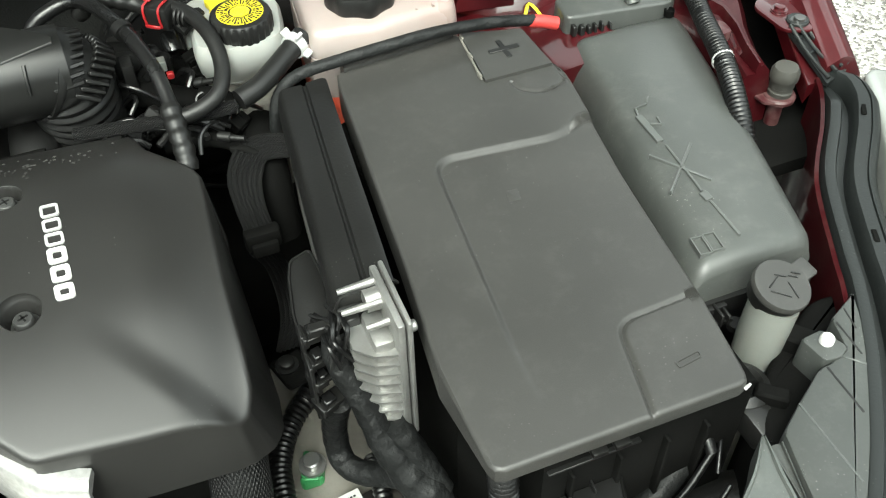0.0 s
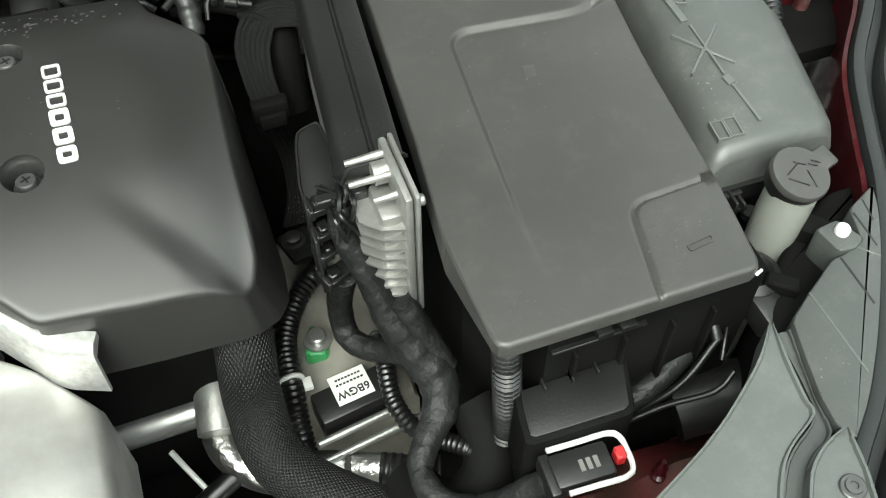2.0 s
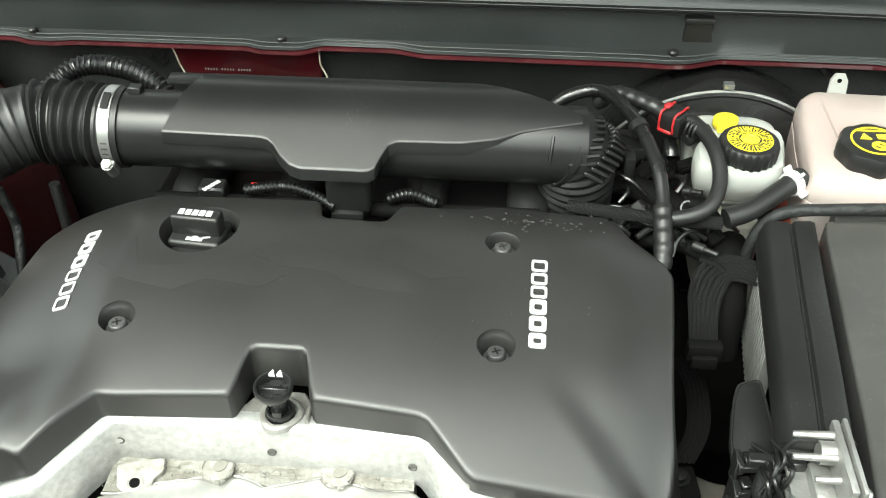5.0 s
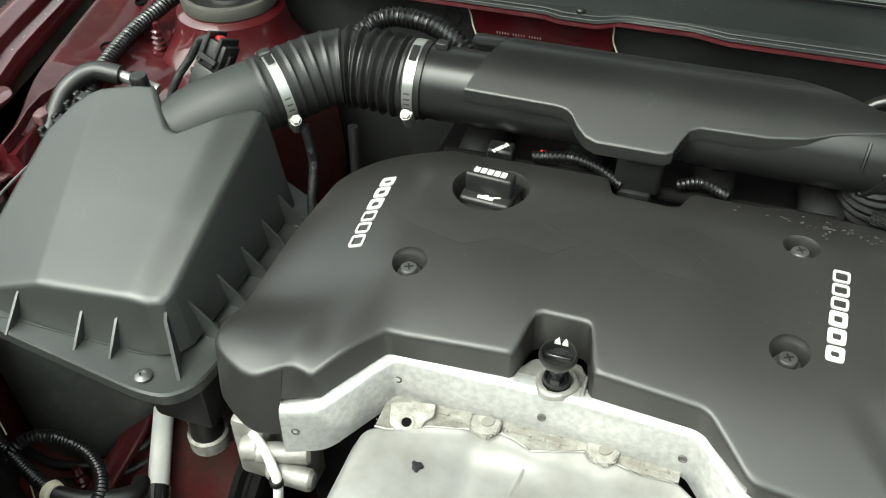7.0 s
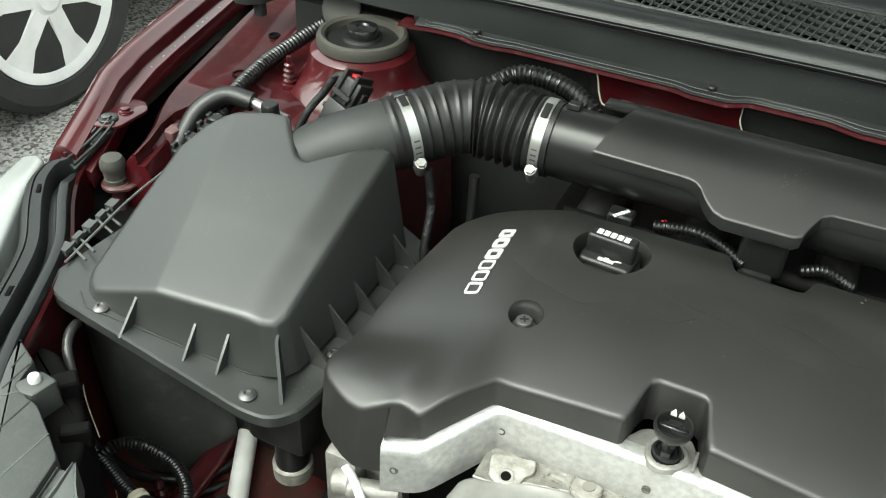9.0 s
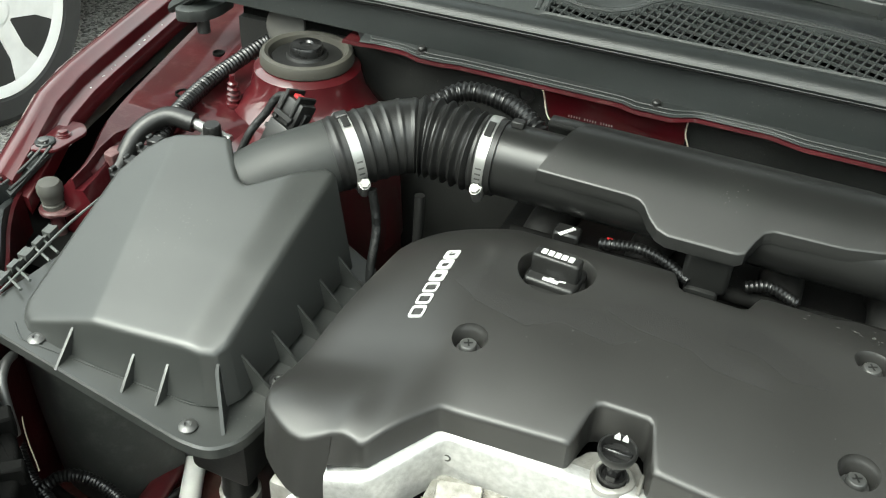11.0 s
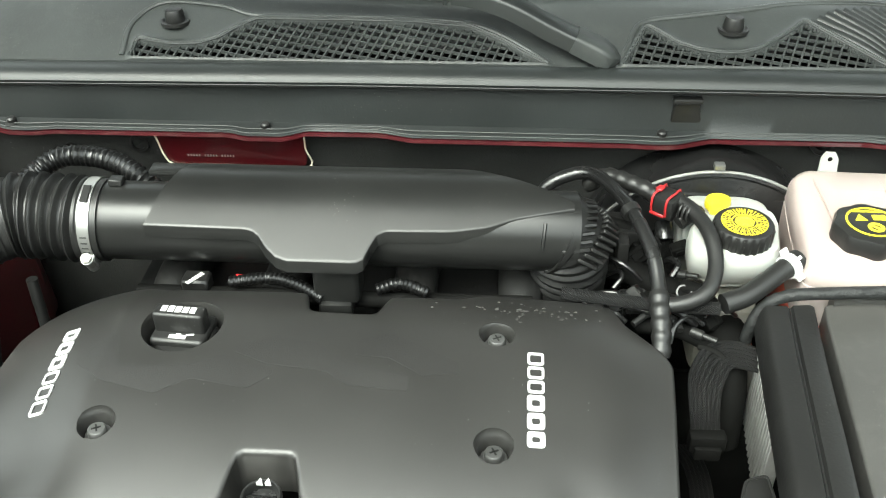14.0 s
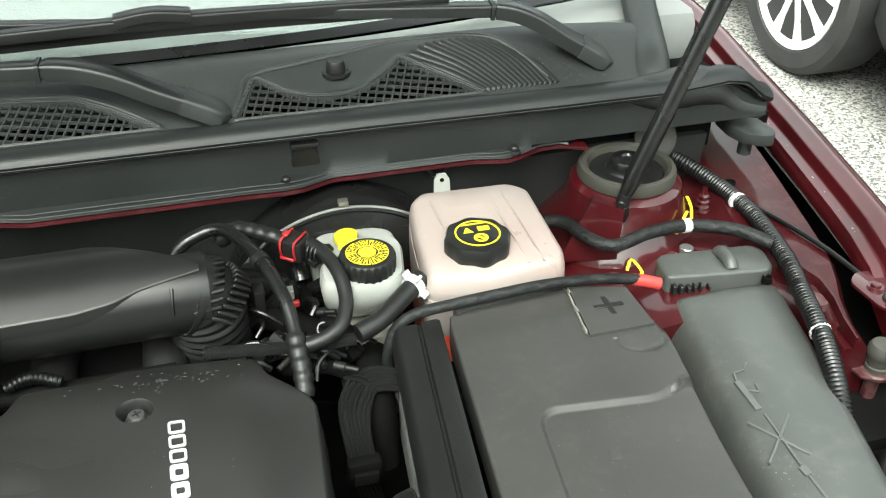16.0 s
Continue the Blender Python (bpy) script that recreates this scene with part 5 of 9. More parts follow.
# ribbed boot towards the throttle
bt = thing("throttle_boot", "black ribbed rubber intake boot", "intake boot", (-0.075, 0.66, 0.87))
bm = bm_new()
tube(bm, [(-0.102, 0.671, 0.924), (-0.096, 0.672, 0.921), (-0.091, 0.673, 0.914), (-0.089, 0.675, 0.902), (-0.088, 0.679, 0.885), (-0.088, 0.69, 0.85)], 0.0360, 40, 0.0014, lambda s, t: (1.03 if s < 0.006 else 0.985) if s < 0.012 else 1.0 - 0.07 * (0.5 + 0.5 * math.cos(2 * math.pi * s / 0.0085)))
part("bellows", bm, "rubber", bt)
bm = bm_new()
for a in np.linspace(-90, 70, 15):
    m = Matrix.Translation((-0.089, 0.673, 0.916)) @ Matrix.Rotation(radians(20), 4, "Y") @ Matrix.Rotation(radians(a), 4, "X") @ Matrix.Rotation(radians(24), 4, "Z")
    box(bm, -0.013, 0.011, -0.0018, 0.0018, 0.0325, 0.0382, 0.0008, 1, m)
part("ribs", bm, "rubber", bt)
bm = bm_new()
for a in np.linspace(-95, 75, 17):
    m = Matrix.Translation((-0.082, 0.674, 0.908)) @ Matrix.Rotation(radians(52), 4, "Y") @ Matrix.Rotation(radians(a), 4, "X") @ Matrix.Rotation(radians(20), 4, "Z")
    box(bm, -0.011, 0.009, -0.0018, 0.0018, 0.0325, 0.0388, 0.0008, 1, m)
part("ribs", bm, "rubber", bt)
bm = bm_new()
box(bm, -0.080, -0.060, 0.612, 0.624, 0.868, 0.884, 0.002)
part("clip", bm, "black", bt)

# corrugated hose towards the airbox
bh = thing("intake_hose", "black corrugated rubber intake hose with two worm clamps", "intake hose", (-0.57, 0.65, 0.88))
HOSE = [(-0.497, 0.669, 0.925), (-0.520, 0.668, 0.926), (-0.548, 0.667, 0.929), (-0.575, 0.663, 0.931), (-0.597, 0.652, 0.930), (-0.616, 0.636, 0.926), (-0.634, 0.618, 0.922), (-0.645, 0.608, 0.919)]


def hose_prof(s, t):
    if s < 0.022:
        return 1.0 if s < 0.018 else 1.03
    if s < 0.085:
        return 1.08 - 0.15 * (0.5 + 0.5 * math.cos(2 * math.pi * (s - 0.022) / 0.0105)) ** 0.7
    return 0.965 + 0.035 * max(0.0, math.cos(2 * math.pi * s / 0.0125)) ** 3


bm = bm_new()
tube(bm, HOSE, 0.0368, 40, 0.0013, hose_prof)
part("hose", bm, "rubber", bh)
for p, q in (((-0.503, 0.669, 0.9255), (-0.513, 0.6685, 0.926)), ((-0.629, 0.6235, 0.923), (-0.6375, 0.6148, 0.921))):
    p, q = Vector(p), Vector(q)
    ax = (q - p).normalized()
    m = Matrix.Translation(p) @ ax.to_track_quat("Z", "Y").to_matrix().to_4x4()
    h = 0.010
    bm = bm_new()
    lathe(bm, [(0.0364, 0), (0.0378, 0), (0.0378, h), (0.0364, h)], m, 48)
    band = part("clamp_band", bm, "steel", bh, "shiny steel clamp band")
    front = Vector((0.25, -0.80, -0.55))
    front = (front - ax * front.dot(ax)).normalized()
    c = p + ax * h / 2 + front * 0.0412
    tan = ax.cross(front).normalized()
    bm = bm_new()
    rod(bm, c - tan * 0.012, c + tan * 0.008, 0.0048, n=16, bev=0.0012)
    rod(bm, c + tan * 0.008, c + tan * 0.0125, 0.0046, n=6)
    rod(bm, c + tan * 0.0075, c + tan * 0.0088, 0.0054, n=16)
    box(bm, -0.006, 0.006, -0.008, 0.008, -0.005, 0.002, 0.001, 1, Matrix.Translation(c - front * 0.001) @ Matrix((ax, tan, front)).transposed().to_4x4())
    part("worm_screw", bm, "wornsteel", band, "worn steel worm screw")
    top = Vector((-0.1, -0.35, 0.93))
    top = (top - ax * top.dot(ax)).normalized()
    bm = bm_new()
    box(bm, -0.0035, 0.0035, -0.009, 0.009, 0, 0.0012, 0.0005, 1, Matrix.Translation(p + ax * h / 2 + top * 0.0376) @ Matrix((ax, top.cross(ax), top)).transposed().to_4x4())
    part("slot", bm, "black", band)
    for k in range(4):
        ang = radians(52 + 7 * k)
        dv = (top * math.cos(ang) + front * math.sin(ang)).normalized()
        bm = bm_new()
        box(bm, -0.0028, 0.0028, -0.0008, 0.0008, 0, 0.0004, 0, 1, Matrix.Translation(p + ax * h / 2 + dv * 0.0377) @ Matrix((ax, dv.cross(ax), dv)).transposed().to_4x4())
        part("slot", bm, "darkbolt", band)
    bm = bm_new()
    tabv = Vector((0, 0.15, 1)).normalized()
    box(bm, -0.006, 0.006, -0.006, 0.006, 0.035, 0.0412, 0.001, 1, Matrix.Translation(p + ax * (0.018 if ax.x < -0.9 else 0.016) * (-1 if ax.x < -0.9 else 1)) @ Matrix((ax, tabv.cross(ax), tabv)).transposed().to_4x4())
    part("locating_tab", bm, "rubber", bh)

# ---- air filter box ----
ab = thing("air_filter_box", "black plastic air filter housing with ribbed flange", "air box", (-0.70, 0.45, 0.5))
AF = lerp_table([(-0.830, 0.385), (-0.822, 0.372), (-0.810, 0.366), (-0.70, 0.374), (-0.640, 0.379), (-0.628, 0.384), (-0.622, 0.396)])
AB = lerp_table([(-0.830, 0.52), (-0.815, 0.548), (-0.800, 0.560), (-0.755, 0.574), (-0.735, 0.576), (-0.722, 0.560), (-0.700, 0.536), (-0.690, 0.533), (-0.66, 0.556), (-0.633, 0.577), (-0.622, 0.575)])


def airbox_z(x, y):
    z = np.interp(y, [0.36, 0.40, 0.46, 0.52, 0.58], [0.854, 0.870, 0.893, 0.914, 0.934])
    z = z - 0.30 * np.maximum(0.0, -0.738 - 0.048 * (y - 0.36) / 0.2 - x)
    return z - 0.006 * smoothstep(-0.66, -0.622, x)


bm = bm_new()
shell(bm, list(np.linspace(-0.830, -0.622, 90)), AF, AB, airbox_z, 0.812, 0.0055, 60, draft=0.014)
part("lid", bm, "box", ab, "sloping box lid")
bm = bm_new()
tube(bm, [(x, AF(x) - 0.0125, 0.8045 - (x + 0.60) * 0.10 + 0.0024) for x in np.linspace(-0.826, -0.626, 12)], 0.0009, 6, 0.01)
part("foot_bead", bm, "box", ab, "thin bead along the foot of the lid")
bm = bm_new()
tube(bm, [(-0.750, 0.535, 0.858), (-0.722, 0.556, 0.880), (-0.695, 0.574, 0.900), (-0.665, 0.592, 0.913), (-0.640, 0.613, 0.920)], 0.0350, 36, 0.01, lambda s, t: 1.06 - 0.06 * min(1, s / 0.06))
box(bm, -0.725, -0.655, 0.500, 0.585, 0.80, 0.895, 0.018, 4, None)
part("neck", bm, "neckplastic", ab, "outlet neck towards the hose")
FL = [(-0.864, 0.364), (-0.842, 0.350), (-0.63, 0.3305), (-0.605, 0.334), (-0.589, 0.354), (-0.581, 0.42), (-0.588, 0.60), (-0.68, 0.64), (-0.848, 0.60)]


def flange_z(x, y):
    return 0.8045 - (x + 0.60) * 0.10


bm = bm_new()
pts = rounded(FL, 0.016)
lo = [(x, y, flange_z(x, y) - 0.010) for x, y in pts]
hi = [(x, y, flange_z(x, y)) for x, y in pts]
mid = [(x + (-0.71 - x) * 0.012, y + (0.47 - y) * 0.012, flange_z(x, y) + 0.002) for x, y in pts]
rings(bm, [lo, hi, mid])
part("flange", bm, "box", ab, "flat seam flange with screws")
for x, y in ((-0.797, 0.360), (-0.633, 0.346), (-0.598, 0.424), (-0.600, 0.568)):
    bm = bm_new()
    z = flange_z(x, y) + 0.002
    lathe(bm, [(0.0078, z), (0.0078, z + 0.0012), (0.0058, z + 0.003), (0.003, z + 0.0036), (0.0018, z + 0.002)], pose(x, y, 0), 20)
    part("screw", bm, "darkbolt", ab, "cross-head dull steel screw")
for x in (-0.762, -0.700, -0.668):
    bm = bm_new()
    y1 = AF(x) + 0.006
    z = flange_z(x, y1)
    rings(bm, [[(x + e, y1 - 0.034, z), (x + e, y1, z), (x + e, y1, 0.848), (x + e, y1 - 0.006, 0.846)] for e in (-0.0012, 0.0012)])
    part("gusset", bm, "box", ab)
bm = bm_new()
rings(bm, [[(-0.622 + e, 0.385 + e, 0.806), (-0.604 + e, 0.352 + e, 0.806), (-0.6235 + e, 0.378 + e, 0.846), (-0.628 + e, 0.388 + e, 0.85)] for e in (-0.001, 0.001)])
part("gusset", bm, "box", ab)
for y in (0.405, 0.445, 0.485, 0.525, 0.562):
    bm = bm_new()
    z = flange_z(-0.6, y)
    rings(bm, [[(-0.628, y + e, z), (-0.582, y + e, z), (-0.622, y + e, z + 0.045), (-0.63, y + e, z + 0.048)] for e in (-0.0012, 0.0012)])
    part("gusset", bm, "box", ab)
bm = bm_new()
shell(bm, np.linspace(-0.835, -0.600, 12), lambda x: 0.42, lambda x: 0.60, lambda x, y: np.full(x.shape, 0.797) - (x + 0.6) * 0.08, 0.60, 0.004, 12, draft=-0.03)
part("lower_tray", bm, "black", ab, "black lower half")
# ladder-like hinge beside the lid: outer rail with tabs, thin rungs
hg = [(-0.872, 0.392), (-0.887, 0.486)]
bm = bm_new()
for k in range(5):
    t0, t1 = k / 5 + 0.02, k / 5 + 0.15
    x0, y0, x1, y1 = [hg[0][i] + (hg[1][i] - hg[0][i]) * t for t in (t0, t1) for i in (0, 1)]
    w = 0.005 if k % 2 == 0 else 0.003
    rings(bm, [[(x - w, y, 0.834), (x + w, y, 0.834), (x + w, y, 0.840), (x - w, y, 0.840)] for x, y in ((x0, y0), (x1, y1))])
rings(bm, [[(x - 0.0016, y, 0.831), (x + 0.0016, y, 0.831), (x + 0.0016, y, 0.837), (x - 0.0016, y, 0.837)] for x, y in hg])
strip = part("hinge_strip", bm, "lamp", ab, "black ladder-like hinge strip")
for t in (0.16, 0.30, 0.62, 0.76):
    x, y = hg[0][0] + (hg[1][0] - hg[0][0]) * t, hg[0][1] + (hg[1][1] - hg[0][1]) * t
    bm = bm_new()
    rod(bm, (x, y, 0.835), (x + 0.030, y - 0.012, 0.838), 0.0014, n=8)
    part("rung", bm, "lens", strip)
bm = bm_new()
tube(bm, [(-0.860, 0.385, 0.836), (-0.866, 0.43, 0.838), (-0.872, 0.49, 0.842), (-0.866, 0.56, 0.852)], 0.0014, 6)
part("wire_spring", bm, "lens", strip)
for k, (x, y) in enumerate(((-0.838, 0.533), (-0.840, 0.556), (-0.843, 0.580), (-0.845, 0.598))):
    bm = bm_new()
    box(bm, x - 0.008, x + 0.006, y - 0.007, y + 0.007, 0.862, 0.886 + 0.002 * (k % 2), 0.0015, 1)
    box(bm, x - 0.011, x - 0.006, y - 0.004, y + 0.004, 0.868, 0.890, 0.001, 1)
    part("catch", bm, "black", ab)
# flow sensor plug at the neck
sn = thing("flow_sensor", "black air flow sensor plug with a red lock tab", "sensor", (-0.70, 0.625, 0.90))
ms = pose(-0.706, 0.628, 0.925, -28, 12, -18)
bm = bm_new()
box(bm, -0.014, 0.014, -0.012, 0.012, -0.03, 0.002, 0.002, 2, ms)
box(bm, -0.019, 0.019, -0.009, 0.009, -0.012, -0.007, 0.001, 1, ms)
part("housing", bm, "black", sn)
bm = bm_new()
box(bm, -0.015, 0.015, -0.011, 0.011, 0.002, 0.030, 0.002, 2, ms)
box(bm, -0.018, 0.018, -0.004, 0.004, 0.004, 0.022, 0.001, 1, ms)
box(bm, -0.010, -0.006, -0.014, 0.012, 0.004, 0.036, 0.001, 1, ms)
box(bm, 0.006, 0.010, -0.014, 0.012, 0.004, 0.036, 0.001, 1, ms)
box(bm, -0.012, 0.012, -0.015, -0.011, 0.008, 0.014, 0.001, 1, ms)
part("plug", bm, "black", sn)
bm = bm_new()
box(bm, -0.0055, 0.0055, -0.006, 0.004, 0.0295, 0.0335, 0.001, 1, ms)
part("lock_tab", bm, "redplastic", sn, "red lock tab")
bm = bm_new()
tube(bm, [ms @ Vector((-0.002, 0.006, 0.028)), (-0.724, 0.646, 0.945), (-0.738, 0.640, 0.925), (-0.752, 0.626, 0.902), (-0.765, 0.610, 0.86)], 0.0042, 10)
part("cable", bm, "tape", sn)


# ---- battery and its cover ----
bc = thing("battery_cover", "dark grey plastic battery cover with plus flap and stepped pad", "battery cover", (0.19, 0.42, 0.80))
# the cover is built across: front and back lines over x
BF = lerp_table([(0.086, 0.300), (0.0875, 0.232), (0.090, 0.226), (0.095, 0.2235), (0.25, 0.2225), (0.255, 0.224), (0.2575, 0.229), (0.267, 0.292), (0.280, 0.42), (0.2965, 0.535), (0.2975, 0.545)])
BB = lerp_table([(0.086, 0.302), (0.098, 0.40), (0.1165, 0.600), (0.120, 0.6165), (0.125, 0.618), (0.232, 0.6315), (0.236, 0.627), (0.285, 0.612), (0.2905, 0.606), (0.2925, 0.560), (0.2975, 0.548)])
STEP = rounded([(0.135, 0.30), (0.1535, 0.484), (0.258, 0.474), (0.288, 0.492), (0.31, 0.45), (0.30, 0.20), (0.13, 0.2)], 0.02, 8)
MIN_PAD = rounded([(0.30, 0.298), (0.205, 0.293), (0.188, 0.215), (0.30, 0.215)], 0.014, 6)


def bat_z(x, y):
    z = np.full(x.shape, 0.8965)
    s = seg_dist(x, y, STEP) * np.where(inside(x, y, STEP), 1, -1)
    z = z - 0.0042 * smoothstep(-0.002, 0.003, s) * smoothstep(0.24, 0.40, y)
    g = seg_dist(x, y, MIN_PAD)
    z = z - 0.0022 * np.exp(-(g / 0.0016) ** 2)
    q = np.hypot((x - 0.272) / 1.25, y - 0.546) - 0.018
    z = z - 0.0016 * np.exp(-(q / 0.0016) ** 2) * (y < 0.55)
    return z


bm = bm_new()
shell(bm, np.concatenate([np.linspace(0.086, 0.1, 8), np.linspace(0.102, 0.29, 210), np.linspace(0.2915, 0.2975, 4)]), BF, BB, bat_z, lambda x, y: 0.884 if y < 0.24 else 0.868, 0.0028, 360)
part("lid", bm, "grey", bc)
bm = bm_new()
rings(bm, [[(0.236, 0.627, 0.893), (0.288, 0.612, 0.893), (0.290, 0.556, 0.893), (0.229, 0.5555, 0.893)], [(0.236, 0.627, 0.8995), (0.288, 0.612, 0.8995), (0.290, 0.556, 0.8995), (0.229, 0.5555, 0.8995)]])
flap = part("terminal_flap", bm, "grey", bc, "square flap with a plus sign")
bm = bm_new()
rod(bm, (0.2275, 0.560, 0.8978), (0.2345, 0.624, 0.8978), 0.0011, n=10)
for t in np.linspace(0, 1, 3):
    box(bm, 0.2267 + 0.007 * t, 0.2290 + 0.007 * t, 0.561 + t * 0.056, 0.569 + t * 0.056, 0.896, 0.9003, 0.0008)
part("hinge", bm, "dirty", flap, "pale hinge pins")
bm = bm_new()
box(bm, 0.247, 0.275, 0.5875, 0.5925, 0.8993, 0.9005, 0.0004, 1)
box(bm, 0.2585, 0.2635, 0.577, 0.603, 0.8993, 0.9003, 0.0004, 1)
part("plus_sign", bm, "black", flap)
bm = bm_new()
pts = rounded([(0.2215, 0.2465), (0.2395, 0.249), (0.2395, 0.2545), (0.2215, 0.252)], 0.002)
inn = rounded([(0.2225, 0.2478), (0.2385, 0.2502), (0.2385, 0.2532), (0.2225, 0.2508)], 0.001)
rings(bm, [[(x, y, 0.895) for x, y in pts], [(x, y, 0.8974) for x, y in pts], [(x, y, 0.8974) for x, y in inn], [(x, y, 0.895) for x, y in inn]], cap=False, loop=True)
part("minus_sign", bm, "grey", bc)
bm = bm_new()
prism(bm, rounded([(0.190, 0.4235), (0.199, 0.4225), (0.201, 0.434), (0.192, 0.435)], 0.001), 0.890, 0.8925, 0.0003)
part("moulded_mark", bm, "grey", bc)
bm = bm_new()
rod(bm, (0.2550, 0.2234, 0.888), (0.2570, 0.2227, 0.8925), 0.0013, 0.0009)
part("corner_clip", bm, "print", bc)
bm = bm_new()
rings(bm, [[(x, y0, 0.885), (x, y0, 0.8995), (x, y0 + 0.003, 0.9015), (x, y0 + 0.010, 0.9015), (x, y0 + 0.012, 0.900), (x, y0 + 0.012, 0.885)] for x, y0 in ((0.126, 0.6145), (0.135, 0.617), (0.18, 0.6215), (0.230, 0.6275))])
part("rear_lip", bm, "grey", bc)

bt2 = thing("battery_tray", "black plastic battery box with ribs below the cover", "battery box", (0.18, 0.42, 0.55))
bm = bm_new()
# box wall and ribs carry the shade below the lid as near-black colour
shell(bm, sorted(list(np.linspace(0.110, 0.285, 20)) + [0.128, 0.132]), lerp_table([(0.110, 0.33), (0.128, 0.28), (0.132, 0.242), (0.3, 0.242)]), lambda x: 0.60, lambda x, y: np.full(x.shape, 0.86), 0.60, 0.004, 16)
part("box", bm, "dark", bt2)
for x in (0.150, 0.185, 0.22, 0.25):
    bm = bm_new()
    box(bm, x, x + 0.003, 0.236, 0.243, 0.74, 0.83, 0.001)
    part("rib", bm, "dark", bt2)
bm = bm_new()
box(bm, 0.134, 0.20, 0.2385, 0.2430, 0.8385, 0.8405, 0.0005, 1)
part("ledge", bm, "black", bt2)
for x in (0.160, 0.176):
    bm = bm_new()
    box(bm, x, x + 0.011, 0.232, 0.243, 0.852, 0.857, 0.001)
    part("latch", bm, "black", bt2)
# step tray in front of the battery
ft = thing("tray_cover", "black plastic fuse tray cover with a rimmed lid", "tray", (0.15, 0.25, 0.70))
bm = bm_new()
prism(bm, [(0.112, 0.2425), (0.108, 0.226), (0.105, 0.207), (0.110, 0.2035), (0.176, 0.2020), (0.182, 0.205), (0.194, 0.2425)], 0.72, 0.798, 0.002)
part("body", bm, "dark", ft)
bm = bm_new()
prism(bm, [(0.116, 0.2415), (0.112, 0.226), (0.1095, 0.210), (0.113, 0.2075), (0.174, 0.2055), (0.179, 0.208), (0.190, 0.2415)], 0.795, 0.8005, 0.0012)
part("lid", bm, "black", ft)
for x in (0.130, 0.150, 0.168):
    bm = bm_new()
    box(bm, x, x + 0.0016, 0.234, 0.2425, 0.799, 0.806, 0.0004, 1)
    part("rib", bm, "black", ft)

flecks("dust_specks", 60, lambda r: (0.19 + r.gauss(0, 0.045), r.uniform(0.36, 0.50)), bat_z, "dust", bc, 72, (0.0002, 0.00055))

# ---- control unit with cooling fins and its shield ----
sh = thing("module_shield", "matt black plastic channel shield over the control unit", "shield", (0.08, 0.49, 0.78))
bm = bm_new()
rows = []
for t in np.linspace(0, 1, 16):
    y = 0.379 + (0.612 - 0.379) * t
    dx = 0.024 * t
    w = 0.002 * math.sin(t * 9)
    sec = [(0.0425, 0.868), (0.0415, 0.872), (0.0420, 0.885), (0.0450, 0.895), (0.0485, 0.8975), (0.064, 0.8975), (0.0655, 0.8955), (0.067, 0.8955), (0.0685, 0.8985), (0.0815, 0.8995), (0.0855, 0.8975), (0.0865, 0.888), (0.0865, 0.80), (0.081, 0.80), (0.080, 0.888), (0.055, 0.888), (0.047, 0.880), (0.0455, 0.868)]
    rows.append([(x + dx, y + (0.008 if x < 0.045 and t < 0.1 else 0), z + 0.001 * math.sin(t * 6)) for x, z in sec])
rings(bm, rows)
part("channel", bm, "black", sh)
bm = bm_new()
tube(bm, [(0.0430, 0.3790, 0.886), (0.0490, 0.3780, 0.8988), (0.0640, 0.3780, 0.8988), (0.0670, 0.3780, 0.8968), (0.0700, 0.3780, 0.8998), (0.0830, 0.3780, 0.9008), (0.0875, 0.3785, 0.896)], 0.0014, 8, 0.002)
part("end_lip", bm, "black", sh)
bm = bm_new()
WINGP = rounded([(0.026, 0.444), (0.031, 0.458), (0.047, 0.463), (0.050, 0.430), (0.051, 0.403), (0.036, 0.397), (0.019, 0.386), (0.020, 0.412)], 0.004)
prism(bm, WINGP, 0.845, 0.859, 0.0012, zs=lambda x, y: 0.852 + 0.12 * (y - 0.386))
part("side_wing", bm, "black", sh)
bm = bm_new()
for p, q in zip(WINGP, WINGP[1:] + WINGP[:1]):
    rod(bm, (*p, 0.8525 + 0.12 * (p[1] - 0.386)), (*q, 0.8525 + 0.12 * (q[1] - 0.386)), 0.0011, n=6)
part("wing_rim", bm, "black", sh)

cu = thing("control_unit", "bare cast aluminium control unit with cooling fins", "control unit", (0.07, 0.36, 0.78))
bm = bm_new()
box(bm, 0.072, 0.0775, 0.334, 0.392, 0.785, 0.906, 0.002)
bmesh.ops.transform(bm, matrix=Matrix.Shear("XY", 4, (0, 0)), verts=bm.verts[:])
part("base_plate", bm, "alu", cu)
bm = bm_new()
box(bm, 0.0785, 0.082, 0.3325, 0.392, 0.785, 0.908, 0.0015)
part("cover_plate", bm, "alu", cu)
bm = bm_new()
box(bm, 0.058, 0.073, 0.342, 0.375, 0.79, 0.884, 0.004)
part("fin_block", bm, "alu", cu)
for k in range(9):
    z = 0.874 - k * 0.0105
    bm = bm_new()
    o = 0.0015 * k
    rings(bm, [[(0.073, 0.336, z + e), (0.057 , 0.341, z + e), (0.046, 0.352, z + e), (0.046, 0.385, z + e), (0.073, 0.385, z + e)] for e in (0, 0.0022)])
    part("fin", bm, "alu", cu)
for y, z, l in ((0.381, 0.902, 0.028), (0.366, 0.898, 0.030), (0.352, 0.894, 0.018)):
    bm = bm_new()
    rod(bm, (0.075, y, z), (0.075 - l, y + 0.001, z - 0.002), 0.0032, 0.0022, n=10)
    part("pin", bm, "alu", cu)
bm = bm_new()
rod(bm, (0.062, 0.372, 0.895), (0.078, 0.372, 0.895), 0.008, n=14)
part("boss", bm, "alu", cu)
bm = bm_new()
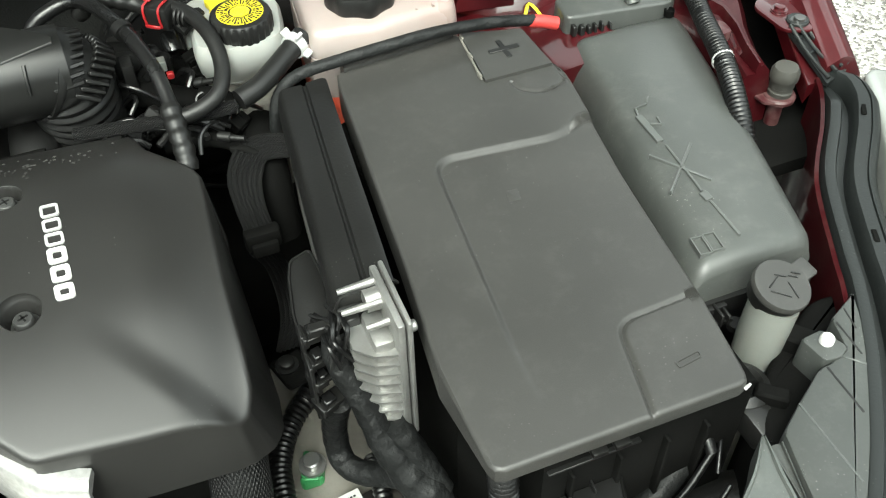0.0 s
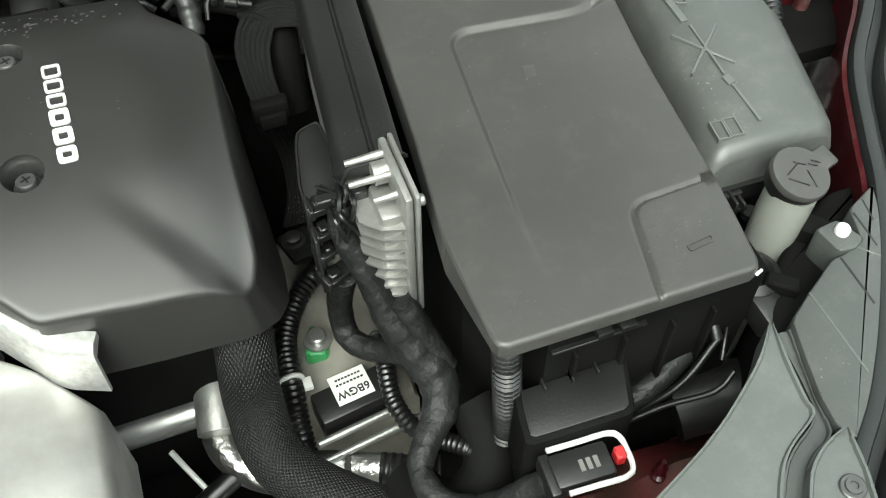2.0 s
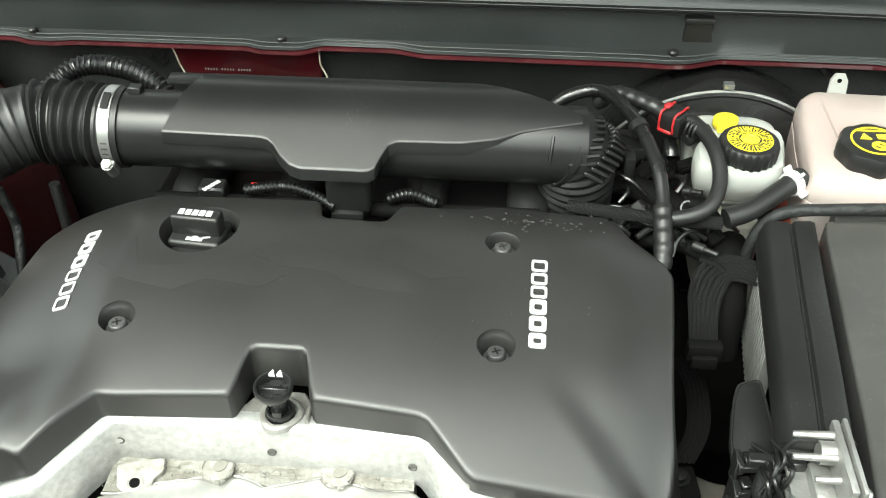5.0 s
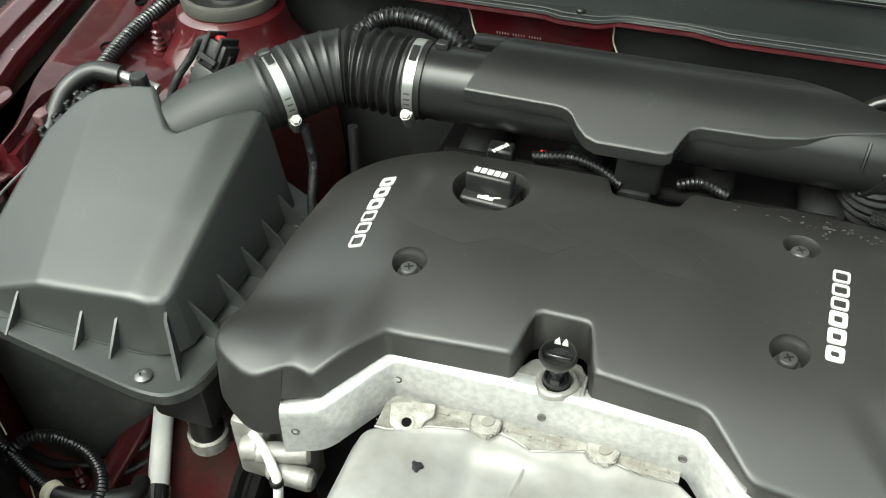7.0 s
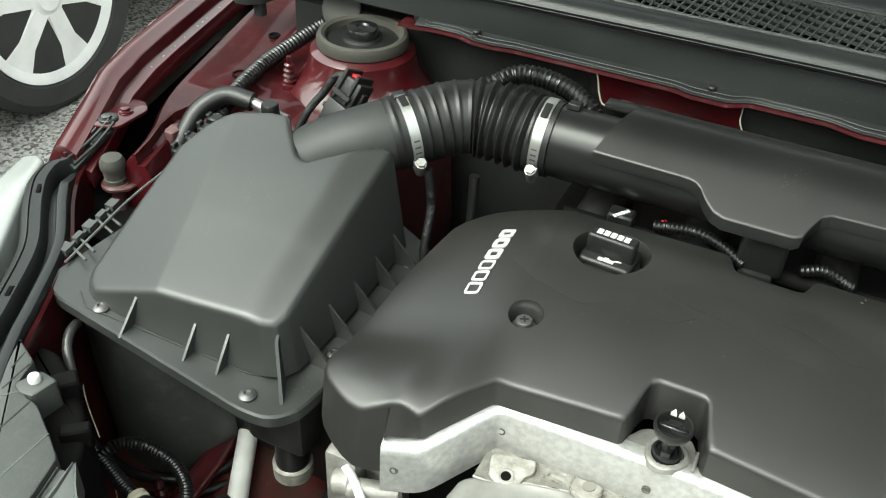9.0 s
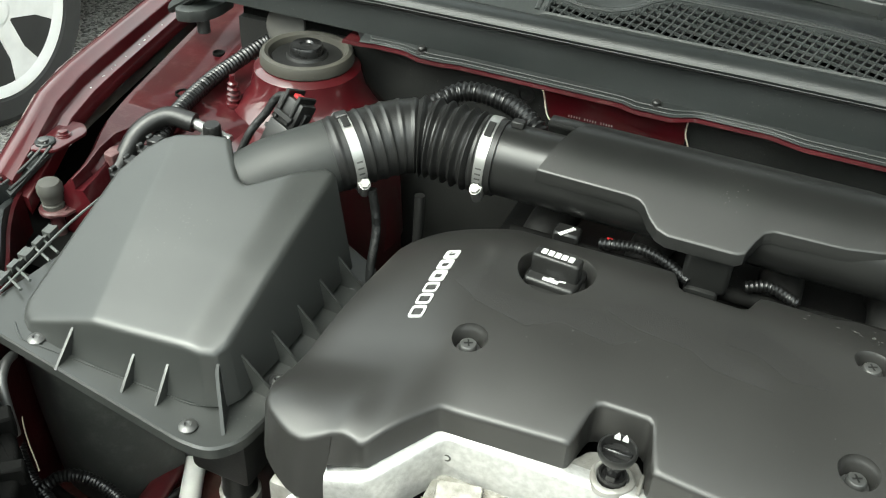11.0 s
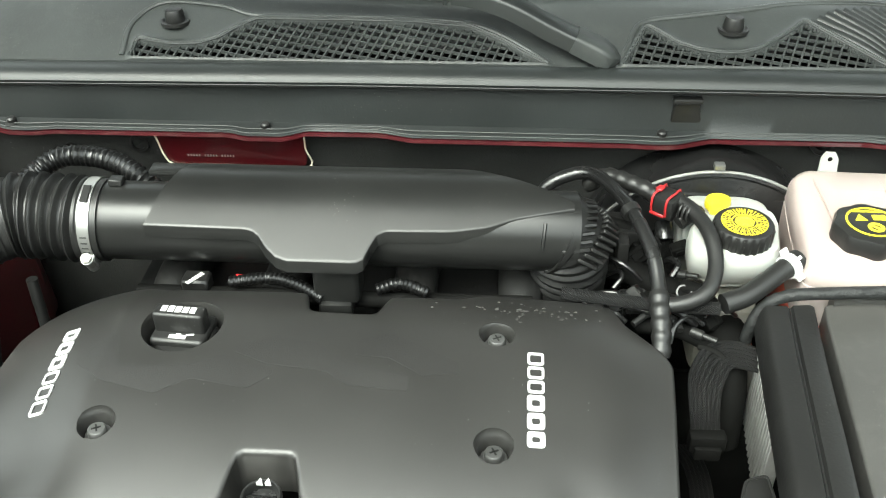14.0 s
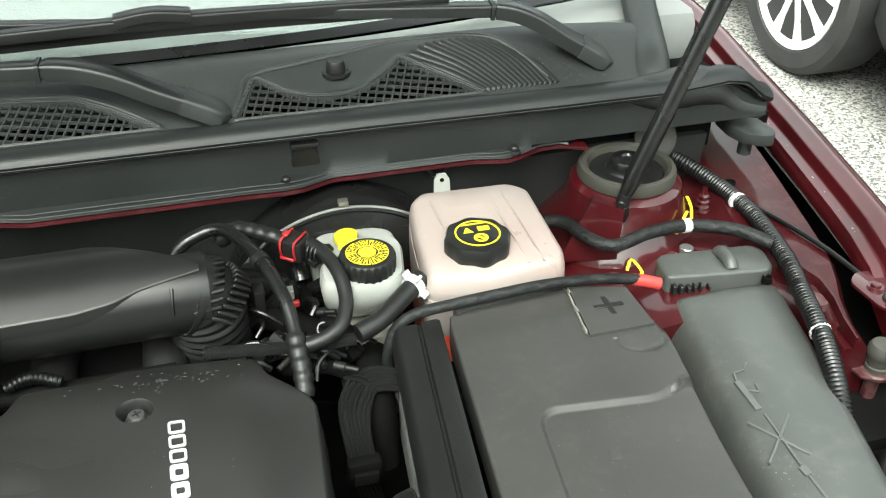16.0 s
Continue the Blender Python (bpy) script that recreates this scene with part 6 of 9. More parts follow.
rod(bm, (0.081, 0.3375, 0.900), (0.0855, 0.3375, 0.900), 0.004, n=10, bev=0.001)
part("screw", bm, "steel", cu)
# finned flank that shows beside the shield
for k in range(14):
    bm = bm_new()
    y = 0.492 + k * 0.0072
    box(bm, 0.0455 + (y - 0.386) * 0.10, 0.056 + (y - 0.386) * 0.10, y, y + 0.0032, 0.790, 0.866, 0.0006, 1)
    part("fin", bm, "alu", cu)
cb = thing("connector_block", "black stacked cable connectors beside the control unit", "connector", (0.036, 0.365, 0.79))
rnd = random.Random(8)
bm = bm_new()
for y0, y1, z0, z1 in ((0.380, 0.392, 0.842, 0.868), (0.366, 0.388, 0.790, 0.850)):
    box(bm, 0.0175, 0.0205, y0, y1, z0, z1, 0.0008, 1)
part("spine", bm, "black", cb, "thin upright bracket wall")
for j, (y, z, l) in enumerate(((0.384, 0.864, 0.026), (0.376, 0.846, 0.018), (0.371, 0.829, 0.017), (0.364, 0.806, 0.022))):
    bm = bm_new()
    m = pose(0.018, y, z, 0, 0, 6 + 5 * j)
    box(bm, 0, l, -0.006, 0.008, -0.0012, 0.0012, 0.0005, 1, m)
    box(bm, 0.0, 0.004, -0.007, 0.009, -0.006, 0.0035, 0.0008, 1, m)
    box(bm, 0.001, l * 0.6, -0.0072, -0.0055, -0.003, 0.0028, 0.0005, 1, m)
    tab = part("tab", bm, "black", cb)
    bm = bm_new()
    box(bm, 0.005, 0.005 + l * 0.45, -0.004, 0.006, 0.0012, 0.0050, 0.001, 1, m)
    part("plug", bm, "blackgloss", tab)
for j in range(9):
    bm = bm_new()
    a = (0.026 + rnd.uniform(0, 0.028), 0.386 + rnd.uniform(-0.010, 0.014), 0.872 + rnd.uniform(-0.008, 0.010))
    b = (a[0] + rnd.uniform(-0.012, 0.016), a[1] - 0.018, a[2] + rnd.uniform(0.002, 0.008))
    c = (0.038 + rnd.uniform(-0.008, 0.010), 0.360 + rnd.uniform(-0.008, 0.004), 0.858)
    tube(bm, [a, b, c], rnd.choice((0.0012, 0.0016, 0.0022)), 8, 0.003)
    part("wire", bm, "wire", cb)
bm = bm_new()
box(bm, 0.044, 0.062, 0.376, 0.392, 0.876, 0.888, 0.002)
box(bm, 0.047, 0.058, 0.370, 0.378, 0.874, 0.883, 0.001, 1)
box(bm, 0.024, 0.046, 0.378, 0.386, 0.866, 0.874, 0.001, 1)
part("latch", bm, "black", cb)

# ---- fuse box ----
fb = thing("fuse_box", "long black fuse box with a crowned dusty lid", "fuse box", (0.38, 0.48, 0.70))
FXL = lambda y: 0.296 + (y - 0.338) * 0.173
FXR = lambda y: 0.404 + (y - 0.336) * 0.235


def fuse_box_lid(bm):
    rows = []
    for t in np.concatenate([[0, 0.003, 0.01, 0.02, 0.035], np.linspace(0.06, 0.94, 20), [0.965, 0.98, 0.99, 1.0]]):
        y = 0.334 + 0.304 * t
        e = 0.010 * (max(0, 1 - t / 0.035) ** 2 + max(0, 1 - (1 - t) / 0.035) ** 2)
        xl, xr = FXL(y), FXR(y)
        w = xr - xl
        zt = 0.859 + 0.004 * math.sin(3.14 * t)
        sec = [(-0.0055, 0.800), (-0.0045, 0.825), (-0.002, 0.836 - e), (0.0015, 0.8445 - e), (0.006, zt - 0.0085 - e), (0.011, zt - 0.0035 - e), (0.017, zt - 0.0008 - e), (w * 0.5, zt + 0.001 - e), (w - 0.015, zt - 0.0008 - e), (w - 0.008, zt - 0.0035 - e), (w - 0.003, zt - 0.009 - e), (w, 0.839 - e * 0.6), (w + 0.002, 0.800)]
        rows.append([(xl + a, y, z) for a, z in sec])
    rings(bm, rows)


bm = bm_new()
fuse_box_lid(bm)
lid = part("lid", bm, "fusebox", fb)
bm = bm_new()
shell(bm, np.linspace(0.312, 0.412, 10), lambda x: 0.346, lambda x: 0.62, lambda x, y: np.full(x.shape, 0.826), 0.70, 0.003, 10)
part("base", bm, "black", fb)
bm = bm_new()
rings(bm, [[(FXL(0.334) - 0.004, 0.331, z), (FXR(0.334) + 0.003, 0.328, z), (FXR(0.334) + 0.003, 0.342, z), (FXL(0.334) - 0.004, 0.345, z)] for z in (0.806, 0.822)])
part("front_lip", bm, "black", fb)
# lid symbols: paler colour imitates light caught on the raised lines
for a, b, w in (((0.349, 0.462), (0.346, 0.404), 0.0009), ((0.347, 0.394), (0.347, 0.354), 0.0011), ((0.330, 0.456), (0.360, 0.412), 0.0011), ((0.369, 0.456), (0.323, 0.412), 0.0011), ((0.347, 0.503), (0.347, 0.467), 0.0030), ((0.346, 0.403), (0.347, 0.394), 0.0034),
                ((0.347, 0.503), (0.350, 0.513), 0.0009), ((0.350, 0.513), (0.362, 0.515), 0.0007), ((0.362, 0.515), (0.368, 0.523), 0.0007), ((0.351, 0.490), (0.359, 0.486), 0.0007), ((0.359, 0.486), (0.361, 0.496), 0.0007)):
    bm = bm_new()
    d = Vector((b[0] - a[0], b[1] - a[1]))
    ym = (a[1] + b[1]) / 2
    m = pose((a[0] + b[0]) / 2, ym, 0.8608 + 0.004 * math.sin(3.14 * (ym - 0.334) / 0.304), 0, 0, math.degrees(math.atan2(d.y, d.x)))
    box(bm, -d.length / 2, d.length / 2, -w, w, -0.004, 0.0001, 0.0003, 1, m)
    part("pictogram_line", bm, "lidmark", lid)
for k in range(2):
    bm = bm_new()
    m = pose(0.315 + 0.0105 * k, 0.3560, 0.8612, 0, 0, -6)
    pts = [(-0.005, -0.009), (0.005, -0.009), (0.005, 0.009), (-0.005, 0.009)]
    inn = [(-0.004, -0.008), (0.004, -0.008), (0.004, 0.008), (-0.004, 0.008)]
    rings(bm, [[m @ Vector((x, y, -0.004)) for x, y in pts], [m @ Vector((x, y, 0.0004)) for x, y in pts], [m @ Vector((x, y, 0.0004)) for x, y in inn], [m @ Vector((x, y, -0.004)) for x, y in inn]], cap=False, loop=True)
    part("book_symbol", bm, "lidmark", lid)
bm = bm_new()
box(bm, 0.300, 0.330, 0.318, 0.326, 0.808, 0.812, 0.001)
box(bm, 0.302, 0.328, 0.326, 0.331, 0.812, 0.820, 0.001)
for k in range(4):
    box(bm, 0.303 + 0.0068 * k, 0.3055 + 0.0068 * k, 0.316, 0.331, 0.808, 0.822 - 0.003 * (k % 2), 0.0008, 1)
rod(bm, (0.333, 0.318, 0.800), (0.333, 0.318, 0.806), 0.006, n=14)
part("front_catch", bm, "black", fb)
jb = thing("junction_block", "black plastic junction block with a round knob cover", "junction box", (0.41, 0.66, 0.82))
bm = bm_new()
prism(bm, rounded([(0.352, 0.647), (0.458, 0.633), (0.467, 0.640), (0.472, 0.668), (0.464, 0.680), (0.364, 0.687), (0.357, 0.68)], 0.008), 0.81, 0.873, 0.0035, 3)
part("housing", bm, "fusebox", jb)
bm = bm_new()
tube(bm, [(0.424, 0.674, 0.872), (0.424, 0.668, 0.877), (0.423, 0.652, 0.877), (0.423, 0.646, 0.872)], 0.0072, 16, 0.003)
part("knob", bm, "fusebox", jb)
rnd = random.Random(5)
for k in range(6):
    bm = bm_new()
    x = 0.357 + 0.0072 * k + rnd.uniform(-0.001, 0.001)
    box(bm, x, x + rnd.uniform(0.002, 0.005), 0.6395 - 0.0012 * k, 0.6465 - 0.0012 * k, 0.850 + rnd.uniform(0, 0.006), 0.863 + rnd.uniform(0, 0.003), 0.0008, 1)
    part("catch", bm, "black", jb)

# ---- cables on the battery ----
bm = bm_new()
tube(bm, [(0.060, 0.612, 0.82), (0.062, 0.614, 0.865), (0.070, 0.617, 0.890), (0.088, 0.617, 0.904), (0.125, 0.6155, 0.9095), (0.165, 0.6165, 0.9115), (0.21, 0.619, 0.9115), (0.262, 0.622, 0.906), (0.305, 0.622, 0.898)], 0.0052, 14)
tape_cable = thing("battery_cable", "taped black battery cable with a red end boot", "cable", (0.2, 0.63, 0.88))
part("cable", bm, "tape", tape_cable)
bm = bm_new()
tube(bm, [(0.301, 0.623, 0.8975), (0.312, 0.620, 0.896), (0.326, 0.617, 0.892)], 0.0060, 14)
part("end_boot", bm, "redrubber", tape_cable, "red rubber boot")

# ---- washer filler ----
wf = thing("washer_filler", "milky washer bottle neck with a grey snap cap", "washer bottle", (0.32, 0.28, 0.55))
wm = pose(0.345, 0.300, 0.862, 13, 5, 0) @ pose(0, 0, 0, 0, 0, -38) @ Matrix.Scale(0.76, 4)
bm = bm_new()
tube(bm, [(0.318, 0.285, 0.64), (0.325, 0.288, 0.74), (0.335, 0.294, 0.81), (0.343, 0.299, 0.845)], 0.0180, 28, 0.008, lambda s, t: 0.9 if s < 0.15 else 0.9 + 0.1 * min(1, (s - 0.15) / 0.03))
part("neck", bm, "washer", wf, "milky white neck")
bm = bm_new()
lathe(bm, [(0.0255, -0.020), (0.0255, -0.010), (0.027, -0.009), (0.027, -0.006), (0.0255, -0.005)], wm, 36)
part("collar", bm, "black", wf)
bm = bm_new()
lathe(bm, [(0.0265, -0.006), (0.0282, -0.004), (0.0282, 0.0), (0.0270, 0.0022), (0.010, 0.0030)], wm, 44)
box(bm, -0.011, 0.011, 0.022, 0.043, -0.004, 0.002, 0.003, 2, wm @ pose(0, 0, 0, 0, 0, -34))
wcap = part("cap", bm, "grey", wf, "round grey cap with a windscreen symbol")
for a, b, l, r in ((-0.001, -0.012, 0.020, 4), (-0.009, -0.001, 0.018, 68), (0.010, -0.003, 0.018, -50), (-0.004, 0.008, 0.012, 10), (0.008, 0.012, 0.009, 10), (0.010, 0.017, 0.009, 10)):
    bm = bm_new()
    box(bm, -l / 2, l / 2, -0.0007, 0.0007, 0, 0.0012, 0.0003, 1, wm @ pose(a, b, 0.0026, 0, 0, r))
    part("symbol_line", bm, "black", wcap)


# ---- coolant tank ----
ct = thing("coolant_tank", "milky pinkish coolant tank with a black lobed cap", "coolant tank", (0.17, 0.70, 0.78))
TANK = rounded([(0.104, 0.635), (0.128, 0.628), (0.160, 0.622), (0.236, 0.632), (0.243, 0.650), (0.248, 0.768), (0.236, 0.783), (0.135, 0.786), (0.120, 0.775), (0.112, 0.72)], 0.016, 5)
bm = bm_new()
rows = []
cx, cy = 0.175, 0.705
for z, k in ((0.862, 1.0), (0.885, 1.005), (0.900, 0.995), (0.9005, 0.985), (0.902, 0.985), (0.9035, 0.992), (0.912, 0.985), (0.920, 0.965), (0.925, 0.93), (0.9275, 0.87), (0.928, 0.5)):
    rows.append([(cx + (x - cx) * k, cy + (y - cy) * k, z + (0.001 * math.sin(x * 150) * (k < 0.95))) for x, y in TANK])
rings(bm, rows)
part("tank", bm, "tank", ct)
bm = bm_new()
rows = []
for z, k in ((0.78, 0.94), (0.82, 0.97), (0.8618, 0.998)):
    rows.append([(cx + (x - cx) * k, cy + (y - cy) * k, z) for x, y in TANK])
rings(bm, rows)
part("lower_half", bm, "coolant", ct, "lower half red with coolant")
bm = bm_new()
rings(bm, [[(0.150, 0.781 + e, 0.90), (0.169, 0.781 + e, 0.90), (0.167, 0.785 + e, 0.936), (0.1635, 0.786 + e, 0.942), (0.1545, 0.786 + e, 0.942), (0.151, 0.785 + e, 0.936)] for e in (0, 0.003)])
tabp = part("lug", bm, "white", ct, "white mounting lug with a hole")
bm = bm_new()
lathe(bm, [(0.0022, 0), (0.0022, 0.0006)], Matrix.Translation((0.159, 0.7852, 0.936)) @ Matrix.Rotation(radians(90), 4, "X"), 12)
part("hole", bm, "dark", tabp)
for x, y in ((0.20, 0.74), (0.215, 0.71), (0.14, 0.74)):
    bm = bm_new()
    tube(bm, [(x, 0.635, 0.9265), (x, 0.70, 0.9288), (x, 0.775, 0.9265)], 0.0014, 8, 0.01)
    part("seam_ridge", bm, "tank", ct)
bm = bm_new()
tube(bm, [(0.118, 0.655, 0.895), (0.106, 0.652, 0.905), (0.094, 0.650, 0.912)], 0.0095, 16)
part("spigot", bm, "tank", ct)
CC = Vector((0.1605, 0.668, 0.924))
bm = bm_new()
lathe(bm, [(0.024, 0.0), (0.029, 0.002), (0.0305, 0.006), (0.0305, 0.016), (0.029, 0.0195), (0.025, 0.021), (0.010, 0.021)], Matrix.Translation(CC), 64,
      teeth=lambda a, h: 1 + 0.035 * math.cos(8 * a) * (1 if 0.001 < h < 0.0205 else 0.3))
cap = part("cap", bm, "black", ct, "black lobed screw cap with a yellow print")
bm = bm_new()
ringv = []
for j in range(48):
    a = 2 * math.pi * j / 48
    ringv.append([CC + Vector((r * math.cos(a), r * math.sin(a), h)) for r, h in ((0.0212, 0.0208), (0.0212, 0.0216), (0.0196, 0.0216), (0.0196, 0.0208))])
rings(bm, ringv, loop=True)
part("yellow_ring", bm, "yellow", cap)
for pts in ([(-0.013, 0.002), (-0.003, 0.002), (-0.008, 0.011)], [(0.002, 0.003), (0.013, 0.003), (0.013, 0.010), (0.002, 0.010)], [(-0.012, 0.0145), (0.012, 0.0145), (0.009, 0.0165), (-0.009, 0.0165)]):
    bm = bm_new()
    prism(bm, [(CC.x + x, CC.y + y) for x, y in pts], CC.z + 0.0208, CC.z + 0.0215, 0)
    part("warning_mark", bm, "yellow", cap)
bm = bm_new()
lathe(bm, [(0.0068, 0.0208), (0.0068, 0.0214), (0.0040, 0.0214), (0.0040, 0.0208)], Matrix.Translation(CC + Vector((0.001, -0.008, 0))), 24)
part("warning_mark", bm, "yellow", cap)
bm = bm_new()
box(bm, -0.004, 0.004, -0.0012, 0.0012, 0.0208, 0.0216, 0, 1, Matrix.Translation(CC + Vector((0.001, -0.008, 0))) @ Matrix.Rotation(radians(-40), 4, "Z"))
part("warning_mark", bm, "yellow", cap)

# ---- brake booster and fluid reservoir ----
bb = thing("brake_booster", "round black brake booster with a bright rim", "brake booster", (0.055, 0.80, 0.73))
mb = Matrix.Translation((0.055, 0.780, 0.799)) @ Matrix.Rotation(radians(90), 4, "X")
bm = bm_new()
lathe(bm, [(0.126, -0.05), (0.130, 0.0), (0.126, 0.012), (0.105, 0.020), (0.07, 0.028), (0.03, 0.03)], mb, 56)
part("shell", bm, "blackgloss", bb)
bm = bm_new()
ring = [[mb @ Vector(((0.127 + 0.0032 * math.cos(b)) * math.cos(a), (0.127 + 0.0032 * math.cos(b)) * math.sin(a), 0.011 + 0.0032 * math.sin(b))) for b in (2 * math.pi * k / 8 for k in range(8))] for a in (2 * math.pi * j / 64 for j in range(64))]
rings(bm, ring, loop=True)
part("rim", bm, "blackgloss", bb)
bm = bm_new()
tube(bm, [mb @ Vector((0.1305 * math.cos(a), 0.1305 * math.sin(a), 0.012)) for a in np.linspace(radians(35), radians(150), 16)], 0.0016, 8)
part("bright_edge", bm, "alu", bb, "bright bare metal edge")
bm = bm_new()
box(bm, 0.048, 0.058, 0.762, 0.770, 0.934, 0.940, 0.001)
part("clip", bm, "steel", bb)

br = thing("brake_reservoir", "white brake fluid reservoir with a yellow printed cap", "brake fluid reservoir", (0.058, 0.68, 0.84))
RES = rounded([(0.030, 0.652), (0.040, 0.645), (0.076, 0.647), (0.090, 0.656), (0.099, 0.705), (0.097, 0.722), (0.060, 0.730), (0.030, 0.715), (0.014, 0.690), (0.013, 0.660)], 0.010, 4)
bm = bm_new()
rows = []
for z, k, dy in ((0.862, 0.66, 0.018), (0.866, 0.72, 0.017), (0.876, 0.84, 0.011), (0.878, 0.87, 0.010), (0.880, 0.87, 0.010), (0.890, 0.94, 0.004), (0.905, 0.985, 0), (0.916, 0.96, 0), (0.9205, 0.90, 0), (0.9215, 0.6, 0)):
    rows.append([(0.060 + (x - 0.060) * k, 0.686 + (y - 0.686) * k + dy, z) for x, y in RES])
rings(bm, rows)
part("tank", bm, "white", br)
bm = bm_new()
prism(bm, rounded([(0.014, 0.715), (0.098, 0.722), (0.098, 0.752), (0.080, 0.762), (0.026, 0.762), (0.012, 0.745)], 0.01), 0.872, 0.909, 0.006, 3)
part("rear_chamber", bm, "white", br)
KC = Vector((0.0585, 0.675, 0.913))
bm = bm_new()
lathe(bm, [(0.0225, 0.004), (0.0252, 0.007), (0.0255, 0.019), (0.0250, 0.0228), (0.0235, 0.0238), (0.006, 0.0240)], Matrix.Translation(KC), 144, teeth=lambda a, h: 1 + 0.030 * (math.cos(24 * a) > 0.2) * (0.003 < h < 0.0225))
kc = part("cap", bm, "black", br, "black knurled cap with a yellow ring label")
for j in range(4):
    a0, a1 = 2 * math.pi * (j + 0.02) / 4, 2 * math.pi * (j + 0.98) / 4
    bm = bm_new()
    an = np.linspace(a0, a1, 14)
    pts = [(KC.x + 0.0196 * math.cos(a), KC.y + 0.0196 * math.sin(a)) for a in an] + [(KC.x + 0.0100 * math.cos(a), KC.y + 0.0100 * math.sin(a)) for a in an[::-1]]
    prism(bm, pts, KC.z + 0.0238, KC.z + 0.0246, 0)
    field = part("label_field", bm, "yellow", kc)
    for k in range(9):
        for q, l in ((0.0120, 0.0012), (0.0149, 0.0012), (0.0178, 0.0012)):
            if (k * 7 + int(q * 1e4) + j) % 5 == 0:
                continue
            am = a0 + (a1 - a0) * (k + 0.5) / 9 + 0.01 * math.sin(k * 5 + j)
            bm = bm_new()
            box(bm, -l, l, -0.00022 - q * 0.03, 0.00022 + q * 0.03, 0, 0.0003, 0, 1, Matrix.Translation(KC + Vector((q * math.cos(am), q * math.sin(am), 0.0246))) @ Matrix.Rotation(am, 4, "Z"))
            part("printed_bar", bm, "black", field)
bm = bm_new()
lathe(bm, [(0.0085, 0.0238), (0.0085, 0.0247), (0.0066, 0.0247), (0.0062, 0.0243), (0.0050, 0.0243), (0.0046, 0.0248), (0.0025, 0.0248)], Matrix.Translation(KC), 8)
part("centre_mark", bm, "yellow", kc)
bm = bm_new()
prism(bm, rounded([(0.036, 0.708), (0.044, 0.706), (0.058, 0.724), (0.062, 0.738), (0.054, 0.746), (0.042, 0.744), (0.036, 0.734), (0.040, 0.722)], 0.005), 0.913, 0.9215, 0.002)
part("filler_tag", bm, "yellow", br, "bright yellow plastic tag")
bm = bm_new()
tube(bm, [(0.028, 0.715, 0.917), (0.018, 0.706, 0.922), (0.008, 0.700, 0.918)], 0.008, 8, 0.004)
part("plug", bm, "black", br)
bm = bm_new()
box(bm, 0.025, 0.08, 0.64, 0.76, 0.79, 0.866, 0.01)
rod(bm, (0.055, 0.60, 0.825), (0.055, 0.72, 0.825), 0.022, n=20)
single("master_cylinder", bm, "dirty", "grey cast brake master cylinder below the reservoir", "cylinder")

# ---- hoses between engine and bulkhead ----
def hose(name, pts, r, mat, label, cat="hose", rib=None, group=""):
    bm = bm_new()
    if rib:
        convolute(bm, pts, r, *rib)
    else:
        tube(bm, pts, r, 14)
    return single(name, bm, mat, label, cat, group)


vh = thing("vent_hose", "glossy black vent hose with quick connectors", "hose", (-0.03, 0.65, 0.86))
bm = bm_new()
tube(bm, [(-0.115, 0.752, 0.905), (-0.100, 0.757, 0.922), (-0.066, 0.756, 0.932), (-0.040, 0.700, 0.938), (-0.023, 0.650, 0.927), (-0.018, 0.620, 0.912), (-0.0175, 0.600, 0.902)], 0.0062, 14)
part("pipe", bm, "blackgloss", vh)
bm = bm_new()
tube(bm, [(-0.018, 0.612, 0.908), (-0.0175, 0.596, 0.899), (-0.017, 0.580, 0.888), (-0.018, 0.568, 0.876)], 0.0088, 14, 0.002, ribs(0.011, 0.13))
part("connector", bm, "black", vh)
bm = bm_new()
lathe(bm, [(0.0085, -0.004), (0.0088, 0), (0.0085, 0.004)], Matrix.Translation((-0.036, 0.688, 0.936)) @ Vector((0.35, -0.9, -0.2)).to_track_quat("Z", "Y").to_matrix().to_4x4(), 16)
part("band", bm, "rubber", vh)
ph = thing("purge_hose", "black purge hose with a red locked quick connector", "hose", (0.0, 0.66, 0.86))
bm = bm_new()
tube(bm, [(-0.006, 0.716, 0.933), (0.008, 0.710, 0.934), (0.022, 0.690, 0.932), (0.030, 0.662, 0.928), (0.031, 0.636, 0.917), (0.022, 0.614, 0.908), (0.004, 0.606, 0.902), (-0.013, 0.605, 0.899)], 0.0066, 16)
part("pipe", bm, "rubber", ph)
bm = bm_new()
tube(bm, [(-0.068, 0.762, 0.915), (-0.052, 0.752, 0.932), (-0.025, 0.731, 0.935), (-0.004, 0.714, 0.932)], 0.0082, 12, 0.002, ribs(0.012, 0.12))
part("rear_pipe", bm, "black", ph)
bm = bm_new()
mq = Matrix.Translation((-0.002, 0.711, 0.930)) @ Matrix.Rotation(radians(-38), 4, "Z")
box(bm, -0.010, 0.012, -0.0115, 0.0115, -0.010, 0.011, 0.003, 2, mq)
qc = part("quick_connector", bm, "black", ph)
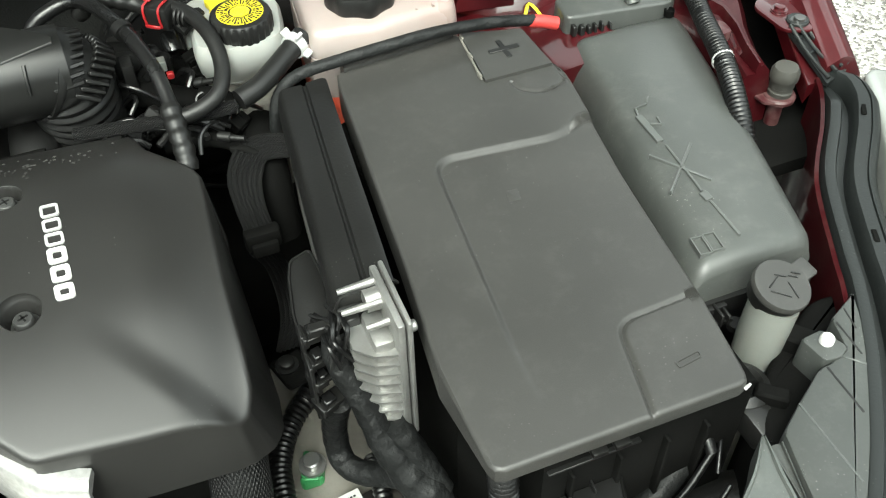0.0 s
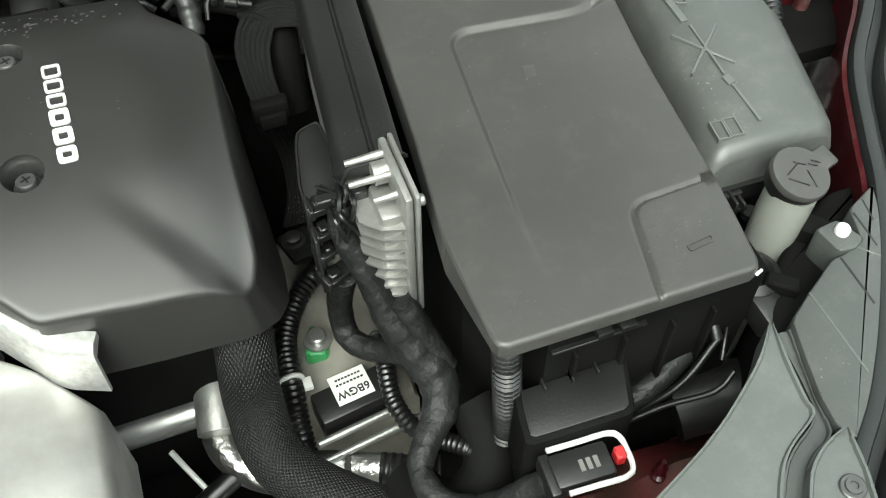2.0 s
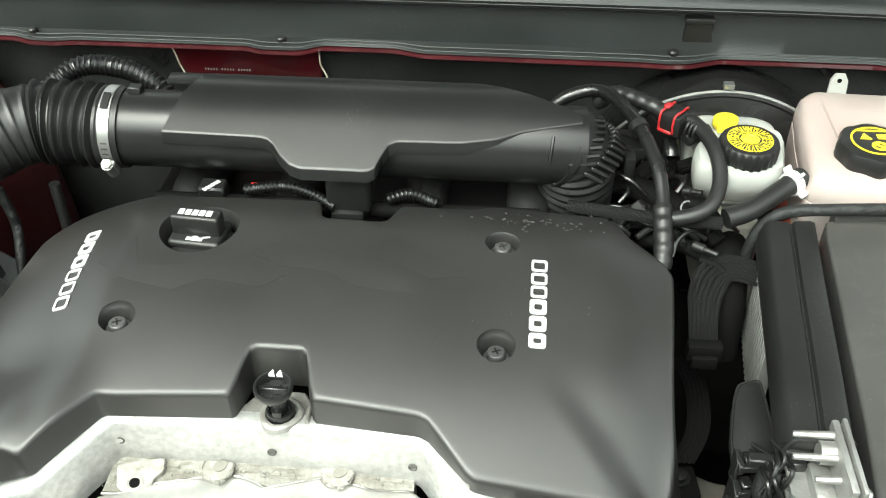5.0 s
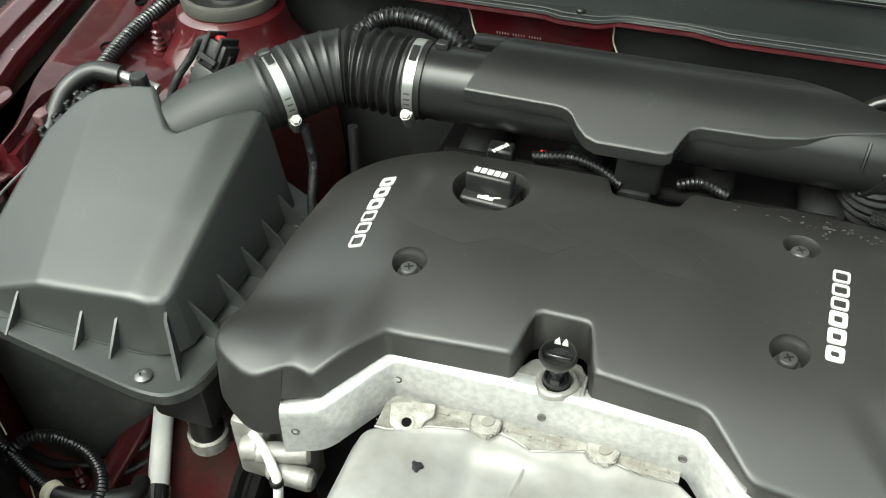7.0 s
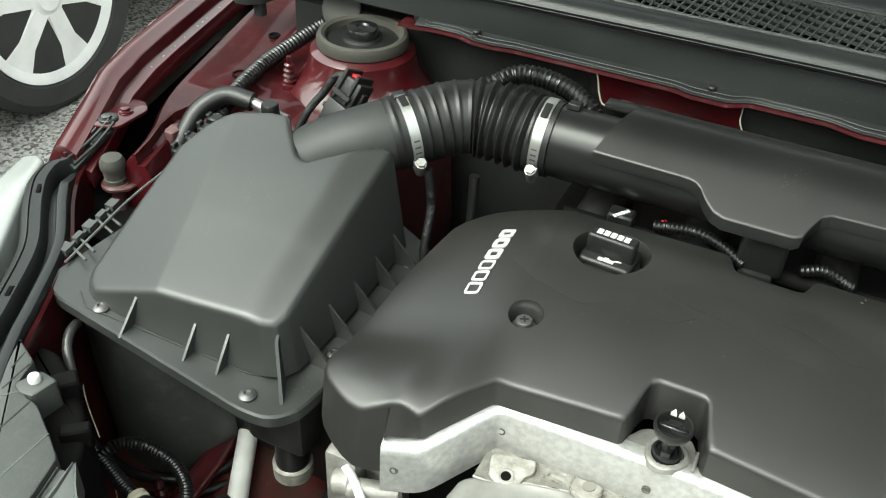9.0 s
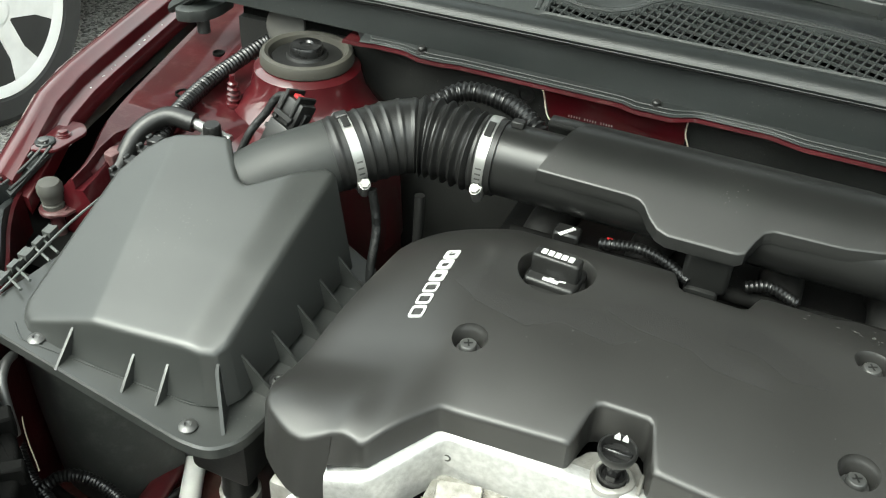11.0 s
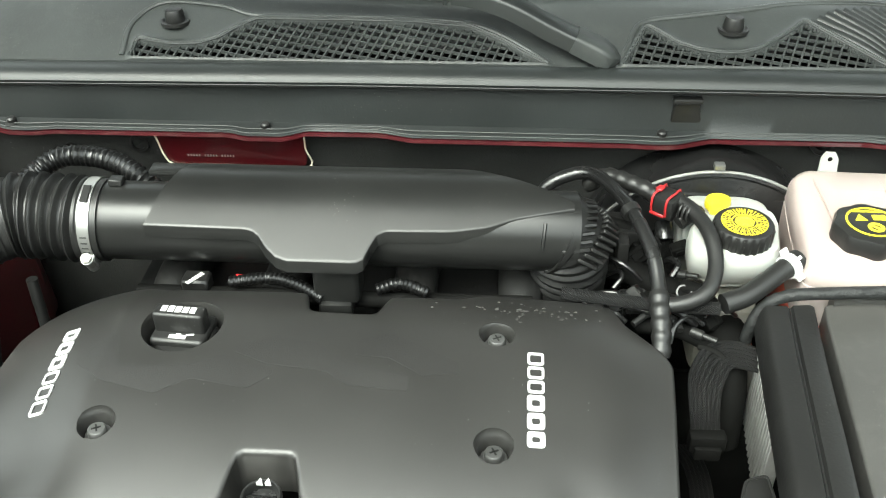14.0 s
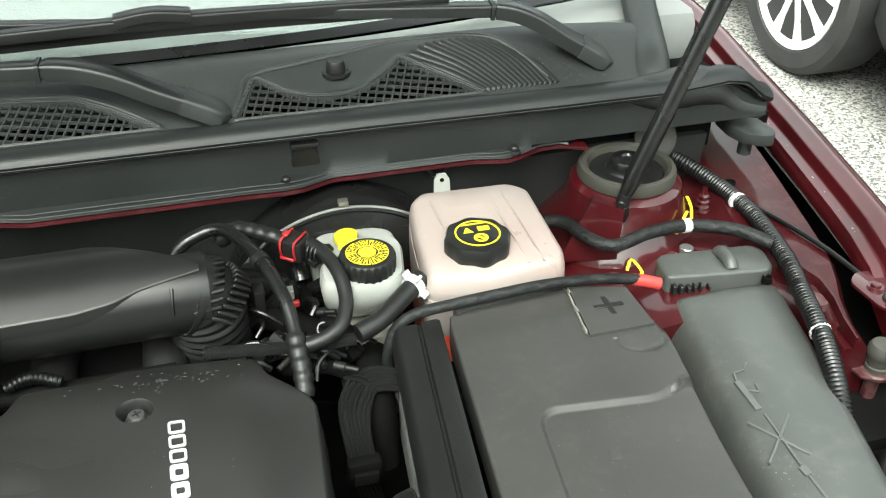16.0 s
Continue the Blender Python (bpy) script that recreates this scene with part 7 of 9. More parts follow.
for k, o in enumerate((-0.008, 0.006)):
    bm = bm_new()
    tube(bm, [mq @ Vector(p) for p in ((o, 0.0105, -0.004), (o, 0.0125, 0.004), (o, 0.0105, 0.0118), (o + 0.001, 0.0, 0.0128), (o, -0.0105, 0.0118), (o, -0.0130, 0.004), (o, -0.0115, -0.006))], 0.0011, 8, 0.003)
    if k == 0:
        box(bm, o - 0.001, o + 0.013, -0.0135, -0.0115, -0.0075, -0.0045, 0.0006, 1, mq)
        box(bm, o - 0.003, o + 0.003, -0.004, 0.004, 0.0118, 0.0142, 0.0006, 1, mq)
    part("lock_clip", bm, "redplastic", qc, "red lock clip")
for s in (0.016, 0.020, 0.024):
    bm = bm_new()
    lathe(bm, [(0.0078, -0.0012), (0.0084, 0), (0.0078, 0.0012)], mq @ Matrix.Translation((s, 0, 0)) @ Matrix.Rotation(radians(90), 4, "Y"), 18)
    part("barb", bm, "rubber", qc)
th = thing("tank_hose", "thick black coolant hose with a white spring clamp", "hose", (0.05, 0.62, 0.88))
bm = bm_new()
tube(bm, [(0.104, 0.655, 0.913), (0.090, 0.645, 0.910), (0.070, 0.629, 0.905), (0.054, 0.618, 0.901), (0.036, 0.611, 0.898)], 0.0088, 18, 0.004, lambda s, t: 1.12 if s < 0.014 else 1.0)
part("pipe", bm, "rubber", th)
bm = bm_new()
mc = Matrix.Translation((0.094, 0.648, 0.911)) @ Vector((0.75, 0.6, 0.15)).to_track_quat("Z", "Y").to_matrix().to_4x4()
lathe(bm, [(0.0100, -0.003), (0.0108, -0.003), (0.0108, 0.005), (0.0100, 0.005)], mc, 24)
for a in (60, 120, 200):
    box(bm, 0.010, 0.016, -0.0015, 0.0015, -0.003, 0.005, 0.0005, 1, mc @ Matrix.Rotation(radians(a), 4, "Z"))
part("spring_clamp", bm, "print", th, "white spring clamp")
hose("heater_hose", [(0.066, 0.70, 0.83), (0.050, 0.63, 0.845), (0.045, 0.585, 0.83), (0.044, 0.57, 0.78)], 0.017, "dark", "thick black heater hose")
hose("woven_pipe", [(-0.095, 0.634, 0.886), (-0.06, 0.626, 0.888), (-0.01, 0.616, 0.890), (0.034, 0.611, 0.893)], 0.0055, "weave", "thin woven black sleeve")
for k in range(7):
    hose("sleeved_wire", [(0.066, 0.597 - 0.0030 * k, 0.862 - 0.0012 * k), (0.044, 0.602 - 0.0036 * k, 0.864 - 0.001 * k), (0.024 + 0.0022 * k, 0.596 - 0.0042 * k, 0.861 - 0.001 * k), (0.011 + 0.0036 * k, 0.575 - 0.0022 * k, 0.851), (0.010 + 0.0034 * k, 0.550, 0.838), (0.013 + 0.0032 * k, 0.538, 0.815)], 0.0021, "weave", "woven black wire sleeve in a bundle", "wire sleeve", group="wire bundle")
for k in range(5):
    hose("sleeved_wire", [(0.018 + 0.004 * k, 0.620, 0.715), (0.026 + 0.004 * k, 0.595, 0.722), (0.028 + 0.004 * k, 0.562, 0.724), (0.024 + 0.004 * k, 0.527, 0.720), (0.012 + 0.004 * k, 0.508, 0.70)], 0.0026, "weave", "woven black wire sleeve low beside the engine", "wire sleeve", group="wire bundle")
bm = bm_new()
box(bm, 0.008, 0.038, 0.530, 0.543, 0.806, 0.824, 0.003)
box(bm, 0.012, 0.034, 0.526, 0.532, 0.802, 0.815, 0.002)
single("bundle_clip", bm, "dark", "black clip holding the sleeved wires", "clip")
bm = bm_new()
prism(bm, rounded([(0.000, 0.502), (0.010, 0.470), (0.034, 0.474), (0.030, 0.508)], 0.004), 0.69, 0.698, 0.002)
pb = thing("gearbox_bracket", "dark steel bracket with a bolt above the gearbox", "bracket", (0.015, 0.49, 0.69))
part("plate", bm, "dark", pb)
bm = bm_new()
hexhead(bm, (0.015, 0.492, 0.698), 0.007, 0.008)
part("bolt", bm, "black", pb)
# dark bracketry and pipes below the hoses
lp = thing("heater_pipes", "tangle of dark pipes and brackets behind the engine", "pipes", (0.0, 0.68, 0.80))
# shade behind the engine is painted into these pipes
for pts, r, mt_ in (([(-0.09, 0.70, 0.86), (-0.05, 0.69, 0.875), (-0.01, 0.665, 0.875), (0.02, 0.645, 0.868)], 0.012, "dark"), ([(-0.04, 0.66, 0.86), (0.0, 0.64, 0.872), (0.03, 0.632, 0.862)], 0.009, "dark"),
                    ([(-0.10, 0.735, 0.88), (-0.06, 0.72, 0.90), (-0.03, 0.71, 0.90)], 0.008, "dark"), ([(-0.03, 0.625, 0.86), (0.005, 0.618, 0.862), (0.04, 0.60, 0.855)], 0.007, "dark"),
                    ([(0.01, 0.655, 0.880), (0.025, 0.648, 0.880), (0.035, 0.640, 0.872)], 0.0075, "dark"), ([(0.020, 0.60, 0.86), (0.032, 0.592, 0.862), (0.040, 0.586, 0.858)], 0.003, "dark")):
    bm = bm_new()
    tube(bm, pts, r, 12)
    part("pipe", bm, mt_, lp)
bm = bm_new()
box(bm, -0.052, -0.022, 0.70, 0.735, 0.86, 0.905, 0.003)
box(bm, -0.046, -0.036, 0.672, 0.69, 0.885, 0.912, 0.002)
part("bracket", bm, "black", lp)
rnd = random.Random(31)
for k in range(16):
    x, y = rnd.uniform(-0.062, 0.034), rnd.uniform(0.618, 0.735)
    z = 0.868 + 0.30 * (y - 0.618) + rnd.uniform(-0.010, 0.004)
    m = pose(x, y, z, rnd.uniform(-35, 35), rnd.uniform(-35, 35), rnd.uniform(0, 180))
    bm = bm_new()
    if k % 3 == 0:
        lathe(bm, [(0.0085, -0.012), (0.0085, 0.004), (0.0070, 0.006), (0.0055, 0.006), (0.0050, 0.002)], m, 18)
    else:
        w, d, h = rnd.uniform(0.006, 0.012), rnd.uniform(0.004, 0.008), rnd.uniform(0.004, 0.008)
        box(bm, -w, w, -d, d, -h, h, 0.0012, 1, m)
        box(bm, -w * 0.6, w * 0.5, -d * 1.25, -d * 0.8, -h * 0.4, h * 0.5, 0.0006, 1, m)
        box(bm, w * 0.2, w * 0.5, -d * 0.7, d * 0.7, h * 0.9, h * 1.2, 0.0004, 1, m)
    part("connector", bm, ("blackgloss", "black", "dark")[k % 3], lp)
for k in range(12):
    x, y = rnd.uniform(-0.06, 0.03), rnd.uniform(0.612, 0.70)
    z = 0.876 + 0.28 * (y - 0.618)
    bm = bm_new()
    a = rnd.uniform(0, 6.28)
    tube(bm, [(x, y, z - 0.004), (x + 0.012 * math.cos(a), y + 0.010 * math.sin(a), z + 0.003), (x + 0.026 * math.cos(a + 0.5), y + 0.020 * math.sin(a + 0.5), z), (x + 0.036 * math.cos(a + 0.8), y + 0.028 * math.sin(a + 0.8), z - 0.012)], rnd.choice((0.0014, 0.002, 0.003)), 8, 0.004)
    part("wire", bm, "blackgloss" if k % 2 else "wire", lp)
for p, q in (((-0.006, 0.640, 0.880), (0.006, 0.634, 0.881)), ((0.012, 0.606, 0.872), (0.022, 0.600, 0.872)), ((0.008, 0.668, 0.884), (0.016, 0.664, 0.886))):
    bm = bm_new()
    rod(bm, p, q, 0.0042, n=14, bev=0.001)
    rod(bm, q, Vector(q) * 2 - Vector(p), 0.0026, n=10)
    part("pipe_stub", bm, "black", lp, "black pipe stub")
bm = bm_new()
box(bm, -0.018, -0.010, 0.676, 0.686, 0.896, 0.906, 0.001, 1, None)
part("white_plug", bm, "washer", lp, "small white plug")
bm = bm_new()
box(bm, -0.012, -0.006, 0.672, 0.677, 0.890, 0.896, 0.001, 1, None)
part("red_plug", bm, "redplastic", lp, "small red plug")
bm = bm_new()
tube(bm, [(-0.035, 0.612, 0.872), (-0.02, 0.622, 0.876), (0.0, 0.618, 0.874), (0.004, 0.606, 0.872)], 0.003, 8)
part("loop", bm, "rubber", lp)
# convoluted wires behind the duct and below it
hose("corrugated_wire", [(-0.600, 0.705, 0.93), (-0.565, 0.735, 0.948), (-0.520, 0.735, 0.948), (-0.485, 0.720, 0.940), (-0.46, 0.71, 0.92)], 0.0105, "wire", "black corrugated wiring tube behind the duct", "wiring tube", (0.0055, 0.2))
hose("corrugated_wire", [(-0.385, 0.632, 0.888), (-0.35, 0.635, 0.892), (-0.325, 0.63, 0.890), (-0.300, 0.618, 0.884)], 0.0055, "wire", "thin black corrugated wiring tube under the duct", "wiring tube", (0.004, 0.2))
hose("corrugated_wire", [(-0.255, 0.628, 0.888), (-0.235, 0.635, 0.89), (-0.21, 0.628, 0.886)], 0.0055, "wire", "thin black corrugated wiring tube under the duct", "wiring tube", (0.004, 0.2))
bm = bm_new()
box(bm, -0.428, -0.404, 0.628, 0.646, 0.874, 0.890, 0.002, 1)
ip = thing("injector_plug", "black injector plug with white print and a red tab", "connector", (-0.41, 0.64, 0.874))
part("body", bm, "black", ip)
bm = bm_new()
for k in range(6):
    box(bm, -0.0085 + k * 0.0032, -0.0062 + k * 0.0032, -0.0022, 0.0022, 0, 0.0004, 0, 1, pose(-0.416, 0.632, 0.8905, 0, 0, 55))
part("printed_bar", bm, "print", ip)
bm = bm_new()
box(bm, -0.380, -0.374, 0.632, 0.638, 0.886, 0.893, 0.001)
part("red_tab", bm, "redplastic", ip)
im = thing("intake_manifold", "dark intake manifold with four runners behind the cover", "manifold", (-0.28, 0.70, 0.60))
bm = bm_new()
box(bm, -0.50, -0.05, 0.640, 0.78, 0.60, 0.838, 0.012)
part("plenum", bm, "black", im)
for x in (-0.445, -0.345, -0.225, -0.130):
    bm = bm_new()
    tube(bm, [(x, 0.615, 0.80), (x, 0.632, 0.848), (x, 0.670, 0.862), (x, 0.715, 0.852), (x, 0.74, 0.82)], 0.020, 18)
    part("runner", bm, "black", im)
bm = bm_new()
rod(bm, (-0.47, 0.634, 0.872), (-0.12, 0.634, 0.872), 0.0075, n=14)
part("fuel_rail", bm, "dark", im)


# ---- wing side hardware ----
hr = thing("wing_harness", "thick black corrugated wiring tube along the inner wing", "wiring tube", (0.42, 0.65, 0.86), "wing harnesses")
bm = bm_new()
convolute(bm, [(0.425, 0.850, 0.905), (0.455, 0.835, 0.893), (0.482, 0.790, 0.882), (0.492, 0.727, 0.879), (0.481, 0.645, 0.878), (0.464, 0.585, 0.876), (0.446, 0.523, 0.872), (0.430, 0.475, 0.860), (0.418, 0.43, 0.83)], 0.0096, 0.0040, 0.11, 14)
part("tube", bm, "wire", hr)
for p in ((0.4885, 0.750, 0.880), (0.450, 0.535, 0.872)):
    bm = bm_new()
    lathe(bm, [(0.0100, -0.0020), (0.0106, 0), (0.0100, 0.0020)], Matrix.Translation(p) @ Vector((0.1, 1, 0)).to_track_quat("Z", "Y").to_matrix().to_4x4(), 18)
    part("tape_band", bm, "print", hr, "white tape band")
bm = bm_new()
tube(bm, [(0.476, 0.660, 0.884), (0.448, 0.688, 0.888), (0.400, 0.704, 0.891), (0.355, 0.700, 0.892), (0.312, 0.690, 0.890), (0.292, 0.712, 0.890), (0.283, 0.745, 0.888), (0.262, 0.768, 0.88)], 0.0070, 12)
br2 = part("branch", bm, "tape", hr)
bm = bm_new()
lathe(bm, [(0.0076, -0.004), (0.0076, 0.004)], Matrix.Translation((0.400, 0.704, 0.891)) @ Vector((1, 0, 0)).to_track_quat("Z", "Y").to_matrix().to_4x4(), 14)
part("white_band", bm, "print", br2)
hl = thing("wing_harness", "thick black corrugated wiring tube along the inner wing", "wiring tube", (-0.84, 0.65, 0.86), "wing harnesses")
bm = bm_new()
convolute(bm, [(-0.845, 0.842, 0.908), (-0.862, 0.825, 0.897), (-0.878, 0.775, 0.885), (-0.882, 0.73, 0.880), (-0.874, 0.66, 0.874), (-0.856, 0.60, 0.862), (-0.846, 0.54, 0.835)], 0.0095, 0.0052, 0.14, 14)
part("tube", bm, "wire", hl)
bm = bm_new()
tube(bm, [(-0.885, 0.580, 0.85), (-0.878, 0.610, 0.880), (-0.858, 0.634, 0.893), (-0.828, 0.640, 0.890)], 0.0105, 14)
part("bent_hose", bm, "rubber", hl)
bm = bm_new()
rod(bm, (-0.830, 0.640, 0.890), (-0.785, 0.640, 0.880), 0.006)
part("metal_pipe", bm, "steel", hl)
hose("wing_cable", [(0.488, 0.770, 0.878), (0.515, 0.73, 0.872), (0.535, 0.66, 0.872), (0.545, 0.60, 0.870)], 0.0028, "wire", "thin black cable on the inner wing", "cable")

# studs and pins at the towers
for x, y, z in ((0.455, 0.765, 0.856), (-0.845, 0.735, 0.862)):
    bm = bm_new()
    lathe(bm, [(0.010, 0), (0.010, 0.004), (0.0052, 0.005), (0.0084, 0.009), (0.0054, 0.0105), (0.0080, 0.0150), (0.0050, 0.0165), (0.0074, 0.0215), (0.0046, 0.0230), (0.0062, 0.0280), (0.0036, 0.0300), (0.0030, 0.0380)], pose(x, y, z), 16)
    single("pine_stud", bm, "red", "small dark red barbed stud on the inner wing", "stud", "studs")
for x, y, z in ((0.404, 0.702, 0.855), (-0.800, 0.632, 0.880)):
    bm = bm_new()
    hexhead(bm, (x, y, z), 0.0075 if x > 0 else 0.0095, 0.010 if x > 0 else 0.020)
    rod(bm, (x, y, z - 0.03), (x, y, z), 0.008)
    single("bolt", bm, "steel" if x > 0 else "black", "hexagon bolt on the tower shelf", "bolt", "tower bolts")
# yellow paint strokes
for pts in ([(0.425, 0.735, 0), (0.433, 0.752, 0), (0.436, 0.768, 0)], [(0.338, 0.678, 0), (0.346, 0.685, 0), (0.340, 0.700, 0), (0.332, 0.692, 0)], [(0.395, 0.712, 0), (0.418, 0.735, 0)]):
    bm = bm_new()
    tube(bm, [(x, y, max(0.8535, float(np.interp(math.hypot(x - 0.365, y - 0.782), [0.067, 0.071, 0.080, 0.094, 0.108], [0.905, 0.885, 0.868, 0.85, 0.79]))) + 0.001) for x, y, _ in pts], 0.0018, 8, 0.004, flat=0.5)
    single("paint_stroke", bm, "yellow", "yellow paint marker stroke on the red tower", "paint mark", "paint marks")

# bonnet buffers
for s in (1, -1):
    x, y = MID + s * 0.711, 0.514
    bf = thing("bonnet_buffer", "grey rubber bonnet buffer on a small worn bracket", "buffer", (x, y, 0.83), "bonnet buffers")
    bm = bm_new()
    lathe(bm, [(0.0108, 0), (0.0112, 0.006), (0.0102, 0.007), (0.0102, 0.010), (0.0112, 0.011), (0.0112, 0.016), (0.0126, 0.018), (0.0130, 0.021), (0.0128, 0.026), (0.0105, 0.0305), (0.004, 0.0320)], pose(x, y, 0.832), 28)
    part("rubber_cap", bm, "rubbergrey", bf)
    bm = bm_new()
    lathe(bm, [(0.0150, 0.828), (0.0155, 0.8315), (0.0140, 0.8335), (0.011, 0.8335)], pose(x, y, 0), 24)
    pts = [(x - s * 0.006, y - 0.013), (x - s * 0.020, y - 0.006), (x - s * 0.022, y + 0.008), (x - s * 0.034, y + 0.018), (x - s * 0.014, y + 0.022), (x, y + 0.012)]
    prism(bm, rounded(pts if s < 0 else pts[::-1], 0.003), 0.829, 0.8325, 0.001)
    rod(bm, (x, y, 0.79), (x, y, 0.83), 0.007)
    part("bracket", bm, "wornred", bf, "bracket with its paint worn pale")

# ---- front end: lamps, rails, panels ----
def side(pts, s):
    q = [(MID + s * a, y) for a, y in pts]
    return q if s > 0 else q[::-1]


def panel_strip(bm, s, left, right, z, lip=0.0022, low=0.03):
    """A moulded panel between two edge lines, with a raised rim and a skirt."""
    a, b = spline([(MID + s * x, y, z) for x, y in left], 0.006), spline([(MID + s * x, y, z) for x, y in right], 0.006)
    rows = []
    for k in range(25):
        p, q = a[round(k / 24 * (len(a) - 1))], b[round(k / 24 * (len(b) - 1))]
        up, dn = Vector((0, 0, lip)), Vector((0, 0, -low))
        e = min(0.18, 0.003 / max((q - p).length, 0.001))
        rows.append([p + dn, p, p + up, p.lerp(q, e * 0.6) + up, p.lerp(q, e), p.lerp(q, 0.5) + up * 0.4, p.lerp(q, 1 - e), p.lerp(q, 1 - e * 0.6) + up, q + up, q, q + dn])
    rings(bm, rows)


for s in (1, -1):
    hd = thing("headlamp", "dusty grey headlamp housing with a screwed corner plate", "headlamp", (MID + s * 0.52, 0.2, 0.55), "headlamps")
    bm = bm_new()
    prism(bm, rounded(side([(0.494, 0.211), (0.516, 0.225), (0.546, 0.243), (0.556, 0.244), (0.574, 0.249), (0.580, 0.268), (0.582, 0.276), (0.612, 0.290), (0.598, 0.258), (0.568, 0.216), (0.540, 0.181), (0.511, 0.149), (0.485, 0.126), (0.478, 0.138), (0.480, 0.158), (0.486, 0.182)], s), 0.003), 0.62, 0.838, 0.002, 2)
    hs = part("housing", bm, "lamp", hd, "dusty dark grey lamp housing")
    for a, b, w, h, mt_ in (((0.516, 0.225), (0.517, 0.162), 0.0007, 0.0004, "lens"), ((0.552, 0.242), (0.551, 0.203), 0.0009, 0.0003, "black"), ((0.583, 0.272), (0.581, 0.242), 0.0008, 0.0003, "black"), ((0.568, 0.245), (0.580, 0.232), 0.0007, 0.0004, "lens"), ((0.596, 0.280), (0.592, 0.262), 0.0007, 0.0003, "black")):
        bm = bm_new()
        p, q = Vector((MID + s * a[0], a[1], 0.838)), Vector((MID + s * b[0], b[1], 0.838))
        d = q - p
        box(bm, 0, d.length, -w, w, -0.002, h, 0.0002, 1, Matrix.Translation(p) @ Matrix.Rotation(math.atan2(d.y, d.x), 4, "Z"))
        part("seam", bm, mt_, hs)
    bm = bm_new()
    prism(bm, rounded(side([(0.549, 0.268), (0.568, 0.270), (0.576, 0.250), (0.566, 0.2445), (0.553, 0.246)], s), 0.003), 0.80, 0.8395, 0.0015)
    tb = part("cap_tab", bm, "lamp", hd)
    bm = bm_new()
    lathe(bm, [(0.0052, 0), (0.0052, 0.004), (0.0040, 0.0056), (0.002, 0.0060)], pose(MID + s * 0.564, 0.2595, 0.8395), 18)
    part("white_cap", bm, "print", tb, "white plastic cap")
    bm = bm_new()
    prism(bm, rounded(side([(0.490, 0.213), (0.505, 0.244), (0.530, 0.270), (0.561, 0.292), (0.600, 0.312), (0.630, 0.310), (0.60, 0.26), (0.52, 0.20)], s), 0.01), 0.62, 0.812, 0.006, 3)
    # rear body and clips in shade black, to stay dark behind the lamp
    part("rear_body", bm, "dark", hd, "black rear body of the lamp")
    bm = bm_new()
    box(bm, -0.008, 0.010, -0.012, 0.012, -0.02, 0.004, 0.002, 1, pose(MID + s * 0.560, 0.280, 0.822, 0, 0, s * 40))
    part("rear_clip", bm, "dark", hd)
    bm = bm_new()
    box(bm, -0.006, 0.006, -0.008, 0.016, -0.02, 0.0, 0.002, 1, pose(MID + s * 0.520, 0.245, 0.822, 0, 0, s * 50))
    part("rear_clip", bm, "dark", hd)
    bm = bm_new()
    panel_strip(bm, s, [(0.478, 0.213), (0.457, 0.192), (0.429, 0.172), (0.410, 0.160), (0.395, 0.152), (0.362, 0.137), (0.331, 0.124)], [(0.480, 0.212), (0.474, 0.181), (0.470, 0.157), (0.469, 0.148), (0.444, 0.134), (0.428, 0.118), (0.403, 0.078)], 0.838)
    part("front_plate", bm, "lens", hd, "light grey curved panel")
    bm = bm_new()
    panel_strip(bm, s, [(0.4815, 0.208), (0.477, 0.167), (0.470, 0.148), (0.446, 0.134), (0.430, 0.118), (0.405, 0.080)], [(0.492, 0.207), (0.479, 0.160), (0.476, 0.137), (0.459, 0.128), (0.446, 0.116), (0.424, 0.079)], 0.831)
    part("valley", bm, "lamp", hd, "dark grey valley between the panels")
    bm = bm_new()
    panel_strip(bm, s, [(0.479, 0.134), (0.467, 0.131), (0.454, 0.125), (0.443, 0.116), (0.433, 0.102), (0.417, 0.078)], [(0.480, 0.133), (0.478, 0.120), (0.475, 0.106), (0.470, 0.091), (0.466, 0.076), (0.461, 0.062)], 0.842)
    cpn = part("corner_plate", bm, "lens", hd, "grey corner plate with a washer screw")
    bm = bm_new()
    lathe(bm, [(0.0078, 0.840), (0.0078, 0.844), (0.0070, 0.8447), (0.0052, 0.8447), (0.0048, 0.846), (0.0025, 0.8462), (0.0022, 0.845), (0.0010, 0.845)], pose(MID + s * 0.461, 0.101, 0), 24)
    part("screw", bm, "darkbolt", cpn)
    # side rail with a raised bead
    rl = thing("lamp_rail", "dark grey plastic rail with a raised bead along the headlamp", "rail", (MID + s * 0.62, 0.3, 0.78), "lamp rails")
    line = [(0.742, 0.500, 0.860), (0.733, 0.480, 0.857), (0.712, 0.450, 0.852), (0.672, 0.401, 0.842), (0.635, 0.332, 0.840), (0.617, 0.296, 0.840), (0.590, 0.251, 0.840), (0.562, 0.212, 0.840), (0.535, 0.178, 0.840), (0.507, 0.147, 0.840), (0.482, 0.125, 0.840), (0.448, 0.094, 0.838)]
    c = spline([(MID + s * a, y, z) for a, y, z in line], 0.006)
    rows = []
    for i, p in enumerate(c):
        t = (c[min(i + 1, len(c) - 1)] - c[max(i - 1, 0)]).normalized()
        n = Vector((-t.y, t.x, 0)).normalized() * s
        e = min(1.0, i * 0.006 / 0.030)
        w = 0.30 + 0.70 * math.sqrt(max(0.0, 1 - (1 - e) ** 2))
        k = 0.016 * (1 - min(1.0, i * 0.006 / 0.036))
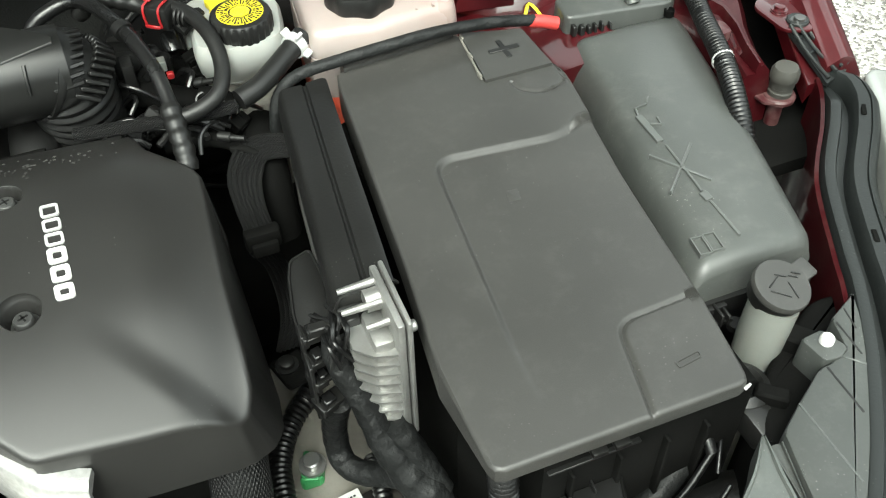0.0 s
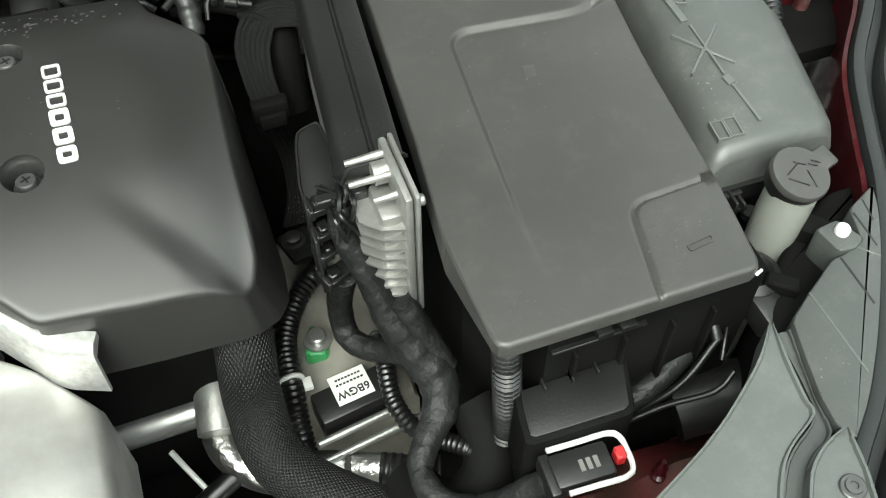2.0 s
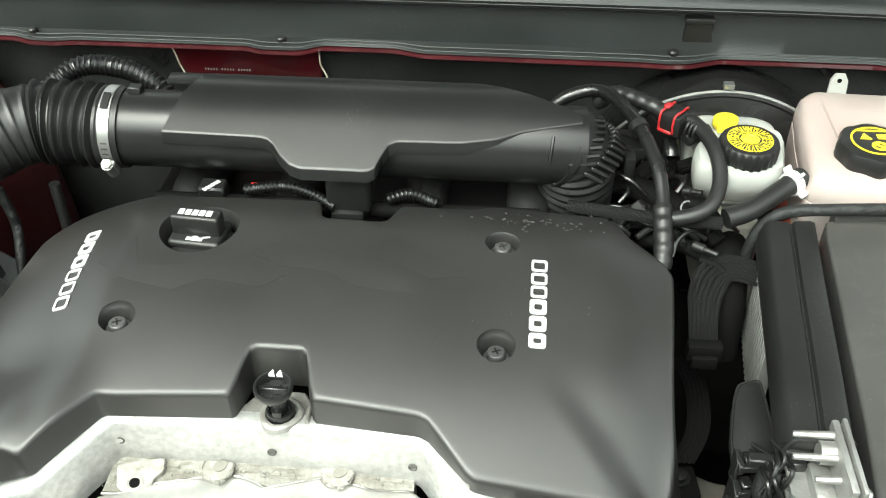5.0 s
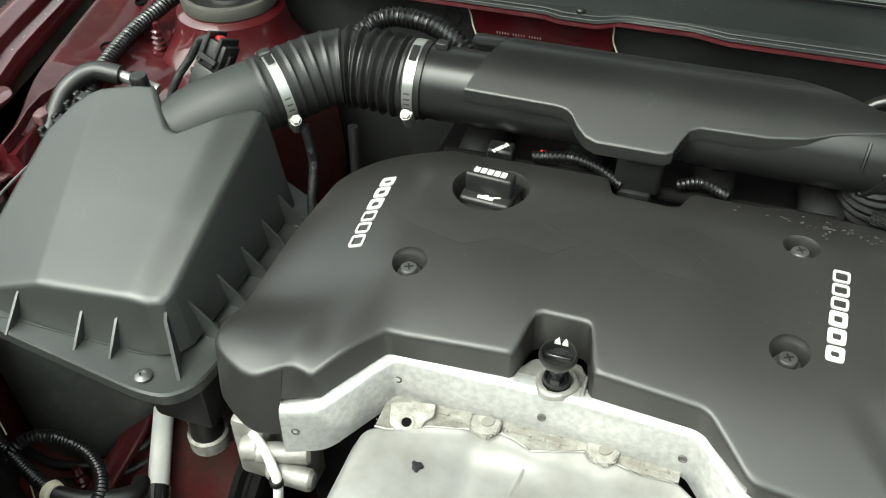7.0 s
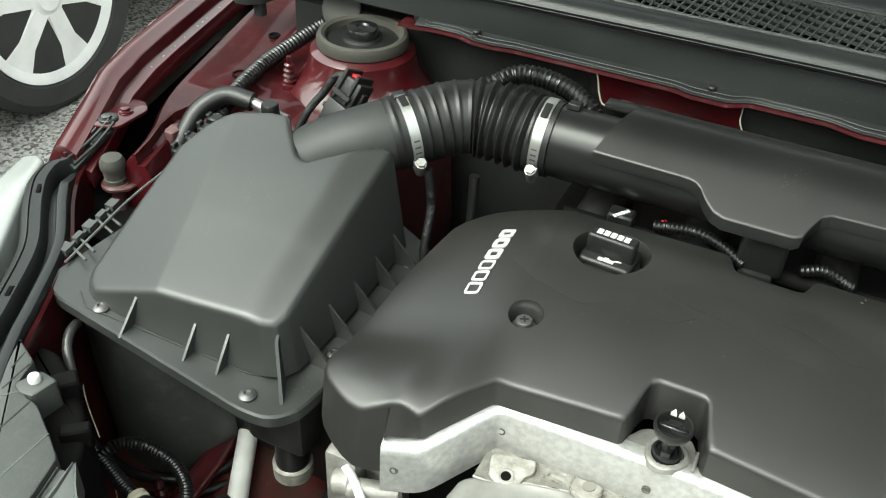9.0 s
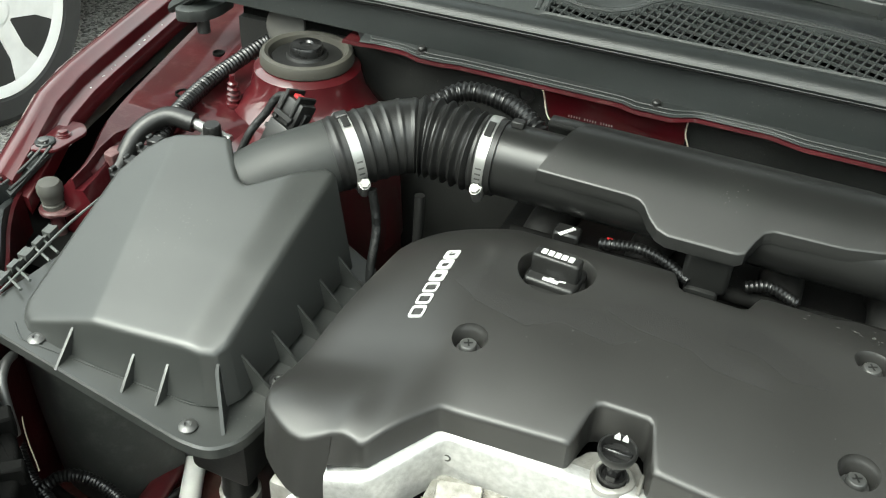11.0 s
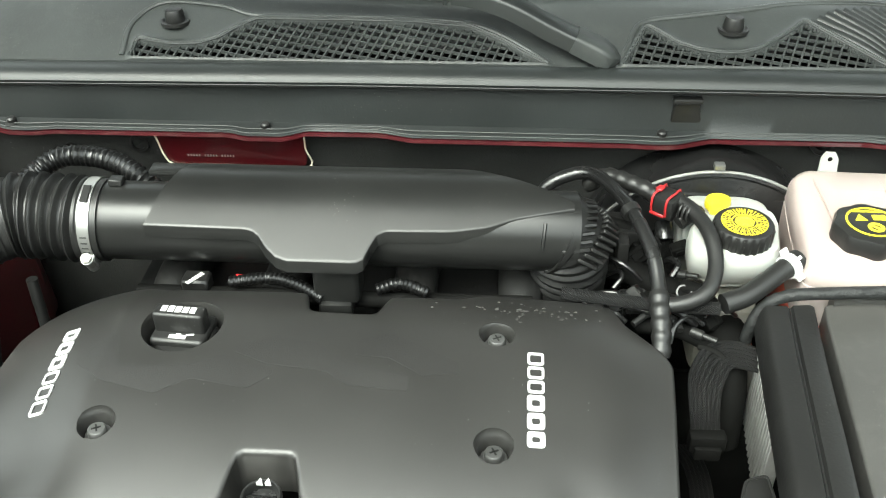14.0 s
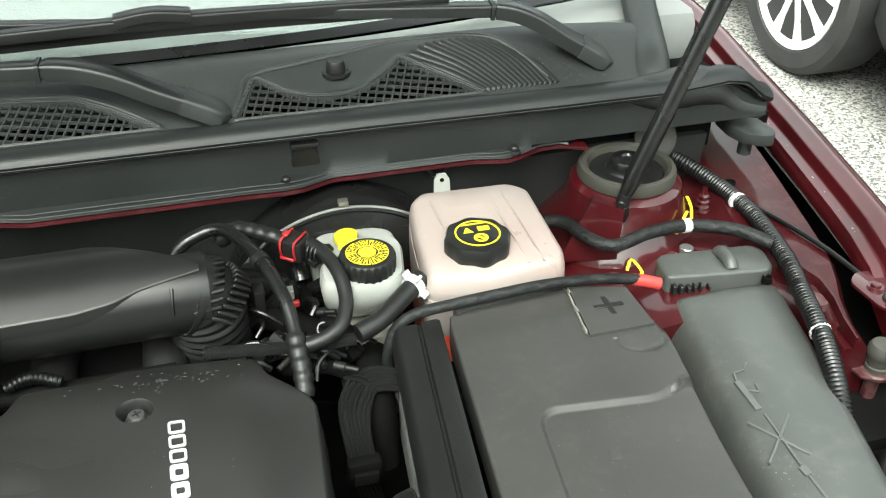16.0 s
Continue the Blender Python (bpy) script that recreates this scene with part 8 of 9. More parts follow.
        sec = [(-0.0015, -0.5), (-0.0015, -0.006 - k), (0.0002, -0.0015 - k), (0.004, -k), (0.0085, -0.001 - k), (0.0105, -0.006 - k), (0.0112, -0.016 - k * 0.3), (0.0190, -0.016 - k * 0.3), (0.0202, -0.004), (0.0230, -0.0004), (0.0325, 0.0), (0.0331, -0.0022), (0.0339, -0.0022), (0.0345, -0.0002), (0.039, -0.002), (0.0425, -0.006), (0.044, -0.012), (0.044, -0.5)]
        rows.append([p + n * (a * (w if a > 0.002 else 1)) + Vector((0, 0, b)) for a, b in sec])
    rings(bm_r := bm_new(), rows)
    part("rail", bm_r, "seal", rl)
    bm = bm_new()
    rings(bm, [[p - n0 * 0.006 + Vector((0, 0, -0.010)), p - n0 * 0.006 + Vector((0, 0, -0.5)), p - n0 * 0.003 + Vector((0, 0, -0.5)), p - n0 * 0.003 + Vector((0, 0, -0.008))] for p, n0 in [(c[i], Vector((-(c[i + 1] - c[i]).y, (c[i + 1] - c[i]).x, 0)).normalized() * s) for i in range(0, 42)]])
    part("inner_panel", bm, "redraw", rl, "dark red inner panel below the rail")
    for i in (7, 30, 50, 70):
        if i < len(c) - 1:
            t = (c[i + 1] - c[i - 1]).normalized()
            n = Vector((-t.y, t.x, 0)).normalized() * s
            bm = bm_new()
            box(bm, -0.0025, 0.0025, -0.007, 0.007, -0.003, 0.0012, 0.001, 1, Matrix.Translation(c[i] + n * 0.027 + Vector((0, 0, -0.0005))) @ Matrix.Rotation(math.atan2(t.y, t.x) - math.pi / 2, 4, "Z"))
            part("slot", bm, "dark", rl)
    # ribbed moulded bracket fanning out from the wing's bolt to the rail
    fan = [((0.753, 0.556, 0.8810), (0.768, 0.500, 0.8600)), ((0.747, 0.552, 0.8815), (0.759, 0.498, 0.8610)), ((0.741, 0.549, 0.8815), (0.750, 0.494, 0.8610)), ((0.734, 0.548, 0.8805), (0.739, 0.490, 0.8590))]
    bm = bm_new()
    a0, a1, b1, b0 = [Vector((MID + s * q[0], q[1], q[2] - 0.007)) for q in (fan[0][0], fan[0][1], fan[3][1], fan[3][0])]
    rings(bm, [[q, q - Vector((0, 0, 0.004)), r_ - Vector((0, 0, 0.004)), r_] for q, r_ in ((a0, b0), (a0.lerp(a1, 0.5), b0.lerp(b1, 0.5)), (a1, b1))])
    lathe(bm, [(0.0105, 0.872), (0.0105, 0.8795), (0.0092, 0.8805), (0.0070, 0.8800)], pose(MID + s * 0.746, 0.553, 0), 20)
    web = part("fan_bracket", bm, "seal", rl, "moulded black bracket with ribs")
    for q, r_ in fan:
        bm = bm_new()
        tube(bm, [(MID + s * (q[0] * (1 - t) + r_[0] * t), q[1] * (1 - t) + r_[1] * t, (q[2] * (1 - t) + r_[2] * t) - 0.001 - 0.003 * math.sin(math.pi * t)) for t in (0, 0.3, 0.6, 1)], 0.0018, 8, 0.006, flat=1.0)
        part("rib", bm, "seal", web)
    for t in (0.22, 0.5):
        bm = bm_new()
        q, r_ = [Vector((MID + s * (f[0][0] * (1 - t) + f[1][0] * t), f[0][1] * (1 - t) + f[1][1] * t, f[0][2] * (1 - t) + f[1][2] * t - 0.005)) for f in (fan[0], fan[3])]
        rod(bm, q, r_, 0.0015, n=8)
        part("rib", bm, "seal", web)
    # outer lamp lens beyond the rail
    bm = bm_new()
    pts = [(0.778, 0.488), (0.790, 0.494), (0.806, 0.484), (0.77, 0.30), (0.69, 0.10), (0.62, -0.02), (0.55, 0.0), (0.635, 0.2), (0.712, 0.36), (0.756, 0.440)]
    prism(bm, side(pts, s), 0.60, 0.832, 0.006, 3, zs=lambda x, y: 0.836 + 0.018 * float(smoothstep(0.30, 0.48, np.array(y))))
    part("outer_lens", bm, "lampclear", hd, "pale glossy lamp lens")

bm = bm_new()
box(bm, -0.72, 0.31, 0.04, 0.10, 0.60, 0.74, 0.012)
single("radiator_support", bm, "redraw", "dark red radiator support beam", "support beam", kind="structure")
sp = thing("support_corner", "dark red sheet metal corner with a grey disc", "bracket", (0.115, 0.155, 0.70))
bm = bm_new()
prism(bm, rounded([(0.131, 0.161), (0.158, 0.138), (0.15, 0.095), (0.075, 0.095), (0.098, 0.140)], 0.005), 0.74, 0.796, 0.003)
part("plate", bm, "red", sp)
bm = bm_new()
lathe(bm, [(0.0135, 0.796), (0.0135, 0.800), (0.012, 0.801), (0.004, 0.801)], pose(0.129, 0.134, 0), 28)
part("disc", bm, "rubbergrey", sp)

# ---- gearbox side, low in the bay ----
gb = thing("gearbox", "dirty cast gearbox housing with a green terminal and a label", "gearbox", (0.03, 0.43, 0.3))
bm = bm_new()
shell(bm, np.linspace(-0.045, 0.085, 30), lambda x: 0.375 - 0.1 * x, lambda x: 0.56, lambda x, y: 0.625 - 0.15 * np.clip(0.42 - y, 0, 1) + 0.01 * np.sin(x * 60), 0.32, 0.02, 16)
part("housing", bm, "dirty", gb)
bm = bm_new()
prism(bm, rounded([(-0.004, 0.413), (0.016, 0.407), (0.024, 0.430), (0.008, 0.443)], 0.005), 0.622, 0.640, 0.003)
part("terminal", bm, "green", gb, "green plastic terminal")
bm = bm_new()
hexhead(bm, (0.011, 0.423, 0.640), 0.008, 0.012)
part("nut", bm, "steel", gb)
tcm = thing("gearbox_module", "black gearbox control module with a white code label", "module", (0.02, 0.38, 0.58))
bm = bm_new()
box(bm, -0.030, 0.040, -0.014, 0.018, -0.03, 0.004, 0.003, 2, pose(0.022, 0.362, 0.634, 0, 0, 8))
part("box", bm, "black", tcm)
for dy, dz, l in ((-0.026, 0.0, 0.075), (-0.038, -0.01, 0.09)):
    bm = bm_new()
    rod(bm, pose(0.022, 0.362, 0.634, 0, 0, 8) @ Vector((-0.04, dy, dz)), pose(0.022, 0.362, 0.634, 0, 0, 8) @ Vector((-0.04 + l, dy, dz)), 0.0035)
    part("pipe", bm, "steel", tcm)
lm = pose(0.026, 0.3715, 0.6392, 0, 0, 187)
bm = bm_new()
box(bm, -0.0165, 0.0165, -0.0145, 0.0145, 0, 0.0008, 0.0002, 1, lm)
lb = part("label", bm, "print", tcm, "white paper code label")
lettering("6BGW", 0.0104, lm @ pose(0.0, 0.0060, 0.0012), "black", lb)
for q, l in ((-0.004, 0.026), (-0.009, 0.024)):
    bm = bm_new()
    for k in range(8):
        box(bm, -l / 2 + k * l / 8, -l / 2 + k * l / 8 + l / 11, q - 0.0009, q + 0.0009, 0.0008, 0.0011, 0, 1, lm)
    part("printed_bar", bm, "black", lb)

bm = bm_new()
tube(bm, [(-0.035, 0.46, 0.79), (-0.042, 0.405, 0.775), (-0.048, 0.366, 0.745), (-0.053, 0.350, 0.70), (-0.047, 0.312, 0.665), (-0.006, 0.270, 0.645), (0.056, 0.232, 0.635), (0.149, 0.198, 0.63), (0.23, 0.175, 0.62)], 0.0225, 28, 0.006)
single("radiator_hose", bm, "braid", "thick radiator hose in a braided black sleeve", "hose")
hose("corrugated_wire", [(0.035, 0.490, 0.66), (0.002, 0.462, 0.65), (-0.015, 0.432, 0.645), (-0.020, 0.400, 0.64), (-0.024, 0.365, 0.63), (-0.026, 0.335, 0.60)], 0.0105, "wire", "black corrugated wiring tube in front of the gearbox", "wiring tube", (0.005, 0.16))
bm = bm_new()
lathe(bm, [(0.0112, -0.002), (0.0122, 0), (0.0112, 0.002)], Matrix.Translation((-0.0205, 0.393, 0.639)) @ Vector((0, 1, 0.1)).to_track_quat("Z", "Y").to_matrix().to_4x4(), 18)
box(bm, -0.012, -0.004, 0.380, 0.391, 0.636, 0.642, 0.001)
single("cable_tie", bm, "print", "white cable tie round a wiring tube", "cable tie")
fo = thing("foil_hose", "foil wrapped hose running below the braided hose", "hose", (-0.03, 0.36, 0.58))
bm = bm_new()
tube(bm, [(-0.092, 0.380, 0.612), (-0.088, 0.362, 0.610), (-0.074, 0.343, 0.603), (-0.05, 0.328, 0.60), (-0.021, 0.325, 0.605), (0.030, 0.302, 0.61)], 0.0145, 18)
part("foil", bm, "foil", fo)
bm = bm_new()
tube(bm, [(0.028, 0.303, 0.61), (0.05, 0.293, 0.61), (0.075, 0.283, 0.61)], 0.0155, 18, 0.002, ribs(0.007, 0.1))
part("sleeve", bm, "rubber", fo)
bm = bm_new()
lathe(bm, [(0.0152, -0.003), (0.0162, 0), (0.0152, 0.003)], Matrix.Translation((0.006, 0.313, 0.607)) @ Vector((1, -0.35, 0.1)).to_track_quat("Z", "Y").to_matrix().to_4x4(), 18)
part("tie", bm, "rubbergrey", fo)
bp_ = thing("bright_pipe", "bright steel coolant pipe joining an upright sleeve", "pipe", (-0.13, 0.43, 0.6))
bm = bm_new()
rod(bm, (-0.175, 0.398, 0.628), (-0.090, 0.398, 0.630), 0.0140, n=24, bev=0.001)
part("pipe", bm, "steel", bp_)
bm = bm_new()
tube(bm, [(-0.078, 0.434, 0.650), (-0.083, 0.402, 0.645), (-0.088, 0.368, 0.635)], 0.0185, 24)
part("sleeve", bm, "alu", bp_)
for pts, r, mt_, nm in (([(-0.134, 0.383, 0.602), (-0.122, 0.360, 0.598), (-0.111, 0.341, 0.594), (-0.099, 0.330, 0.588)], 0.0026, "barepipe", "silver_wire"), ([(-0.136, 0.326, 0.585), (-0.118, 0.329, 0.597), (-0.092, 0.340, 0.602), (-0.070, 0.350, 0.604)], 0.0095, "wire", "sheathed_wire")):
    hose(nm, pts, r, mt_, "silver braided sensor wire" if mt_ == "barepipe" else "black sheathed wire below the pipes", "wire")
bm = bm_new()
rows = []
for t in np.linspace(0, 1, 10):
    rows.append([(-0.19 + 0.09 * u, 0.345 - 0.11 * t, 0.56 - 0.06 * t + 0.012 * math.sin(u * 5 + t * 4)) for u in np.linspace(0, 1, 10)])
rings(bm, rows, closed=False)
single("crumpled_shield", bm, "sheet", "crumpled dull metal shield sheet", "heat shield")

# taped main harness
mh = thing("main_harness", "thick wiring harness wrapped in black cloth tape", "wiring harness", (0.07, 0.3, 0.65))
THICK = lerp_table([(0, 0.0090), (0.07, 0.0098), (0.11, 0.0132), (0.145, 0.0162), (0.175, 0.0148), (0.205, 0.0112), (0.235, 0.0095), (0.27, 0.0098), (1.0, 0.0092)])
bm = bm_new()
tube(bm, [(0.040, 0.378, 0.868), (0.038, 0.368, 0.848), (0.046, 0.355, 0.822), (0.056, 0.336, 0.785), (0.068, 0.322, 0.757), (0.080, 0.304, 0.735), (0.076, 0.285, 0.722), (0.060, 0.268, 0.715), (0.048, 0.250, 0.710), (0.051, 0.228, 0.710), (0.066, 0.211, 0.714), (0.088, 0.200, 0.728), (0.106, 0.194, 0.752), (0.122, 0.187, 0.776)], 1.0, 20, 0.003,
     lambda s, t: THICK(s) * (0.95 + 0.09 * ((s / 0.019) % 1.0) ** 1.5 + 0.015 * math.sin(s * 210)))
part("trunk", bm, "tape", mh)
bm = bm_new()
tube(bm, [(0.064, 0.338, 0.80), (0.076, 0.325, 0.770), (0.088, 0.308, 0.738)], 0.010, 14, 0.003, lambda s, t: 0.95 + 0.1 * ((s / 0.016) % 1.0))
part("strand", bm, "tape", mh)
bm = bm_new()
tube(bm, [(0.034, 0.370, 0.80), (0.030, 0.385, 0.745), (0.030, 0.375, 0.715), (0.040, 0.360, 0.712), (0.056, 0.345, 0.722), (0.066, 0.330, 0.738)], 0.0100, 14, 0.003, lambda s, t: 0.97 + 0.06 * ((s / 0.015) % 1.0))
part("strand", bm, "tape", mh)
bm = bm_new()
tube(bm, [(0.104, 0.288, 0.712), (0.106, 0.275, 0.707), (0.105, 0.258, 0.700), (0.098, 0.238, 0.690), (0.076, 0.226, 0.678), (0.052, 0.240, 0.664), (0.042, 0.268, 0.655)], 0.0215, 24, 0.004)
# sheath coloured for the shade it lies in
part("sheath", bm, "dark", mh)
bm = bm_new()
convolute(bm, [(0.060, 0.285, 0.69), (0.074, 0.268, 0.702), (0.088, 0.254, 0.705), (0.096, 0.24, 0.700)], 0.0075, 0.004, 0.16)
part("wire_coil", bm, "wire", mh)
hose("corrugated_wire", [(0.060, 0.405, 0.65), (0.058, 0.375, 0.655), (0.054, 0.342, 0.652), (0.060, 0.316, 0.648), (0.075, 0.296, 0.645)], 0.0085, "wire", "black corrugated wiring tube beside the gearbox", "wiring tube", (0.005, 0.16))
hose("corrugated_wire", [(0.104, 0.246, 0.870), (0.108, 0.247, 0.815), (0.112, 0.249, 0.76), (0.115, 0.251, 0.70)], 0.0105, "wire", "black corrugated wiring tube at the corner of the battery", "wiring tube", (0.0062, 0.26))
# lever connector
lc = thing("lever_connector", "black multi-pin connector with a white lever and red lock", "connector", (0.139, 0.185, 0.770))
mL = pose(0.139, 0.1845, 0.785, 0, 0, -3)
bm = bm_new()
box(bm, -0.024, 0.016, -0.0120, 0.0120, -0.012, 0.006, 0.003, 2, mL)
box(bm, -0.029, -0.022, -0.0145, 0.0145, -0.014, 0.004, 0.002, 2, mL)
part("body", bm, "black", lc)
bm = bm_new()
tube(bm, [mL @ Vector(p) for p in ((-0.022, 0.0155, 0.004), (0.0, 0.0155, 0.004), (0.020, 0.0155, 0.004), (0.0265, 0.011, 0.004), (0.0275, 0, 0.004), (0.0265, -0.011, 0.004), (0.020, -0.0155, 0.004), (0.0, -0.0155, 0.004), (-0.018, -0.0155, 0.004))], 0.0019, 10, 0.003, flat=1.5)
part("lever", bm, "print", lc, "white lever bow")
bm = bm_new()
box(bm, 0.0185, 0.0255, -0.0045, 0.0045, -0.004, 0.0075, 0.0012, 1, mL)
part("lock", bm, "redplastic", lc, "red lock piece")
for k in range(3):
    bm = bm_new()
    box(bm, -0.006 + 0.005 * k, -0.003 + 0.005 * k, -0.005, 0.003, 0.006, 0.0063, 0, 1, mL)
    part("printed_bar", bm, "dust", lc)
# horn-like round sensor and wires by the battery corner
rs = thing("round_sensor", "black round sensor with a plug near the battery corner", "sensor", (0.285, 0.235, 0.75))
bm = bm_new()
lathe(bm, [(0.020, 0), (0.020, 0.014), (0.014, 0.018), (0.009, 0.012)], pose(0.300, 0.264, 0.80), 28)
part("ring", bm, "black", rs)
bm = bm_new()
box(bm, -0.011, 0.011, -0.020, 0.010, -0.014, 0.010, 0.003, 2, pose(0.299, 0.246, 0.803, 10, 0, 8))
part("plug", bm, "black", rs)
bm = bm_new()
box(bm, 0.311, 0.316, 0.241, 0.244, 0.80, 0.803, 0.0005, 1)
part("red_wire", bm, "redplastic", rs)
for pts, r in (([(0.248, 0.285, 0.80), (0.254, 0.268, 0.802), (0.261, 0.250, 0.80), (0.262, 0.236, 0.79)], 0.0042), ([(0.236, 0.275, 0.81), (0.252, 0.262, 0.815), (0.268, 0.262, 0.81), (0.272, 0.272, 0.80)], 0.0022), ([(0.205, 0.225, 0.74), (0.235, 0.225, 0.765), (0.262, 0.236, 0.79)], 0.0026), ([(0.275, 0.245, 0.79), (0.268, 0.235, 0.788), (0.262, 0.225, 0.78)], 0.0018), ([(0.18, 0.22, 0.74), (0.215, 0.215, 0.76), (0.245, 0.205, 0.78), (0.26, 0.21, 0.79)], 0.0022)):
    hose("loose_wire", pts, r, "wire", "loose wire in front of the battery box", "wire")
hose("taped_hose", [(0.190, 0.232, 0.740), (0.222, 0.238, 0.752), (0.255, 0.250, 0.765), (0.290, 0.268, 0.775)], 0.0095, "tape", "thick taped black hose in front of the battery box", "hose")
bm = bm_new()
tube(bm, [(0.245, 0.235, 0.70), (0.27, 0.232, 0.705), (0.30, 0.225, 0.71)], 0.026, 20)
single("lamp_motor", bm, "black", "black round lamp adjuster body", "motor")
bm = bm_new()
rows = []
for x in np.linspace(0.15, 0.36, 18):
    rows.append([(x, y, z + 0.006 * math.sin(x * 70 + y * 50)) for y, z in ((0.09, 0.50), (0.09, 0.63), (0.13, 0.655), (0.17, 0.672), (0.20, 0.678), (0.225, 0.66), (0.24, 0.62), (0.30, 0.60), (0.30, 0.50))])
rings(bm, rows)
cr = thing("chassis_rail", "dusty dark red chassis rail low in the bay", "chassis rail", (0.25, 0.2, 0.55), "chassis rails")
part("rail", bm, "rustred", cr)
bm = bm_new()
box(bm, 0.17, 0.34, 0.155, 0.160, 0.660, 0.668, 0.002)
part("weld_seam", bm, "rustred", cr)
bm = bm_new()
lathe(bm, [(0.006, 0), (0.006, 0.004), (0.003, 0.006), (0.005, 0.010), (0.003, 0.014), (0.005, 0.018), (0.002, 0.026)], pose(0.216, 0.195, 0.683), 14)
single("pine_stud", bm, "redraw", "small dark red barbed stud", "stud", "studs")

# ---- below the airbox ----
wt = thing("wheel_liner", "dark plastic liner well in the wing below the air box", "liner", (-0.80, 0.45, 0.45))
bm = bm_new()
tube(bm, [(-0.815, 0.455, 0.58), (-0.815, 0.455, 0.70), (-0.815, 0.46, 0.79)], 0.082, 40, 0.03, lambda s, t: 0.92 + 0.10 * s / t)
part("drum", bm, "liner", wt)
bm = bm_new()
tube(bm, [(-0.815 + 0.092 * math.cos(a), 0.455 + 0.092 * math.sin(a), 0.590) for a in np.linspace(radians(190), radians(370), 24)], 0.005, 10)
tube(bm, [(-0.815 + 0.104 * math.cos(a), 0.455 + 0.104 * math.sin(a), 0.580) for a in np.linspace(radians(190), radians(370), 24)], 0.004, 10)
part("lip", bm, "rubber", wt)
bm = bm_new()
rod(bm, (-0.742, 0.475, 0.61), (-0.655, 0.305, 0.59), 0.0108, n=24)
ap_ = thing("steel_pipe", "bright steel air-conditioning pipe with a black clip", "pipe", (-0.68, 0.43, 0.58))
part("pipe", bm, "barepipe", ap_)
bm = bm_new()
m = Matrix.Translation((-0.683, 0.358, 0.598)) @ Vector((0.076, -0.17, -0.055)).to_track_quat("Z", "Y").to_matrix().to_4x4()
lathe(bm, [(0.0112, -0.010), (0.0132, -0.009), (0.0132, 0.009), (0.0112, 0.010)], m, 20)
clip = part("clip", bm, "black", ap_, "black ribbed pipe clip")
for k in range(8):
    bm = bm_new()
    box(bm, 0.012, 0.0148, -0.0022, 0.0022, -0.009, 0.009, 0.0006, 1, m @ Matrix.Rotation(2 * math.pi * k / 8, 4, "Z"))
    part("rib", bm, "black", clip)
bm = bm_new()
box(bm, -0.030, -0.010, -0.008, 0.008, -0.006, 0.006, 0.002, 1, m)
part("clip_foot", bm, "black", clip)
hose("corrugated_wire", [(-0.885, 0.378, 0.70), (-0.851, 0.348, 0.685), (-0.816, 0.324, 0.68), (-0.781, 0.310, 0.678), (-0.752, 0.299, 0.678), (-0.729, 0.291, 0.68)], 0.0072, "wire", "black corrugated wiring tube below the air box", "wiring tube", (0.0038, 0.16))
hose("corrugated_wire", [(-0.792, 0.306, 0.676), (-0.787, 0.320, 0.684), (-0.779, 0.332, 0.686), (-0.762, 0.341, 0.683), (-0.728, 0.339, 0.68), (-0.699, 0.323, 0.68), (-0.684, 0.300, 0.68), (-0.686, 0.276, 0.677), (-0.700, 0.263, 0.67)], 0.0064, "wire", "looped black corrugated wiring tube below the air box", "wiring tube", (0.0038, 0.16))
bm = bm_new()
lathe(bm, [(0.0098, -0.004), (0.0108, -0.003), (0.0108, 0.003), (0.0098, 0.004)], Matrix.Translation((-0.727, 0.2905, 0.68)) @ Vector((1, -0.3, 0)).to_track_quat("Z", "Y").to_matrix().to_4x4(), 18)
single("tape_band", bm, "gold", "cream tape band round a wiring tube", "tape")
bm = bm_new()
tube(bm, [(-0.724, 0.290, 0.679), (-0.700, 0.294, 0.676), (-0.676, 0.306, 0.672), (-0.664, 0.322, 0.665), (-0.672, 0.338, 0.655)], 0.0085, 16)
single("rubber_sleeve", bm, "rubber", "bent black rubber sleeve", "hose")
for pts, mt_ in (([(-0.712, 0.272, 0.66), (-0.722, 0.266, 0.66), (-0.735, 0.268, 0.66)], "yellow"), ([(-0.765, 0.300, 0.66), (-0.740, 0.280, 0.66), (-0.715, 0.268, 0.66)], "gold"), ([(-0.760, 0.305, 0.66), (-0.735, 0.290, 0.66), (-0.712, 0.272, 0.66)], "redplastic"), ([(-0.862, 0.372, 0.72), (-0.835, 0.348, 0.70), (-0.800, 0.325, 0.69)], "gold")):
    hose("thin_wire", pts, 0.0007, mt_, "thin coloured wire below the tube loop", "wire")
bm = bm_new()
rows = []
for x in np.linspace(-0.90, -0.56, 24):
    rows.append([(x, y, z + 0.008 * math.sin(x * 45 + y * 20) - 0.05 * float(smoothstep(-0.62, -0.58, np.array(x)))) for y, z in ((0.16, 0.48), (0.20, 0.55), (0.27, 0.575), (0.34, 0.582), (0.38, 0.575), (0.43, 0.585), (0.50, 0.59), (0.62, 0.56), (0.62, 0.48))])
rings(bm, rows)
cr = thing("chassis_rail", "dusty dark red chassis rail low in the bay", "chassis rail", (-0.73, 0.4, 0.50), "chassis rails")
part("rail", bm, "rustred", cr)
bm = bm_new()
box(bm, -0.89, -0.60, 0.30, 0.306, 0.570, 0.586, 0.002)
part("weld_seam", bm, "rustred", cr)
bm = bm_new()
tube(bm, [(-0.762, 0.520, 0.592), (-0.750, 0.445, 0.598), (-0.745, 0.400, 0.599), (-0.742, 0.350, 0.597), (-0.736, 0.300, 0.590)], 0.013, 16, flat=0.8)
part("pressed_bead", bm, "red", cr, "glossy red raised bead")
